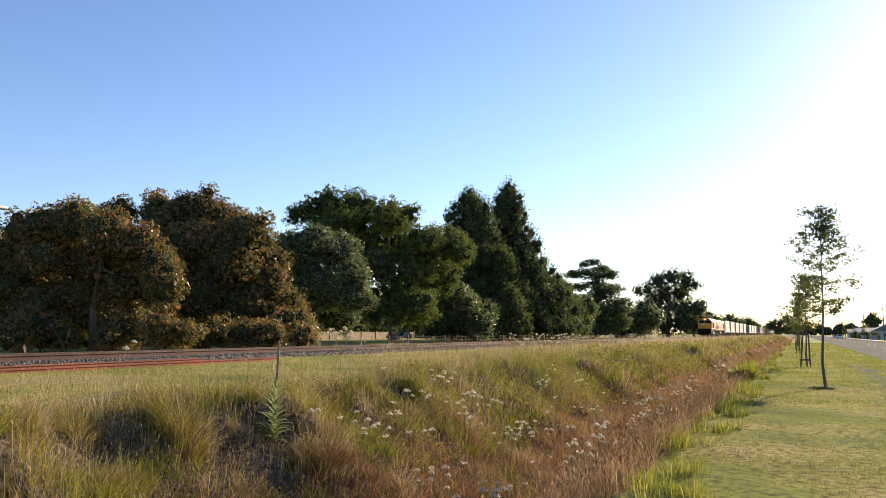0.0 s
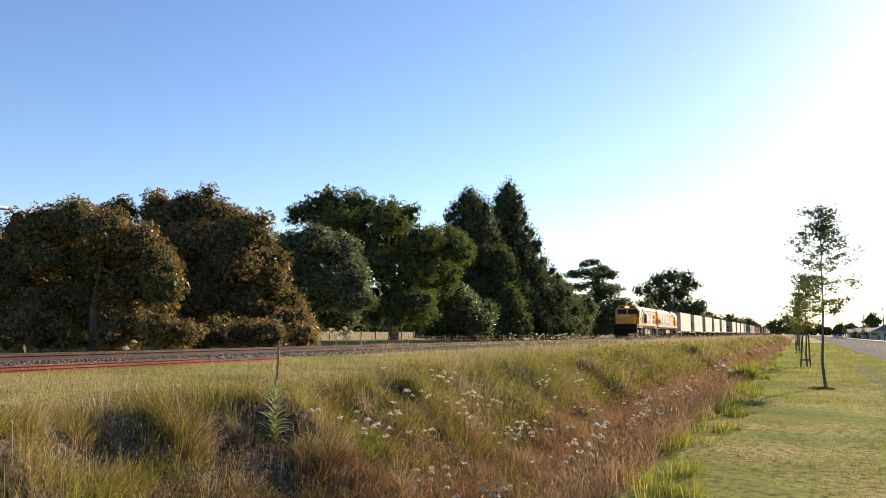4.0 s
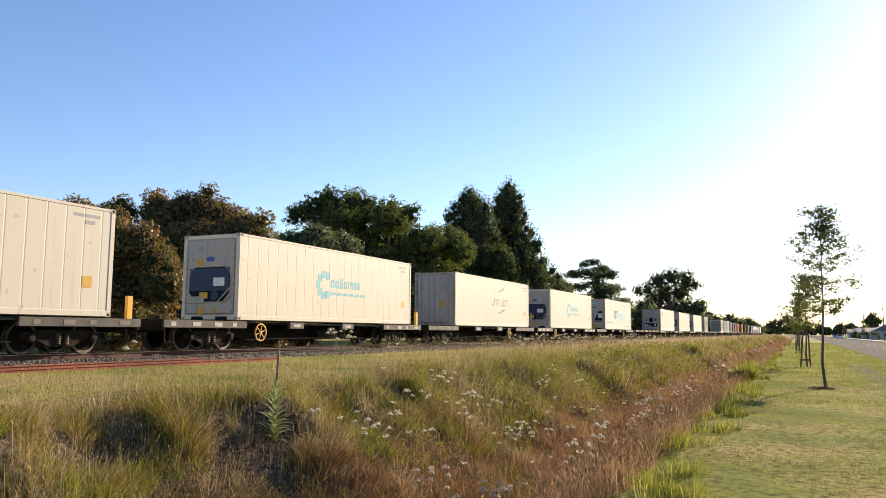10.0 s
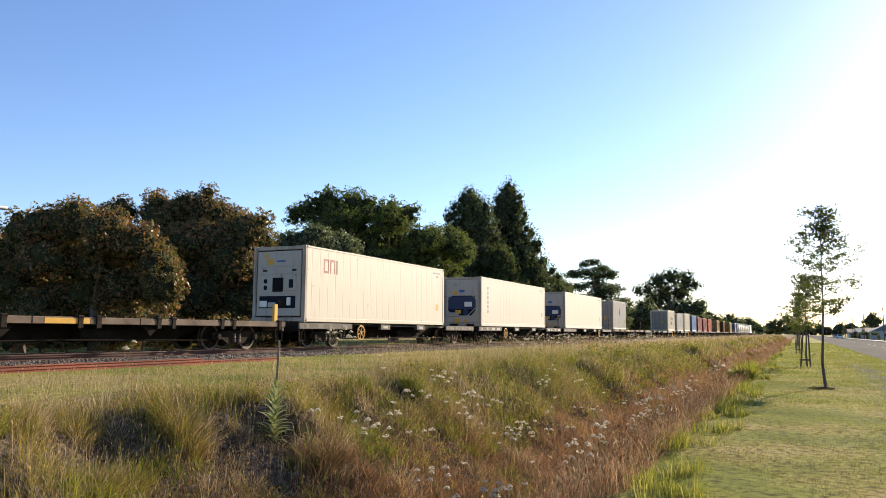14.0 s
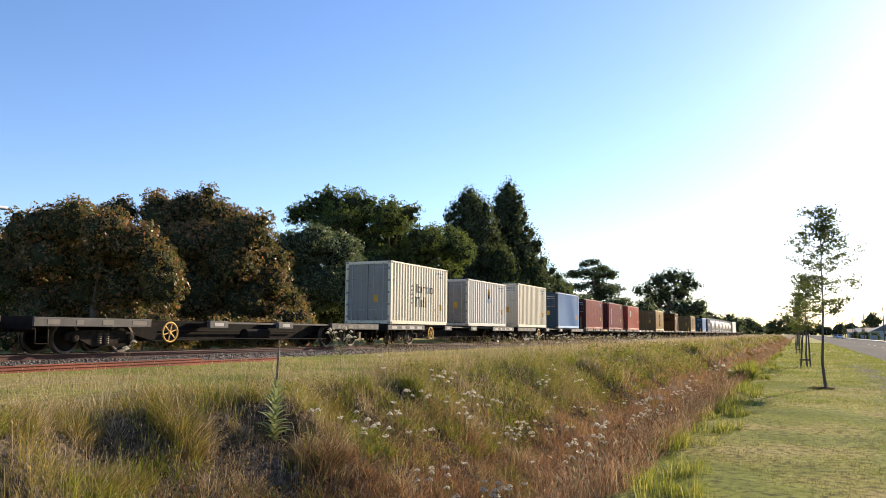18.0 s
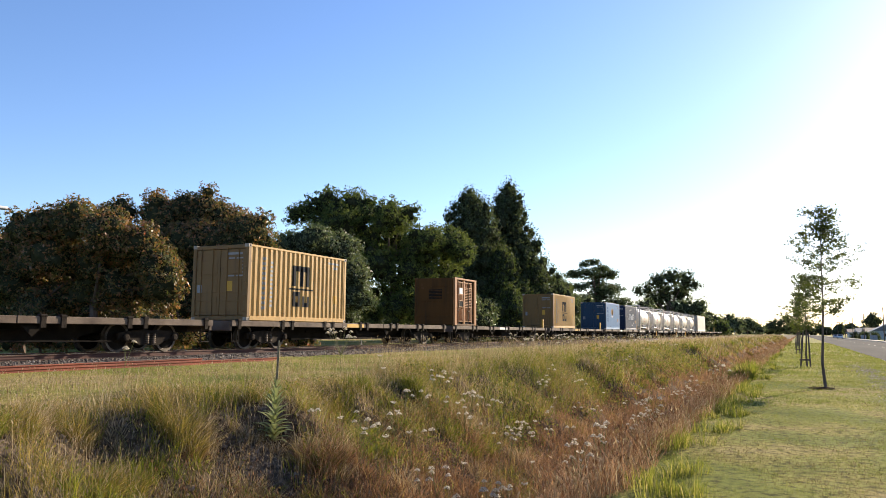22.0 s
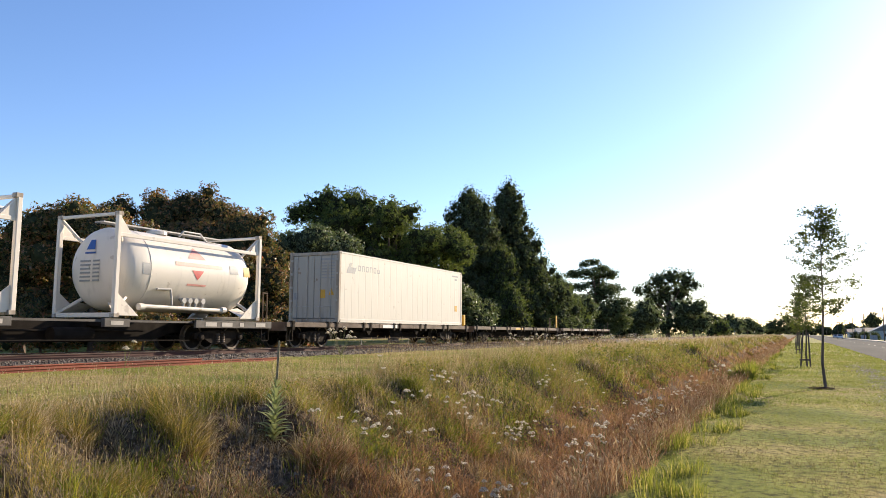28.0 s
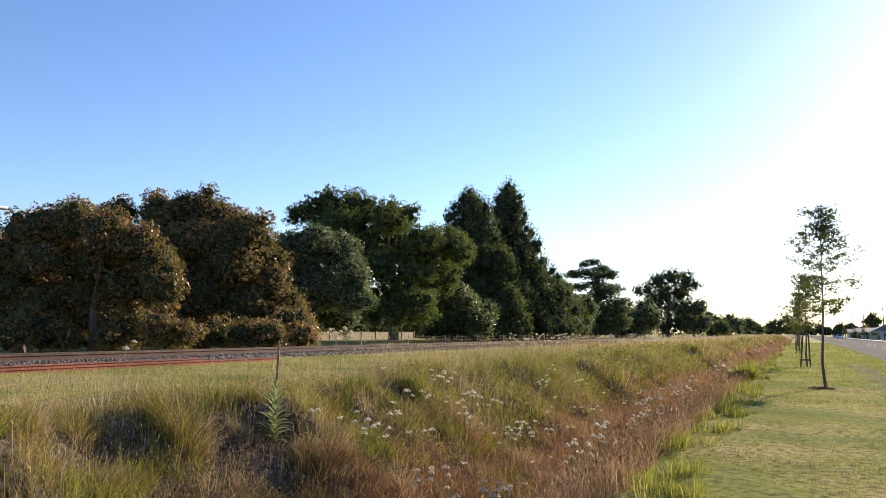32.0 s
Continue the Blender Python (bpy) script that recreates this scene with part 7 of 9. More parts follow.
dead_litter = leafy("dead_grass_litter", [(0.0, (0.045, 0.036, 0.028)), (0.5, (0.12, 0.095, 0.072)), (1.0, (0.34, 0.3, 0.25))], 0.2, 0.8, 0.1, 0.0, (1, 0.97, 0.85))
herb_leaf = leafy("herb_leaf", [(0.0, (0.07, 0.085, 0.02)), (0.4, (0.16, 0.17, 0.04)), (0.7, (0.28, 0.25, 0.07)), (0.9, (0.3, 0.19, 0.09)), (1.0, (0.42, 0.34, 0.2))], 0.4, 0.7, 0.08, 0.3, (1, 1, 0.7))
umbel_white = leafy("white_umbel", [(0.0, (0.4, 0.35, 0.29)), (0.6, (0.62, 0.57, 0.49)), (1.0, (0.82, 0.79, 0.72))], 0.5, 0.8, 0.1, 0.0, (1, 0.97, 0.85))


def bent(rng, x, y, h, w, lean=0.5, face=None, droop=0.5):
    """Blades that rise, bend over and droop at the tip: two quads and a tip each."""
    n = len(x)
    a = rng.uniform(0, 2 * math.pi, n) if face is None else face + rng.normal(0, 0.6, n)
    l = np.abs(rng.normal(lean, 0.3, n)) + 0.05
    s = rng.uniform(0, 2 * math.pi, n)
    side = np.stack([np.cos(s), np.sin(s), np.zeros(n)], -1) * (w / 2)[:, None]
    dirv = np.stack([np.cos(a), np.sin(a), np.zeros(n)], -1)
    root = np.stack([x, y, ground_z(x, y) - 0.01], -1)
    dr = droop * rng.uniform(0.2, 1.3, n) * l

    def at(u):
        p = root + dirv * (h * l * (0.25 * u + 0.75 * u * u))[:, None]
        p[:, 2] += h * (u - dr * u * u * u)
        return p
    p1, p2, p3 = at(0.45), at(0.78), at(1.0)
    V = np.stack([root - side, root + side, p1 + side, p1 - side, p2 + side * 0.7, p2 - side * 0.7, p3], 1).reshape(-1, 3)
    b = np.arange(n) * 7
    Q = np.concatenate([np.stack([b, b + 1, b + 2, b + 3], -1), np.stack([b + 3, b + 2, b + 4, b + 5], -1)])
    T = np.stack([b + 5, b + 4, b + 6], -1)
    return V, T, Q


def blades(rng, x, y, h, w, lean=0.35, face=None, flop=0.0):
    """Bent grass blades rooted at (x, y): a quad and a tip each."""
    n = len(x)
    z = ground_z(x, y) - 0.01
    a = rng.uniform(0, 2 * math.pi, n) if face is None else face + rng.normal(0, 0.7, n)
    l = np.abs(rng.normal(0.0, lean, n)) + 0.05 + flop
    s = rng.uniform(0, 2 * math.pi, n)
    side = np.stack([np.cos(s), np.sin(s), np.zeros(n)], -1) * (w / 2)[:, None]
    dirv = np.stack([np.cos(a), np.sin(a), np.zeros(n)], -1)
    root = np.stack([x, y, z], -1)
    mid = root + dirv * (h * l * 0.35)[:, None]
    mid[:, 2] += h * 0.58
    tip = root + dirv * (h * l)[:, None]
    tip[:, 2] += h * np.sqrt(np.clip(1 - 0.5 * l * l, 0.12, 1))
    V = np.stack([root - side, root + side, mid + side * 0.8, mid - side * 0.8, tip], 1).reshape(-1, 3)
    b = np.arange(n) * 5
    Q = np.stack([b, b + 1, b + 2, b + 3], -1)
    T = np.stack([b + 3, b + 2, b + 4], -1)
    return V, T, Q


def seed_heads(rng, x, y, h, size, w=0.006, lean=0.2):
    """Thin stalks with a feathery head: a narrow blade and two crossed spindles."""
    V, T, Q = blades(rng, x, y, h, np.full(len(x), w), lean)
    n = len(x)
    tip = V.reshape(n, 5, 3)[:, 4]
    mid = V.reshape(n, 5, 3)[:, 2]
    d = tip - mid
    d /= np.linalg.norm(d, axis=1)[:, None]
    Vs, Qs = [V], [Q]
    off = len(V)
    for k in range(2):
        s = rng.uniform(0, 6.28, n)
        sd = np.stack([np.cos(s), np.sin(s), np.zeros(n)], -1) * (size * 0.16)[:, None]
        c = tip - d * (size * 0.3)[:, None]
        v = np.stack([c - d * (size * 0.55)[:, None], c + sd, c + d * (size * 0.6)[:, None], c - sd], 1).reshape(-1, 3)
        Vs.append(v)
        Qs.append(np.arange(4 * n).reshape(n, 4) + off)
        off += 4 * n
    return np.concatenate(Vs), T, np.concatenate(Qs)


def join_arrays(parts_):
    V, T, Q, off = [], [], [], 0
    for v, t, q in parts_:
        V.append(v)
        T.append(t + off)
        Q.append(q + off)
        off += len(v)
    return np.concatenate(V), np.concatenate(T), np.concatenate(Q)


def tufts(rng, n_tuft, per, xr, yr, radius, hr, keep=None, low_crest=False):
    """Roots and heights of blades gathered in tufts within a stretch of the plan."""
    cx, cy = rng.uniform(*xr, n_tuft), rng.uniform(*yr, n_tuft)
    if keep is not None:
        k = keep(cx, cy, rng)
        cx, cy = cx[k], cy[k]
    th = rng.uniform(0.6, 1.25, len(cx))
    m = rng.poisson(per, len(cx)) + 3
    i = np.repeat(np.arange(len(cx)), m)
    a, r = rng.uniform(0, 6.283, len(i)), np.sqrt(rng.random(len(i))) * radius * th[i]
    crest = np.clip(0.42 + (cx[i] + 9.0) * 0.6, 0.42, 1) if low_crest else 1.0
    h = rng.uniform(*hr, len(i)) * th[i] * crest * (1 - 0.3 * r / (radius * 1.3))
    return cx[i] + r * np.cos(a), cy[i] + r * np.sin(a), h, a


def grow(name, label, mat, pieces):
    V, T, Q = join_arrays(pieces)
    ob = new(name, fast_mesh(name, V, T, Q, [mat]))
    return tagged(ob, label, "grass", kind="stuff")


def patch(x, y, s, o=0.0):
    return wave(x + 7.3 * o, y - 3.1 * o, s)


def tussock(rng, cx, cy, n, r, h):
    """Roots, heights and outward angles of one dense tussock."""
    a, q = rng.uniform(0, 6.283, n), np.sqrt(rng.random(n))
    return cx + q * r * np.cos(a), cy + q * r * np.sin(a), h * rng.uniform(0.45, 1.1, n) * (1 - 0.35 * q), a


def build_grass():
    rng = np.random.default_rng(77)
    green, lush, straw, red, litter = [], [], [], [], []

    def clear_of_mullein(cx, cy):
        ux, uy = 0.61, -0.79
        dx, dy = cx + 7.07, cy - 9.17
        s_, p_ = dx * ux + dy * uy, np.abs(-dx * uy + dy * ux)
        return ~((s_ > -0.2) & (s_ < 1.3) & (p_ < 0.3))

    def bare(cx, cy):
        """Hollows and eroded places on the face of the bank, near 1 where little grows."""
        spots = ((-7.95, 6.15, 0.28), (-7.85, 7.0, 0.3), (-7.4, 8.75, 0.42), (-7.2, 9.6, 0.4), (-7.0, 8.3, 0.5), (-6.8, 7.4, 0.4), (-7.6, 6.3, 0.3), (-6.9, 10.6, 0.45), (-7.1, 11.6, 0.4))
        d = np.full(np.shape(cx), 9.0)
        for a_, b_, r_ in spots:
            d = np.minimum(d, np.hypot(cx - a_, (cy - b_) * 0.8) / r_)
        return np.clip(1.5 - d, 0, 0.85)

    def field(n, xr, yr, p):
        """Single roots strewn over a stretch, kept with the chance p(x, y)."""
        x, y = rng.uniform(*xr, n), rng.uniform(*yr, n)
        k = clear_of_mullein(x, y) & (rng.random(n) < p(x, y) * (1 - bare(x, y))) & (y > -x / 1.5 - 0.6)
        return x[k], y[k]

    # stretches along the ditch: (y from, y to, roots a square metre, width)
    bands = ((4.6, 10, 700, 0.0056), (10, 16, 620, 0.0068), (16, 28, 420, 0.009), (28, 50, 150, 0.018), (50, 95, 42, 0.045), (95, 190, 12, 0.10), (190, 420, 3, 0.22))
    for y0, y1, dens, w in bands:
        near, span = y0 < 16, y1 - y0
        x_in = -9.4 if near else -9.6 if y0 < 28 else -10.6
        make = bent if near else (lambda r, x, y, h, ww, ln=0.5, a=None, d=0: blades(r, x, y, h, ww, 0.5, a, 0.3))
        fluff = 0.55 if y0 < 10 else 0.95
        crest = lambda x: np.clip(0.5 + (x + 9.0) * 0.55, 0.3, 1) if near else np.clip(1.1 + (x + 9.0) * 0.3, 0.7, 1.35)
        # crest and upper face: olive and green carpet with straw in it
        n = int((-6.2 - x_in) * span * dens * 1.1)
        x, y = field(n, (x_in, -6.2), (y0, y1), lambda x, y: np.clip(0.5 + 0.5 * patch(x, y, 0.9) + (0.9 if near else 0.5) * patch(y, x, 2.7, 4) * (x > -8.5) - 0.25 * (x < -8.6), 0.04, 1))
        h = rng.uniform(0.14, 0.44, len(x)) * crest(x) * np.clip(1 + 0.45 * patch(x, y, 1.7, 3) + 0.45 * patch(y, x, 3.7, 5), 0.35, 1.7)
        pick = patch(x, y, 0.7, 7) + 0.25 * (not near) + 0.8 * (y > 24) * (y < 64) * (x > -8.6) > -0.05
        for out, k in ((lush, pick), (green, ~pick)):
            out.append(make(rng, x[k], y[k], h[k], np.full(k.sum(), w), fluff))
        n = int((-6.2 - x_in) * span * dens * 0.5)
        x, y = field(n, (x_in, -6.2), (y0, y1), lambda x, y: np.clip(0.45 - 0.5 * patch(x, y, 0.9) + 0.3 * (x < -8.3) - 0.4 * (y > 24) * (y < 64) * (x > -8.6), 0.05, 1))
        straw.append(make(rng, x, y, rng.uniform(0.18, 0.5, len(x)) * crest(x), np.full(len(x), w * 0.8), 0.4))
        # seed stalks over the crest
        n = int((-6.4 - x_in) * span * min(60, dens * (0.11 if near else 0.2)))
        x, y = field(n, (x_in - 1.3, -6.4), (y0, y1), lambda x, y: np.full(len(x), 0.9))
        straw.append(seed_heads(rng, x, y, rng.uniform(0.3, 0.68, len(x)) * (np.clip(0.55 + (x + 9) * 0.4, 0.5, 1) if near else 1.25), np.full(len(x), 0.035 + w * 1.2), w * 0.5, 0.4))
        # tussocks that bulge over the face
        for _ in range(int(span * (5.5 if near else 2.4 if y0 < 50 else 0.5))):
            cx, cy = rng.uniform(-8.2, -5.9), rng.uniform(y0, y1)
            if rng.random() < 0.8 * float(bare(np.array(cx), np.array(cy))) or not clear_of_mullein(np.array(cx), np.array(cy)):
                continue
            k = rng.uniform(0.7, 1.3)
            x, y, h, a = tussock(rng, cx, cy, int((260 if near else 110 if y0 < 50 else 50) * k * k), 0.17 * k * (1 if near else 1.6), 0.44 * k)
            (lush if rng.random() < 0.45 else green if rng.random() < 0.6 else straw).append(make(rng, x, y, h, np.full(len(x), w), 0.7, a))
        # lower face and bottom of the ditch: reddish brown
        n = int(5.0 * span * dens * 1.15)
        x, y = field(n, (-7.3, -2.3), (max(y0, 6.5), y1), lambda x, y: np.clip(0.55 - 0.4 * patch(x, y, 0.9, 1) - 1.1 * patch(y, x, 2.6, 2) - 0.35 * (x < -6.2), 0.04, 1) * ((x < -5) | (y > 9)))
        red.append(make(rng, x, y, rng.uniform(0.14, 0.4, len(x)) * np.clip(1 + 0.6 * patch(x, y, 1.9, 8) + 0.5 * patch(y, x, 4.1, 6), 0.25, 1.8), np.full(len(x), w * 0.9), 0.8))
        for _ in range(int(span * (6 if near else 3 if y0 < 50 else 0.4))):
            cx, cy, k = rng.uniform(-6.4, -2.6), rng.uniform(max(y0, 6.5), y1), rng.uniform(0.6, 1.3)
            if cx > -5 and cy < 9:
                continue
            x, y, h, a = tussock(rng, cx, cy, int((150 if near else 70) * k * k), 0.16 * k * (1 if near else 1.6), 0.48 * k)
            q = rng.random()
            (red if q < 0.5 else straw if q < 0.78 else green).append(make(rng, x, y, h, np.full(len(x), w), 0.8, a))
        n = int(5.0 * span * dens * 0.16)
        x, y = field(n, (-7.3, -2.3), (max(y0, 6.5), y1), lambda x, y: np.clip(0.5 + 0.8 * patch(x, y, 1.1, 2), 0.05, 1) * ((x < -5) | (y > 9)))
        green.append(make(rng, x, y, rng.uniform(0.15, 0.42, len(x)), np.full(len(x), w), 0.5))
        n = int(5.0 * span * min(110, dens * 0.22))
        x, y = field(n, (-7.0, -2.0), (max(y0, 6.5), y1), lambda x, y: np.clip(0.7 - 0.6 * patch(x, y, 0.9, 1), 0.1, 1) * ((x < -5) | (y > 9)))
        red.append(seed_heads(rng, x, y, rng.uniform(0.22, 0.55, len(x)), np.full(len(x), 0.04 + w * 1.3), w * 0.5, 0.35))
        # near side of the ditch: pale straw and drooping heads
        n = int(2.2 * span * dens * 0.75)
        x, y = field(n, (-4.0, -1.55), (max(y0, 7.2), y1), lambda x, y: np.clip(0.5 + 0.5 * patch(x, y, 1.1, 4) + 0.9 * patch(y, x, 2.9, 6), 0.05, 1))
        k = rng.random(len(x)) < 0.22
        for out, q in ((straw, k), (red, ~k)):
            out.append(make(rng, x[q], y[q], rng.uniform(0.2, 0.55, q.sum()), np.full(q.sum(), w * 0.8), 0.5))
        n = int(2.4 * span * min(130, dens * 0.25))
        x, y = field(n, (-4.4, -1.55), (max(y0, 7.2), y1), lambda x, y: np.full(len(x), 0.9))
        k = rng.random(len(x)) < 0.35
        for out, q in ((straw, k), (red, ~k)):
            out.append(seed_heads(rng, x[q], y[q], rng.uniform(0.25, 0.58, q.sum()), np.full(q.sum(), 0.055 + w * 1.3), w * 0.5, 0.6))
        if near:
            # twiggy dead growth and dead stalks on the open face
            n = int(3.6 * span * 280)
            x, y = rng.uniform(-8.4, -4.8, n), rng.uniform(y0, y1, n)
            litter.append(bent(rng, x, y, rng.uniform(0.06, 0.24, n), np.full(n, 0.0045), 1.1))
            n = int(3.2 * span * 130)
            x, y = rng.uniform(-8.2, -5.0, n), rng.uniform(y0, y1, n)
            straw.append(seed_heads(rng, x, y, rng.uniform(0.1, 0.36, n), np.full(n, 0.03), 0.004, 0.6))
        if y0 < 28:
            n = int(5.5 * span * min(260, dens * 0.4))
            x, y = rng.uniform(-8.4, -2.2, n), rng.uniform(y0, y1, n)
            litter.append(blades(rng, x, y, rng.uniform(0.05, 0.17, n), np.full(n, w * 0.9), 0.5, None, 0.9))
    # thin clumps and single stalks that stand in front of the hollows
    for cx, cy, r in ((-7.75, 6.25, 0.4), (-7.6, 7.0, 0.45), (-7.2, 8.7, 0.45), (-7.0, 9.5, 0.5), (-7.3, 5.7, 0.5), (-6.7, 7.6, 0.5), (-6.6, 6.6, 0.5), (-7.0, 6.1, 0.5)):
        for _ in range(5):
            qx, qy, k = cx + rng.normal(0, r * 0.7), cy + rng.normal(0, r * 0.8), rng.uniform(0.5, 1.1)
            x, y, h, a = tussock(rng, qx, qy, int(70 * k), 0.09 * k, 0.42 * k)
            (green, lush, straw)[rng.integers(3)].append(bent(rng, x, y, h, np.full(len(x), 0.0048), 0.7, a))
        n = 46
        x, y = cx + rng.normal(0, r, n), cy + rng.normal(0, r, n)
        straw.append(seed_heads(rng, x, y, rng.uniform(0.15, 0.55, n), np.full(n, 0.045), 0.0045, 0.45))
    # the large tussocks of the nearest stretch
    for cx, cy, n, r, h, out in ((-7.55, 7.75, 1500, 0.34, 0.62, green), (-7.5, 7.95, 500, 0.3, 0.66, straw), (-8.05, 6.55, 700, 0.2, 0.5, green), (-7.95, 5.6, 800, 0.26, 0.55, green), (-7.15, 6.65, 420, 0.15, 0.34, lush), (-8.0, 5.9, 300, 0.22, 0.55, straw), (-7.6, 10.4, 800, 0.26, 0.5, lush), (-7.7, 11.2, 700, 0.25, 0.46, green), (-3.6, 13.0, 900, 0.4, 0.6, straw), (-3.2, 11.6, 700, 0.35, 0.6, straw)):
        x, y, h, a = tussock(rng, cx, cy, n, r, h)
        out.append(bent(rng, x, y, h, np.full(n, 0.0048), 0.65, a))
    # small leaves of herbs among the grass of the bank
    herbs = []
    for y0, y1, n, size, top in ((4.6, 10, 9000, 0.021, 0.3), (10, 16, 10000, 0.026, 0.36), (16, 30, 12000, 0.04, 0.5), (30, 60, 8000, 0.075, 0.6)):
        x, y = rng.uniform(-8.7, -5.6, n), rng.uniform(y0, y1, n)
        k = (rng.random(n) < np.clip(0.45 + 0.9 * patch(x, y, 1.3, 9), 0.03, 1)) & (rng.random(n) > bare(x, y)) & clear_of_mullein(x, y)
        x, y = x[k], y[k]
        z = ground_z(x, y) + rng.uniform(0.05, 1, len(x)) * top * np.clip(1 + 0.6 * patch(x, y, 1.7, 3), 0.3, 1.6) * np.clip((x + 9.3) * 0.8, 0.3, 1)
        V, Q = leaf_quads(rng, np.stack([x, y, z], -1), size)
        herbs.append((V, np.zeros((0, 3), int), Q))
    grow("bank_herbs", "small olive and yellow-green herb leaves among the bank grass", herb_leaf, herbs)
    grow("bank_grass", "tall yellow-green grass tufts on the ditch bank", grass_green, green)
    grow("lush_grass", "fresh green grass mounds on the ditch bank", grass_lush, lush)
    grow("dry_grass", "straw-coloured dry grass and seed heads along the ditch", grass_straw, straw)
    grow("reddish_grass", "reddish-brown seeding grass in the ditch", grass_red, red)
    grow("grass_litter", "grey dead grass lying on the bare bank", dead_litter, litter)
    # fresh weeds along the lawn's edge
    wd = []
    for y0, y1, dens, w in ((7.0, 12, 22, 0.006), (12, 24, 13, 0.010), (24, 60, 3.6, 0.025), (60, 160, 0.6, 0.08)):
        x, y, h, a = tufts(rng, int(1.3 * (y1 - y0) * dens), 56, (-2.35, -0.75), (y0, y1), 0.16, (0.06, 0.3), lambda cx, cy, r: r.random(len(cx)) < np.clip(0.75 + 0.9 * patch(cx, cy, 1.1, 3) - 1.1 * np.clip(cx + 1.6, 0, 1), 0.02, 1) * (cx > -1.4 - 0.13 * np.clip(cy - 7, 0, 7)))
        wd.append(blades(rng, x, y, h, np.full(len(x), w), 0.6, a))
    x, y, h, a = tufts(rng, 30, 60, (-2.1, -1.5), (26.5, 29.5), 0.22, (0.4, 0.75))
    wd.append(blades(rng, x, y, h, np.full(len(x), 0.028), 0.5, a))
    x, y, h, a = tufts(rng, 60, 26, (-8.8, -3.5), (5, 16), 0.16, (0.15, 0.4))
    wd.append(blades(rng, x, y, h, np.full(len(x), 0.012), 0.6, a))
    grow("edge_weeds", "fresh bright green weeds along the edge of the lawn", weed_green, wd)
    # lawn and the mown strip beside the track
    lw, stalks = [], []
    worn = lambda x, y: sum(np.exp(-((x - a_) / b_) ** 2 - ((y - c_) / d_) ** 2) for a_, b_, c_, d_ in ((-0.2, 0.9, 10.2, 0.9), (0.3, 0.5, 11.4, 0.4), (-0.5, 0.4, 13.5, 1.0), (1.6, 0.9, 16.0, 1.2), (0.9, 0.5, 8.6, 0.4)))
    for y0, y1, dens, w, h in ((6.6, 10, 2400, 0.0055, 0.02), (10, 17, 1200, 0.008, 0.022), (17, 30, 480, 0.015, 0.036), (30, 60, 150, 0.03, 0.055), (60, 140, 22, 0.08, 0.07)):
        n = int(6.1 * (y1 - y0) * dens)
        x, y = rng.uniform(-1.6, 4.5, n), rng.uniform(y0, y1, n)
        k = rng.random(n) < np.clip(0.68 + 0.6 * patch(x, y, 0.5, 5) + 0.35 * patch(x, y * 0.45, 1.6, 6) - 0.6 * worn(x, y), 0.12, 1)
        x, y = x[k], y[k]
        lw.append(blades(rng, x, y, rng.uniform(0.3, 1.8, len(x)) * h * (1 + 0.5 * patch(x, y, 2.6, 2)), np.full(len(x), w), 0.8))
    dry = []
    for y0, y1, dens, w in ((6.6, 10, 1300, 0.0055), (10, 17, 700, 0.008), (17, 30, 280, 0.014), (30, 70, 60, 0.03)):
        n = int(6.1 * (y1 - y0) * dens)
        x, y = rng.uniform(-1.6, 4.5, n), rng.uniform(y0, y1, n)
        k = rng.random(n) < np.clip(0.26 - 1.1 * patch(x, y, 0.5, 5) - 0.9 * patch(y * 0.5, x, 1.3, 8) + 0.9 * worn(x, y), 0, 1)
        x, y = x[k], y[k]
        dry.append(blades(rng, x, y, rng.uniform(0.01, 0.035, len(x)), np.full(len(x), w), 0.9))
    grow("dry_lawn_grass", "dry brownish grass in worn patches of the lawn", dry_lawn, dry)
    # tussocks, clover and worn hollows in the lawn
    for y0, y1, dens, per, w in ((6.6, 12, 6, 20, 0.0055), (12, 24, 3, 18, 0.009), (24, 60, 1.0, 14, 0.03)):
        x, y, h, a = tufts(rng, int(5.6 * (y1 - y0) * dens), per, (-1.4, 4.3), (y0, y1), 0.13, (0.02, 0.055), lambda cx, cy, r: r.random(len(cx)) < np.clip(0.4 + 1.2 * patch(cx, cy, 1.0, 5), 0.03, 1))
        lw.append(blades(rng, x, y, h, np.full(len(x), w), 0.8, a))
    for y0, y1, dens, w in ((5, 16, 400, 0.012), (16, 30, 160, 0.021), (30, 60, 50, 0.04), (60, 150, 8, 0.1)):
        n = int(6.2 * (y1 - y0) * dens)
        x, y = rng.uniform(-15.0, -8.8, n), rng.uniform(y0, y1, n)
        lw.append(blades(rng, x, y, rng.uniform(0.012, 0.04, n), np.full(n, w), 0.9))
        n = n // 26
        x, y = rng.uniform(-13.0, -8.8, n), rng.uniform(y0, y1, n)
        stalks.append(seed_heads(rng, x, y, rng.uniform(0.08, 0.34, n), np.full(n, 0.03 + w), w * 0.4, 0.5))
    grow("strip_stalks", "dry pale stalks in the mown trackside strip", grass_straw, stalks)
    grow("lawn_grass", "short mown yellow-green lawn with worn patches", grass_lawn, lw)


build_grass()


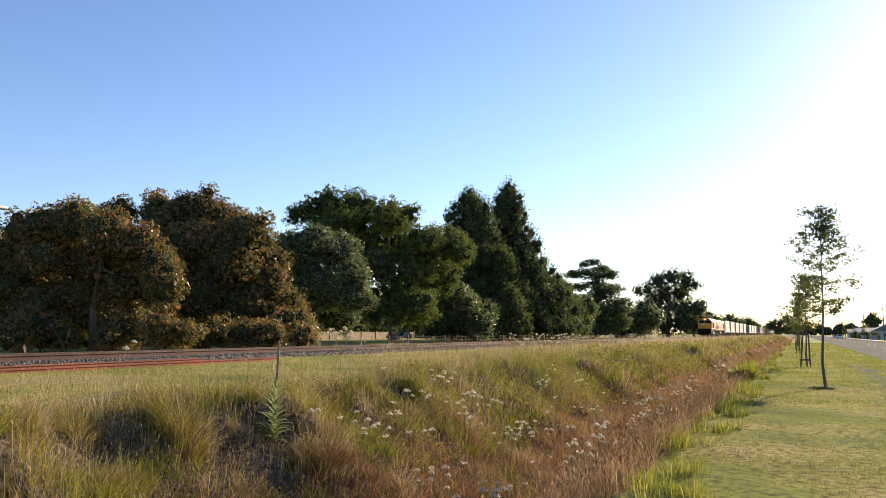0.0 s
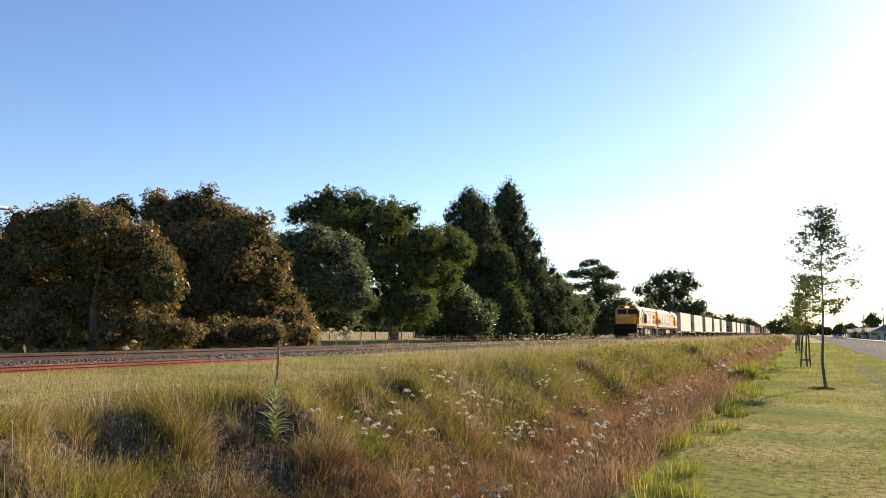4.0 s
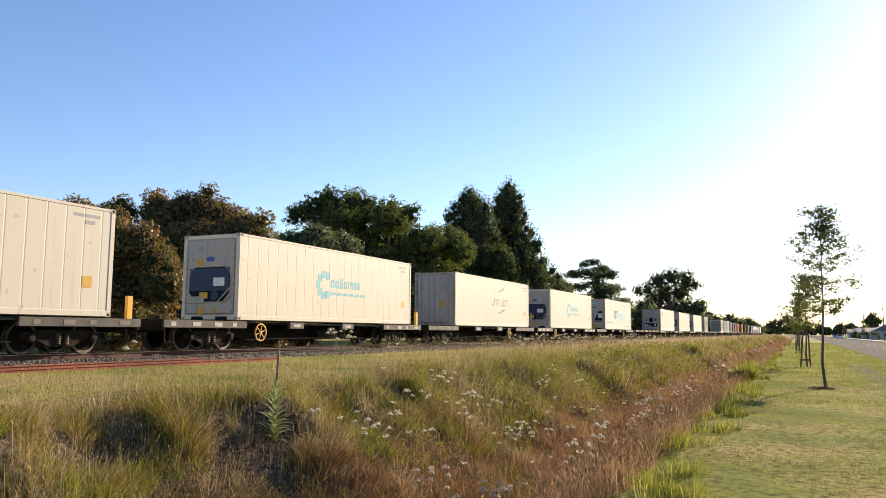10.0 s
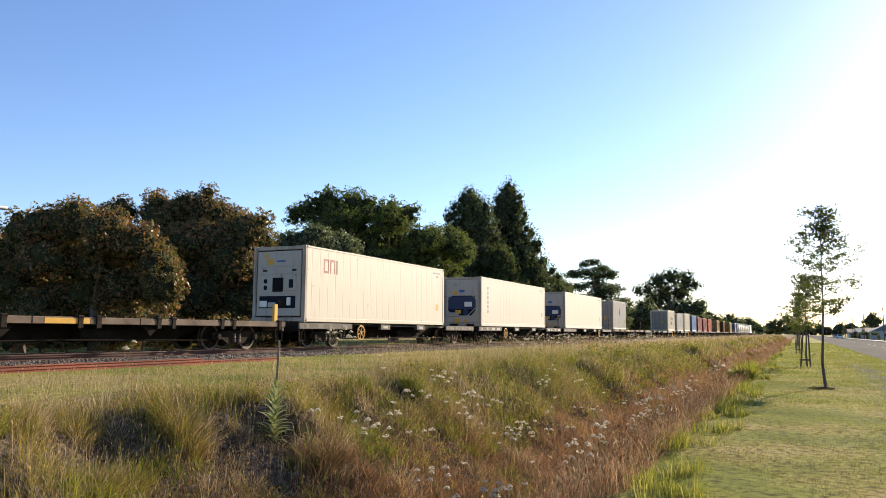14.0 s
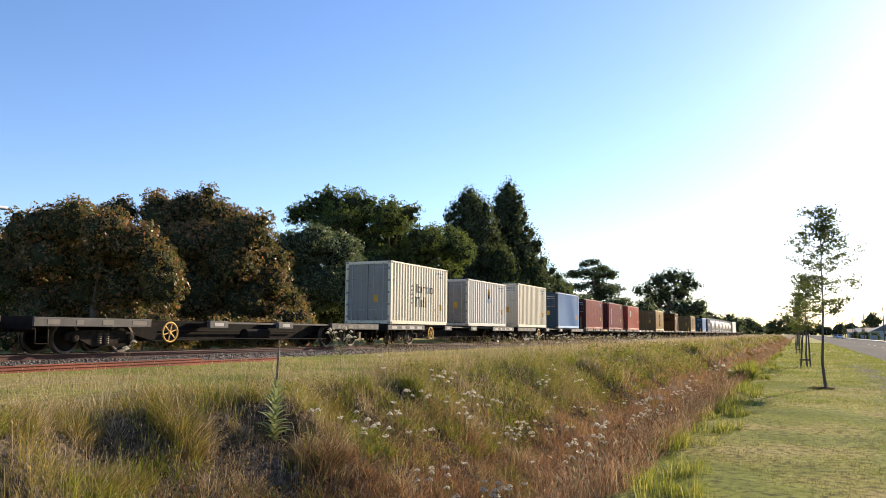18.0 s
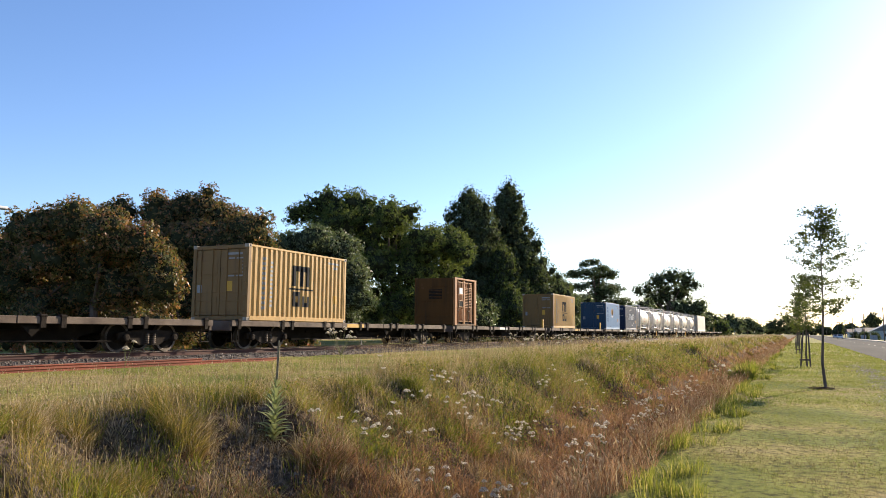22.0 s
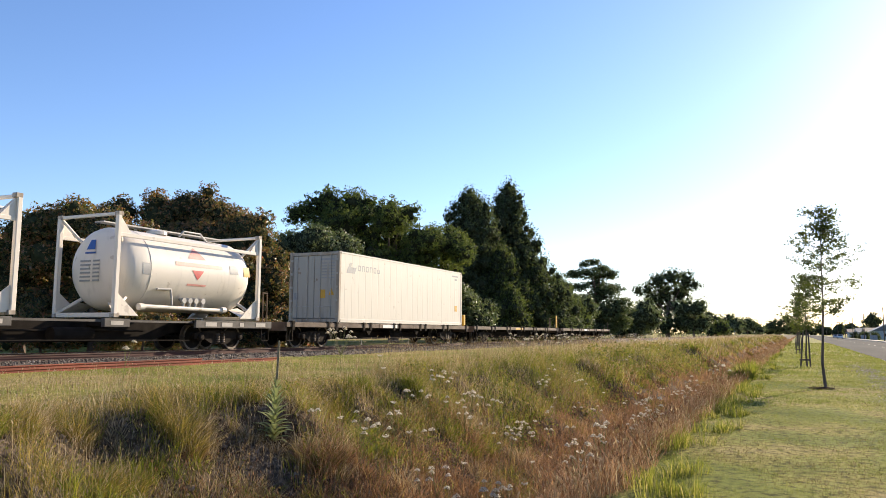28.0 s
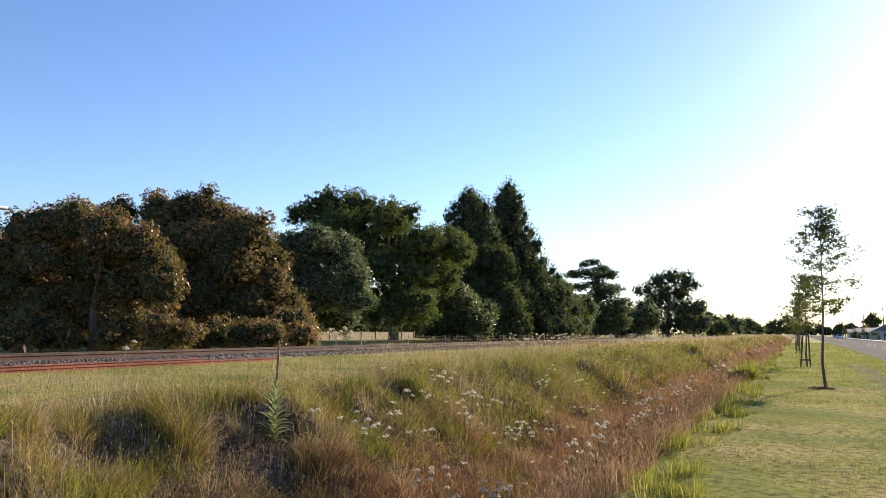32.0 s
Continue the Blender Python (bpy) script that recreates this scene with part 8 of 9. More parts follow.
# ---- crumbled earth on the bank ----
def build_clods():
    rng = np.random.default_rng(31)
    n = 5200
    x, y = rng.uniform(-8.3, -4.6, n), rng.uniform(4.5, 17, n)
    k = rng.random(n) < np.clip(0.35 - 0.7 * wave(x, y, 0.9) + 0.5 * (np.abs(x + 7.0) < 0.9), 0.05, 1)
    x, y = x[k], y[k]
    n = len(x)
    r = rng.uniform(0.012, 0.04, n) * rng.uniform(0.7, 1.5, n)
    base = np.array([(1, 0, 0), (0, 1, 0), (-1, 0, 0), (0, -1, 0), (0, 0, 1), (0, 0, -1)], float)
    V = base[None] * rng.uniform(0.55, 1.25, (n, 6, 1)) * r[:, None, None]
    a = rng.uniform(0, 6.283, n)
    c, s_ = np.cos(a)[:, None], np.sin(a)[:, None]
    V = np.stack([V[..., 0] * c - V[..., 1] * s_, V[..., 0] * s_ + V[..., 1] * c, V[..., 2] * 0.75], -1)
    V += np.stack([x, y, ground_z(x, y) + r * 0.3], -1)[:, None]
    f = np.array([(0, 1, 4), (1, 2, 4), (2, 3, 4), (3, 0, 4), (1, 0, 5), (2, 1, 5), (3, 2, 5), (0, 3, 5)])
    T = (np.arange(n)[:, None, None] * 6 + f[None]).reshape(-1, 3)
    m = leafy("crumbled_earth", [(0.0, (0.05, 0.037, 0.027)), (0.6, (0.12, 0.092, 0.07)), (1.0, (0.24, 0.2, 0.165))], 0.0, 0.95, 0.05)
    tagged(new("earth_clods", fast_mesh("earth_clods", V.reshape(-1, 3), T, None, [m])), "crumbled brown earth and small stones on the bank", "earth", kind="stuff")


build_clods()


# ---- ballast stones near the walk of the eye ----
def build_stones():
    rng = np.random.default_rng(5)
    base = np.array([(1, 0, 0), (-1, 0, 0), (0, 1, 0), (0, -1, 0), (0, 0, 1), (0, 0, -1)], float)
    tri = np.array([(0, 2, 4), (2, 1, 4), (1, 3, 4), (3, 0, 4), (2, 0, 5), (1, 2, 5), (3, 1, 5), (0, 3, 5)])
    V, T = [], []
    n = 15000
    y = 4 + 66 * rng.random(n) ** 1.4
    x = rng.uniform(TRACK_X - 0.5, TRACK_X + 2.75, n)
    dx = x - TRACK_X
    z = np.where(dx < 1.75, 0.69, np.where(dx < 2.15, 0.69 - (dx - 1.75) * 0.35, 0.55 - (dx - 2.15) * 0.417))
    s = rng.uniform(0.018, 0.04, (n, 1, 1)) * (1 + np.clip((y - 20) / 40, 0, 1.2))[:, None, None]
    P = base[None] * s * rng.uniform(0.6, 1.3, (n, 6, 1))
    a = rng.uniform(0, 6.28, n)
    ca, sa = np.cos(a)[:, None], np.sin(a)[:, None]
    R = np.stack([P[..., 0] * ca - P[..., 1] * sa, P[..., 0] * sa + P[..., 1] * ca, P[..., 2]], -1)
    R += np.stack([x, y, z + 0.012], -1)[:, None, :]
    T = (tri[None] + (np.arange(n) * 6)[:, None, None]).reshape(-1, 3)
    m, nn, l, b = node_set("ballast_stone")
    geo = nn.new("ShaderNodeNewGeometry")
    r = ramp_node(nn, [(0.0, (0.04, 0.029, 0.022)), (0.6, (0.098, 0.074, 0.056)), (0.92, (0.18, 0.148, 0.12)), (1.0, (0.31, 0.275, 0.24))])
    l.new(geo.outputs["Random Per Island"], r.inputs[0])
    l.new(r.outputs[0], b.inputs["Base Color"])
    b.inputs["Roughness"].default_value = 0.9
    tagged(new("ballast_stones", fast_mesh("ballast_stones", R.reshape(-1, 3), tri=T, mats=[m])), "loose brown and grey ballast stones", "stones", kind="stuff")


build_stones()


# ---- flowers and single plants ----
stem_green = leafy("stem_green", [(0.0, (0.10, 0.12, 0.03)), (1.0, (0.2, 0.19, 0.07))], 0.2, 0.6, 0.2)
dry_stem = plain("dry_stem", (0.3, 0.22, 0.12), 0.8)


def umbel_plant(seed, h, heads, spread, closed=False):
    """Wild carrot: branching thin stems with flat or cupped white flower heads."""
    rg, rng = random.Random(seed), np.random.default_rng(seed)
    t = thing("wild_carrot", "wild carrot with white flower heads on thin stems", "wildflower", "wild carrots in the ditch")
    s = Shape()
    fork = Vector((rg.uniform(-0.04, 0.04), rg.uniform(-0.04, 0.04), h * 0.5))
    s.tube((0, 0, -0.05), fork, 0.006, 0.005, 5, False)
    for k in range(heads):
        a = 6.28 * k / max(1, heads) + rg.uniform(-0.4, 0.4)
        r = spread * rg.uniform(0.4, 1.0) * (heads > 1)
        top = Vector((fork.x + math.cos(a) * r, fork.y + math.sin(a) * r, h * rg.uniform(0.8, 1.0)))
        s.tube(fork, top, 0.004, 0.003, 5, False)
        R = rg.uniform(0.034, 0.055)
        n = 70
        aa, rr = rng.uniform(0, 6.283, n), np.sqrt(rng.random(n)) * R
        zz = (0.5 if closed else -0.8) * rr * rr / R
        C = np.stack([rr * np.cos(aa) + top.x, rr * np.sin(aa) + top.y, zz + top.z + rng.uniform(0, 0.01, n) + 0.012], -1)
        V, Q = leaf_quads(rng, C, 0.013, 0.0)
        ray = Shape()
        for j in range(8):
            b = 6.283 * j / 8
            ray.tube(top, top + Vector((math.cos(b) * R * 0.85, math.sin(b) * R * 0.85, 0.012)), 0.0016, 0.001, 4, False)
        o = new("flower_head", fast_mesh("flower_head", V, quads=Q, mats=[umbel_white]))
        o.parent = t
        part("umbel_base", ray, stem_green, o)
    part("stem", s, stem_green, t)
    return t


kinds = [umbel_plant(200, 0.85, 3, 0.16), umbel_plant(201, 0.7, 1, 0, True), umbel_plant(202, 0.95, 4, 0.2), umbel_plant(203, 0.75, 2, 0.12), umbel_plant(204, 0.6, 1, 0)]
rg = random.Random(9)
spots = []
for cx, cy, rx, ry, n in ((-6.3, 14.2, 1.4, 1.6, 20), (-5.95, 9.7, 0.5, 0.7, 6), (-5.4, 16.5, 0.8, 2.5, 8), (-3.4, 12.5, 1.4, 3.2, 10), (-3.4, 20.0, 0.9, 3.0, 16), (-2.8, 9.6, 0.6, 0.6, 5), (-4.6, 9.6, 0.9, 0.8, 4), (-4.0, 11.0, 1.2, 1.8, 4), (-6.2, 12.0, 1.0, 2.2, 6), (-5.0, 14.0, 1.3, 2.5, 6), (-5.6, 22.0, 1.5, 4.0, 12), (-4.4, 27, 1.2, 5, 14), (-9.6, 27, 0.6, 3, 10), (-9.9, 33, 0.7, 3.5, 16), (-10.4, 41, 0.8, 4, 16), (-10.8, 55, 0.8, 6, 14), (-8.5, 47, 1.5, 8, 14)):
    for _ in range(n):
        spots.append((rg.gauss(cx, rx * 0.6), rg.gauss(cy, ry * 0.6)))
for k, (x, y) in enumerate(spots):
    q = kinds[k] if k < 5 else kinds[rg.randrange(5)]
    m = pose(x, y, float(ground_z(x, y)) - 0.01, rg.uniform(-7, 7), rg.uniform(-7, 7), rg.uniform(0, 360))
    if k < 5:
        q.matrix_basis = m
    else:
        copy_thing(q, m)
tall = umbel_plant(210, 1.25, 16, 0.34)
tall.name = "tall_umbel_plant"
tagged(tall, "tall pale umbel plant going to seed on the bank crest", "wildflower")
tall.matrix_basis = pose(-9.2, 14.2, float(ground_z(-9.2, 14.2)) - 0.12)
copy_thing(kinds[0], pose(-9.6, 8.6, float(ground_z(-9.6, 8.6)) - 0.05, 0, 8, 70))


def mullein():
    """A tall mullein: rosette of long pale leaves, shrinking up a straight flower stalk."""
    x, y = -7.07, 9.17
    t = thing("mullein_plant", "tall mullein plant with pale leaves and a bare flower spike", "plant", "", (x, y, float(ground_z(x, y)) - 0.02))
    rg = random.Random(4)
    leaf_mat = leafy("mullein_leaf", [(0.0, (0.2, 0.235, 0.1)), (0.7, (0.33, 0.36, 0.18)), (1.0, (0.4, 0.34, 0.18))], 0.35, 0.8, 0.1, 0.0, (1, 1, 0.75))
    n = 84
    for k in range(n):
        f = k / n
        L = 0.27 * (1 - f) ** 0.8 * rg.uniform(0.8, 1.15) + 0.045
        a = k * 2.4 + rg.uniform(-0.3, 0.3)
        z = 0.03 + 0.9 * f
        up = 0.9 + 0.7 * f + rg.uniform(-0.25, 0.25)
        s, c = Shape(), Vector((math.cos(a), math.sin(a), 0))
        sd = Vector((-math.sin(a), math.cos(a), 0))
        pts = []
        for j in range(5):
            u = j / 4
            w = L * 0.13 * math.sin(math.pi * (0.12 + 0.86 * u)) + 0.003
            p = c * L * u + Vector((0, 0, z + L * (up * u - 0.75 * u * u * (1 - f * 0.6))))
            pts += [p - sd * w, p - Vector((0, 0, w * 0.35)), p + sd * w]
        s.add(pts, [(j * 3 + q, j * 3 + q + 1, j * 3 + q + 4, j * 3 + q + 3) for j in range(4) for q in range(2)])
        part("leaf", s, leaf_mat, t, smooth=True)
    part("stalk", Shape().tube((0, 0, 0), (0.015, 0, 0.95), 0.016, 0.013, 8).tube((0.015, 0, 0.95), (0.035, 0, 1.5), 0.018, 0.017, 8).tube((0.035, 0, 1.5), (0.036, 0, 1.53), 0.015, 0.003, 8), surface("mullein_spike", (0.36, 0.3, 0.17), (0.16, 0.12, 0.065), rough=0.9, scale=30, grain=120, bump=1.0), t, "dark knobbly flower spike")
    return t


mullein()


# ---- young street trees on the lawn ----
def young_tree(x, y, h, seed, stakes, clear=2.0):
    rg, rng = random.Random(seed), np.random.default_rng(seed)
    t = thing("young_tree", "slender young street tree" + (" tied between wooden stakes" if stakes else " in a ring of bare soil"), "tree", "young trees on the lawn", (x, y, float(ground_z(x, y)) - 0.02))
    s = Shape()
    pts = [Vector((0.02 * math.sin(k * 1.1 + seed) + 0.022 * k, 0.03 * math.cos(k * 1.7), h * 0.94 * k / 7)) for k in range(8)]
    pts[0] = Vector((0.06, 0, 0))
    for k in range(7):
        s.tube(pts[k], pts[k + 1], 0.038 * (1 - k / 7.5) + 0.004, 0.038 * (1 - (k + 1) / 7.5) + 0.004, 8, False)
    part("trunk", s, bark_grey, t)
    C = []
    n = 30
    for k in range(n):
        f = k / n
        z = clear + (h - clear) * f
        st = pts[min(6, int(7 * z / h / 0.94))].lerp(pts[min(7, int(7 * z / h / 0.94) + 1)], (7 * z / h / 0.94) % 1)
        a = k * 2.4 + rg.uniform(-0.3, 0.3)
        L = (0.95 * (1 - f) ** 0.9 * (0.55 + 0.8 * min(1, f * 4)) + 0.12) * rg.uniform(0.65, 1.2)
        tip = st + Vector((math.cos(a) * L, math.sin(a) * L, L * rg.uniform(0.15, 0.55)))
        midp = st.lerp(tip, 0.5) + Vector((0, 0, 0.07))
        br = Shape()
        br.tube(st, midp, 0.012, 0.008, 5, False).tube(midp, tip, 0.008, 0.003, 5, False)
        for _ in range(8):
            u = rg.uniform(0.25, 1.0)
            p = st.lerp(tip, u)
            q = p + Vector((rg.uniform(-1, 1), rg.uniform(-1, 1), rg.uniform(-0.35, 0.4))) * 0.26
            br.tube(p, q, 0.004, 0.002, 4, False)
            for _ in range(rg.randrange(14, 32)):
                C.append(np.array(p.lerp(q, rg.uniform(0.3, 1.1))) + rng.normal(size=3) * 0.06)
        part("branch", br, bark_grey, t)
    V, Q = leaf_quads(rng, np.array(C), 0.042, 0.3)
    o = new("crown", fast_mesh("crown", V, quads=Q, mats=[young_green]))
    o.parent = t
    if stakes:
        for dx, lean in ((-0.24, 0.18), (0.2, -0.05)):
            part("stake", Shape().tube((dx, -0.1, -0.3), (dx + lean, -0.1, 1.6), 0.035, 0.033, 8), sleeper_wood, t, "dark wooden stake")
        part("tie", Shape().slab((-0.25, -0.13, 0.32), (0.22, -0.09, 0.40), 0.008), sleeper_wood, t)
    else:
        ring = Shape()
        pr = random.Random(3)
        c = [(math.cos(6.283 * k / 24) * 0.36 * pr.uniform(0.6, 1.3), math.sin(6.283 * k / 24) * 0.6 * pr.uniform(0.6, 1.3), 0.012) for k in range(24)]
        ring.add([(0, 0, 0.03), *c], [(0, 1 + k, 1 + (k + 1) % 24) for k in range(24)])
        part("soil_ring", ring, surface("bark_mulch", (0.06, 0.045, 0.03), (0.03, 0.023, 0.016), rough=1.0, gloss=0.0, scale=8, grain=60, bump=1.0), t, "dark bare soil round the trunk")
    return t


young_tree(0.55, 23.8, 5.35, 61, False)
young_tree(0.22, 38.3, 4.4, 62, True, 1.7)
young_tree(-0.05, 62, 4.6, 63, True, 1.7)
young_tree(-0.2, 86.5, 4.6, 64, True, 1.7)
young_tree(-0.3, 112, 4.8, 65, True, 1.7)

# worn gravelly strip along the lawn's outer edge
def build_pebbles():
    rng = np.random.default_rng(12)
    n = 6000
    y = 13 + 30 * rng.random(n) ** 1.3
    x = 2.15 + 0.012 * (y - 14) + rng.normal(0, 0.24, n) + 0.15 * np.sin(y * 0.9)
    r = rng.uniform(0.008, 0.022, n) * (1 + np.clip((y - 18) / 20, 0, 1))
    base = np.array([(1, 0, 0), (0, 1, 0), (-1, 0, 0), (0, -1, 0), (0, 0, 0.5)], float)
    V = base[None] * rng.uniform(0.6, 1.3, (n, 5, 1)) * r[:, None, None] + np.stack([x, y, ground_z(x, y) + 0.004], -1)[:, None]
    f = np.array([(0, 1, 4), (1, 2, 4), (2, 3, 4), (3, 0, 4)])
    T = (np.arange(n)[:, None, None] * 5 + f[None]).reshape(-1, 3)
    m = leafy("pale_gravel", [(0.0, (0.16, 0.13, 0.09)), (0.6, (0.27, 0.23, 0.17)), (1.0, (0.42, 0.38, 0.32))], 0.0, 0.95, 0.05)
    tagged(new("gravel_strip", fast_mesh("gravel_strip", V.reshape(-1, 3), T, None, [m])), "worn pale gravel in the grass by the street", "gravel", kind="stuff")


build_pebbles()


# ---- beyond the street ----
wall_cream, wall_blue = plain("weatherboard_grey", (0.5, 0.5, 0.48), 0.7), plain("pale_blue_wall", (0.42, 0.47, 0.5), 0.7)
roof_grey, roof_brown = surface("roof_blue_grey", (0.16, 0.18, 0.2), rough=0.6, scale=2, grain=30), surface("roof_brown", (0.14, 0.09, 0.07), rough=0.7, scale=2, grain=30)
win_dark = glass("house_window", (0.03, 0.035, 0.04), 0.05)
frame_white = plain("window_frame_white", (0.75, 0.74, 0.71), 0.5)


def house(label, x, y, w, d, h, rise, wall, roof, gable_to="x", group="houses along the street"):
    """A single-storey house: walls, gabled roof with eaves, windows with frames, a door, a chimney."""
    t = thing("house", label, "house", group, (x, y, float(ground_z(x, y)) - 0.05))
    part("wall", Shape().slab((0, 0, 0), (w, d, h), 0.02), wall, t)
    e = 0.45
    if gable_to == "x":
        s = Shape().prism([(-e, h - 0.05), (d + e, h - 0.05), (d / 2, h + rise)], -e, w + e)
    else:
        s = along([(-e, h - 0.05), (w + e, h - 0.05), (w / 2, h + rise)], -e, d + e)
    part("roof", s, roof, t)
    part("gutter", Shape().slab((-e - 0.08, -e, h - 0.12), (-e + 0.05, d + e, h - 0.02), 0.02), frame_white, t)
    part("chimney", Shape().slab((w * 0.6, d * 0.4, h + rise * 0.4), (w * 0.6 + 0.7, d * 0.4 + 0.7, h + rise + 0.6), 0.03), rust, t)
    for yy in (d * 0.12, d * 0.42, d * 0.74):
        wd = part("window", Shape().slab((-0.06, yy, 0.9), (0.04, yy + 1.5, 2.1), 0.02), frame_white, t)
        part("pane", Shape().slab((-0.075, yy + 0.08, 0.98), (-0.05, yy + 0.72, 2.02)), win_dark, wd)
        part("pane", Shape().slab((-0.075, yy + 0.78, 0.98), (-0.05, yy + 1.42, 2.02)), win_dark, wd)
    for xx in (w * 0.25, w * 0.65):
        wd = part("window", Shape().slab((xx, -0.06, 0.9), (xx + 1.5, 0.04, 2.1), 0.02), frame_white, t)
        part("pane", Shape().slab((xx + 0.08, -0.075, 0.98), (xx + 1.42, -0.05, 2.02)), win_dark, wd)
    part("door", Shape().slab((-0.05, d * 0.62, 0.05), (0.03, d * 0.62 + 0.95, 2.1), 0.02), roof_brown, t)
    return t


house("pale blue-grey house with a steep blue-grey gable roof", 22, 283, 11, 12, 2.9, 3.0, wall_blue, roof_grey, "y")
house("low pale house with a dark roof", 23, 330, 10, 14, 2.7, 1.6, wall_cream, roof_brown)
house("low pale house with a blue-grey roof", 23, 375, 10, 13, 2.7, 1.8, wall_cream, roof_grey)
house("low pale house with a dark roof", 22.5, 430, 10, 14, 2.7, 1.7, wall_blue, roof_brown)
for x, y, z, r in ((20.6, 262, 1.0, 1.1), (20.4, 296, 1.2, 1.3), (20.8, 318, 1.0, 1.2), (20.5, 352, 1.1, 1.3)):
    tree("clipped dark garden shrub before the houses", [(x, y, z, r), (x + 0.4, y + 1.6, z * 0.8, r * 0.8)], deep_green, 0.3, seed=int(y), tuft=0.6, trunk_r=0.08, category="shrub", group="garden shrubs", deep=False)
garden_wall = thing("garden_wall", "low cream garden wall behind the back street", "wall", "", (-56.2, 60, 0.1))
wall_m = surface("cream_wall", (0.34, 0.28, 0.19), (0.22, 0.17, 0.11), rough=0.9, scale=1.2, grain=30)
for k in range(12):
    part("panel", Shape().slab((-0.1, k * 4.0, 0), (0.1, k * 4.0 + 3.75, 1.25), 0.02), wall_m, garden_wall)
    part("pier", Shape().slab((-0.17, k * 4.0 + 3.75, 0), (0.17, k * 4.0 + 4.0, 1.4), 0.02), wall_m, garden_wall)
fence_m = plain("fence_board", (0.24, 0.27, 0.3), 0.8)
for k in range(4):
    o = thing("garden_fence", "grey board fence before the houses", "fence", "garden fences", (19.2, 236 + k * 12 + 14 * (k > 1), -0.05))
    for j in range(10):
        part("board", Shape().slab((0, j * 1.15, 0), (0.03, j * 1.15 + 1.1, 1.35), 0.01), fence_m, o)
    part("rail", Shape().slab((0.03, 0, 0.9), (0.08, 11.5, 1.0)), fence_m, o)


def utility_pole(x, y, h, lamp=False):
    t = thing("utility_pole", "weathered wooden utility pole with crossarm", "utility pole", "poles along the street", (x, y, -0.2))
    part("pole", Shape().tube((0, 0, 0), (0, 0, h), 0.15, 0.10, 10), bark_grey, t)
    part("crossarm", Shape().slab((-1.1, -0.06, h - 0.55), (1.1, 0.06, h - 0.42), 0.01), bark_grey, t)
    for k in (-1.0, -0.4, 0.4, 1.0):
        part("insulator", Shape().lathe([(0, 0.04), (0.06, 0.05), (0.1, 0.03), (0.13, 0.001)], 8, (k, 0, h - 0.42), "z"), frame_white, t)
    return t


pole_y = (150, 206, 266, 320, 372, 440, 520, 620, 740)
for y in pole_y:
    utility_pole(18.2, y, 8.2)
wires = thing("overhead_wires", "thin overhead wires between the street poles", "wires", "")
wire_m = plain("wire", (0.05, 0.05, 0.05), 0.6)
for k in (-1.0, -0.4, 0.4, 1.0):
    pts = []
    for a, b in zip(pole_y, pole_y[1:]):
        for j in range(5):
            u = j / 5
            pts.append((18.2 + k, a + (b - a) * u, 7.75 - 2.2 * u * (1 - u)))
    part("wire", Shape().path(pts, 0.012, 4), wire_m, wires)


# ---- cars ----
tyre_m, rim_m = plain("tyre_rubber", (0.03, 0.03, 0.03), 0.8), plain("wheel_alloy", (0.45, 0.45, 0.46), 0.35, 0.7)


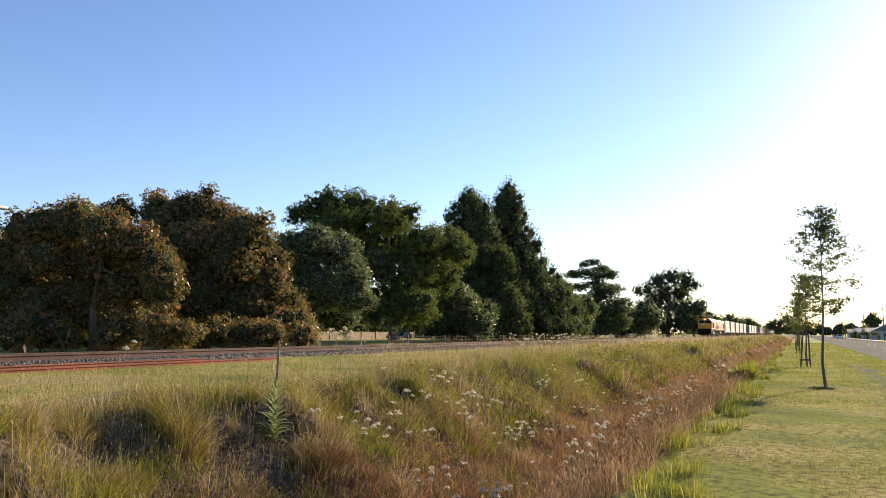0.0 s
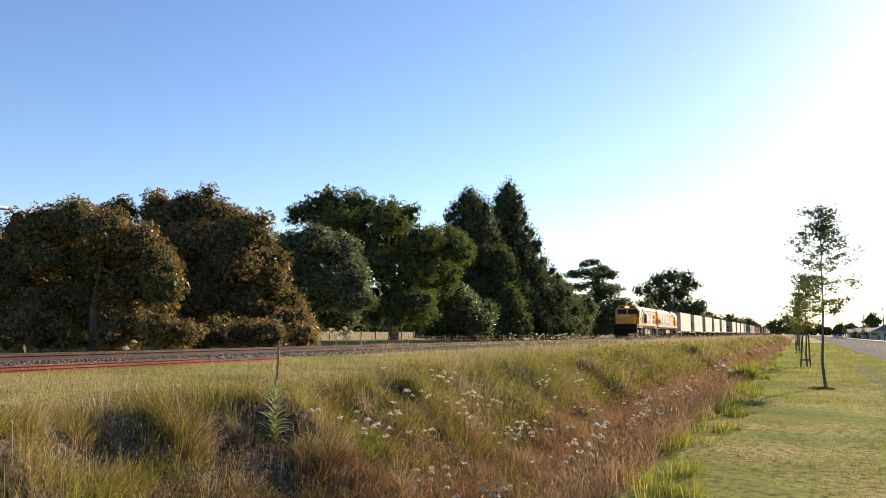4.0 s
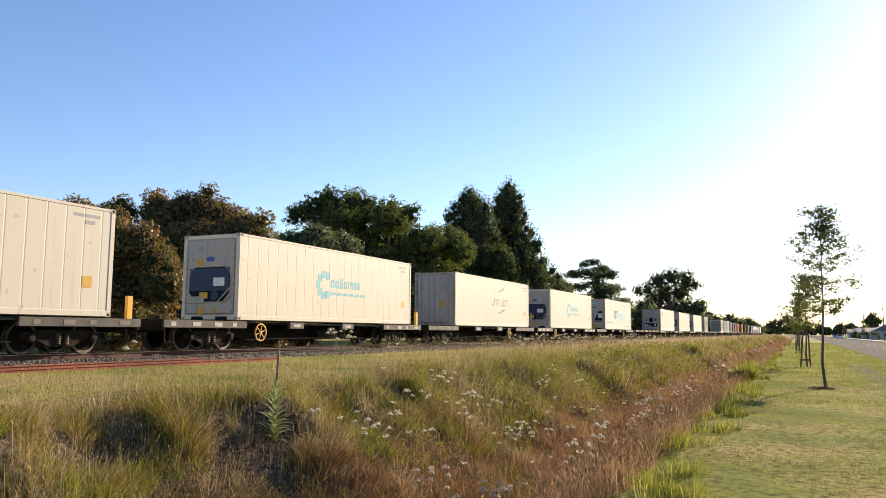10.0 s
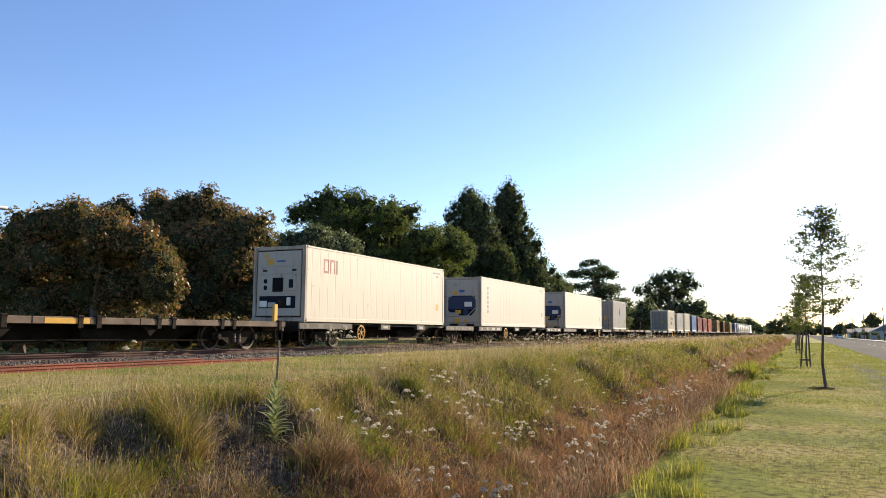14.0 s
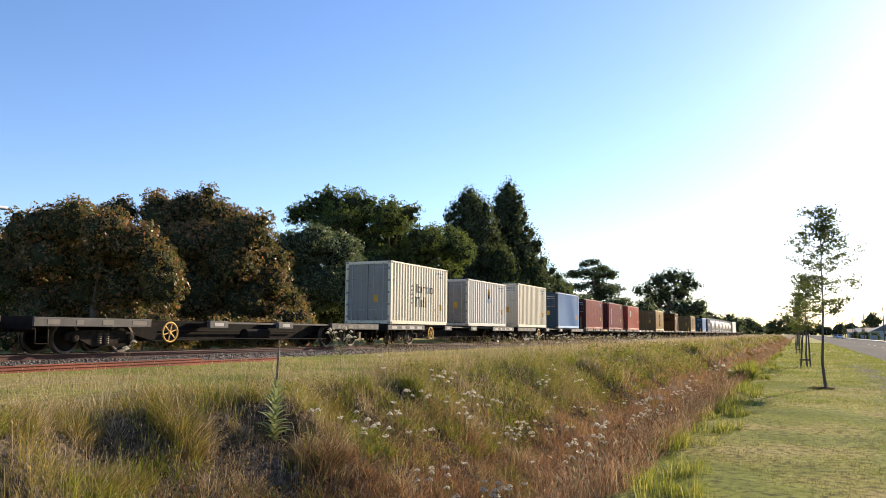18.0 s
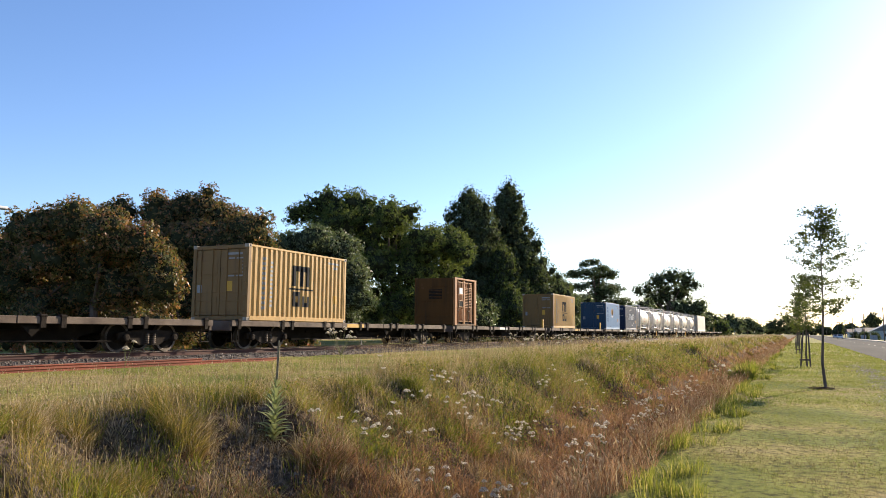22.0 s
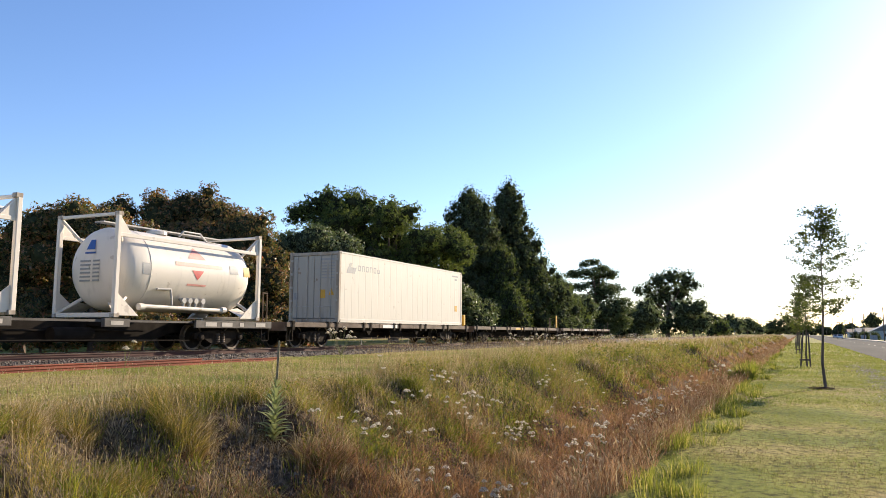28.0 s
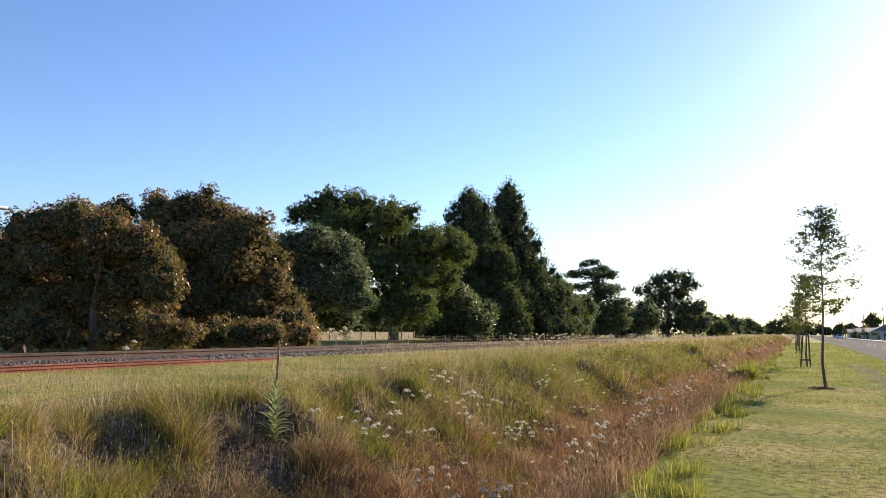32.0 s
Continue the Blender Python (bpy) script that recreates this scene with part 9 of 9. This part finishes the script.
def car(label, paint_m, at, turn, wagon_back=False, group="parked cars"):
    """A five-door car, local y forwards."""
    t = thing("car", label, "car", group)
    t.matrix_basis = pose(at[0], at[1], at[2], 0, 0, turn)
    w = 0.86
    prof = [(-2.1, 0.35), (-2.15, 0.75), (-2.0, 0.95), (1.0, 0.98), (1.9, 0.82), (2.15, 0.6), (2.15, 0.32)]
    body = part("body", Shape().prism(prof, -w, w), paint_m, t, "painted body")
    rb = -2.0 if wagon_back else -1.7
    cabin = [(rb, 0.94), (rb + 0.35, 1.46), (0.1, 1.5), (0.95, 0.96)]
    part("roof", Shape().prism([(rb + 0.32, 1.44), (rb + 0.5, 1.5), (0.0, 1.53), (0.14, 1.46)], -w + 0.14, w - 0.14), paint_m, body)
    n = len(cabin)
    v = [(-w + 0.03 if z < 1 else -w + 0.15, y, z) for y, z in cabin] + [(w - 0.03 if z < 1 else w - 0.15, y, z) for y, z in cabin]
    part("windows", Shape().add(v, [tuple(range(n)), tuple(range(n, 2 * n))] + [(i, (i + 1) % n, n + (i + 1) % n, n + i) for i in range(n)]), win_dark, t, "dark windows")
    for x in (-w + 0.08, w - 0.08):
        part("pillar", Shape().tube((x, -0.45, 0.95), (x * 0.86, -0.45, 1.48), 0.035, n=6), paint_m, t)
        part("pillar", Shape().tube((x, 0.93, 0.96), (x * 0.86, 0.12, 1.49), 0.03, n=6), paint_m, t)
        part("mirror", Shape().slab((x * 1.12 - 0.08, 0.6, 0.96), (x * 1.12 + 0.08, 0.75, 1.1), 0.02), paint_m, t)
        part("headlight", Shape().slab((x * 0.75 - 0.16, 2.08, 0.62), (x * 0.75 + 0.16, 2.165, 0.76), 0.02), frame_white, t)
        part("tail_light", Shape().slab((x * 0.9 - 0.1, -2.16, 0.7), (x * 0.9 + 0.1, -2.06, 0.92), 0.02), mark_red, t)
    part("bumper", Shape().slab((-w + 0.02, 2.1, 0.28), (w - 0.02, 2.22, 0.55), 0.05), paint_m, t)
    part("bumper", Shape().slab((-w + 0.02, -2.24, 0.28), (w - 0.02, -2.08, 0.58), 0.05), paint_m, t)
    for x in (-w + 0.05, w - 0.05):
        for y in (-1.3, 1.35):
            q = part("wheel", Shape().lathe([(-0.1, 0.2), (-0.1, 0.3), (-0.06, 0.32), (0.06, 0.32), (0.1, 0.3), (0.1, 0.2)], 20, (x, y, 0.32)), tyre_m, t)
            part("rim", Shape().lathe([(-0.085, 0.001), (-0.085, 0.2), (0.085, 0.2), (0.085, 0.001)], 14, (x, y, 0.32)), rim_m, q)
    return t


white_car, silver, dark_blue = (plain(n, c, 0.25, 0.0, bump=0.0) for n, c in (("car_white", (0.75, 0.74, 0.72)), ("car_silver", (0.45, 0.46, 0.47)), ("car_dark_blue", (0.05, 0.08, 0.15))))
car("white parked car facing along the street", white_car, (13.0, 300, -0.05), 180)
car("silver parked car at the kerb", silver, (13.2, 340, -0.05), 180)
car("white car parked behind the line", white_car, (-37, 183, 0.2), 150, True)
street_back = tagged(part("back_road", Shape().slab((-54, -300, 0.0), (-47.5, 900, 0.215)), asphalt), "asphalt street behind the railway trees", "road", kind="structure")
MOVING_CARS = [(car("dark blue hatchback driving behind the trees", dark_blue, (-50, 79, 0.22), 180, False, "passing cars"), 91.8), (car("silver station wagon driving behind the trees", silver, (-50, 78, 0.22), 180, True, "passing cars"), 474.8)]

# ---- fence, hedge and lamp behind the railway ----
post_m = plain("fence_post", (0.34, 0.3, 0.26), 0.9)
wf = thing("wire_fence", "sagging wire fence on thin pale posts behind the track", "fence")
ys = [35 + 5.4 * k for k in range(30)]
for k, y in enumerate(ys):
    part("post", Shape().tube((-21.4, y, 0.2), (-21.4 + 0.03 * math.sin(k * 2.2), y, 1.25), 0.028, 0.025, 6), post_m, wf)
for z in (0.75, 0.98, 1.2):
    pts = []
    for a, b in zip(ys, ys[1:]):
        pts += [(-21.4, a, z), (-21.4, (a + b) / 2, z - 0.05)]
    part("wire", Shape().path(pts, 0.006, 4), wire_m, wf)


def hedge_lobes(y0, y1, x, h, step=1.9):
    r, q, y = random.Random(int(y0)), [], y0
    while y < y1:
        q.append((x + r.uniform(-0.5, 0.5), y, h * 0.42 + r.uniform(-0.2, 0.3), h * 0.42 * r.uniform(0.85, 1.2)))
        q.append((x + r.uniform(-0.4, 0.4), y + step * 0.5, h * 0.8 + r.uniform(-0.4, 0.4), h * 0.3 * r.uniform(0.8, 1.2)))
        y += step
    return q


for hx, y0, y1, h in ((-44, 12, 58, 4.0), (-44, 98, 132, 4.5), (-61, 30, 150, 5.0)):
    t = thing("hedge", "dense dark hedge behind the trees", "hedge", "hedges", (hx, y0, 0))
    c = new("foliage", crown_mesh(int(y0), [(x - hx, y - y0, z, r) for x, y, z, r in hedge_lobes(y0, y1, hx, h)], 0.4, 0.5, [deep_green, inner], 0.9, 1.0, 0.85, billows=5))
    c.parent = t
t = thing("tree_belt", "distant dark belt of trees along the horizon", "trees")
tagged(t, kind="stuff")
rgb = random.Random(31)
lob = []
for k in range(60):
    lob.append((-150 + k * 9 + rgb.uniform(-3, 3), 1250 + rgb.uniform(-40, 40), 5 + rgb.uniform(-1, 4), 8 * rgb.uniform(0.7, 1.2)))
c = new("foliage", crown_mesh(91, lob, 1.6, 0.5, [deep_green, inner], 3.0, 1.0, 0.9, billows=5))
c.parent = t
t = thing("tree_belt", "distant dark trees beyond the back street", "trees")
tagged(t, kind="stuff")
lob = []
for k in range(46):
    lob.append((-95 + rgb.uniform(-6, 6), 10 + k * 11 + rgb.uniform(-3, 3), 4 + rgb.uniform(-1, 3), 6 * rgb.uniform(0.7, 1.3)))
c = new("foliage", crown_mesh(92, lob, 0.9, 0.5, [deep_green, inner], 2.2, 1.0, 0.9, billows=5))
c.parent = t


def street_lamp(x, y, z):
    t = thing("street_lamp", "street lamp with a curved arm and pale head", "street lamp", "", (x, y - 2.0, float(ground_z(x, y)) - 0.1))
    h = z + 0.1 - t.location.z
    part("pole", Shape().tube((0, -0.4, 0), (0, -0.4, h - 0.5), 0.09, 0.05, 10), seal_grey, t)
    part("arm", Shape().path([(0, -0.4, h - 0.5), (0, -0.1, h - 0.2), (0, 0.7, h + 0.0), (0, 1.75, h + 0.1)], 0.035, 8), seal_grey, t)
    part("head", Shape().slab((-0.14, 1.6, h + 0.0), (0.14, 2.25, h + 0.17), 0.06), frame_white, t, "pale lamp head")
    return t


street_lamp(-34, 22.9, 7.0)
tagged(part("blue_sign", Shape().slab((-25.4, 336.9, 2.3), (-23.6, 337.0, 3.6), 0.02).slab((-24.5, 336.95, 0), (-24.3, 337.05, 2.3)), plain("sign_blue", (0.1, 0.28, 0.5), 0.6)), "blue signboard on a post beside the line", "sign")


# ---- the train ----
def train_shift(t):
    """How far the train has come at t seconds, from its place at 16 s."""
    q = (t - 16) / 16
    return 16 * (19.9537 * q - 0.1075 * q * q - 0.1479 * q ** 3)




def motions():
    for ob, y in TRAIN:
        walk(ob, [(t, pose(TRACK_X, y - train_shift(t), RAIL_Z)) for t in range(0, 33, 2)])
    for ob, y in MOVING_CARS:
        walk(ob, [(t, pose(-50, y - 12.8 * t, 0.22, 0, 0, 180)) for t in range(0, 33, 4)])


motions()
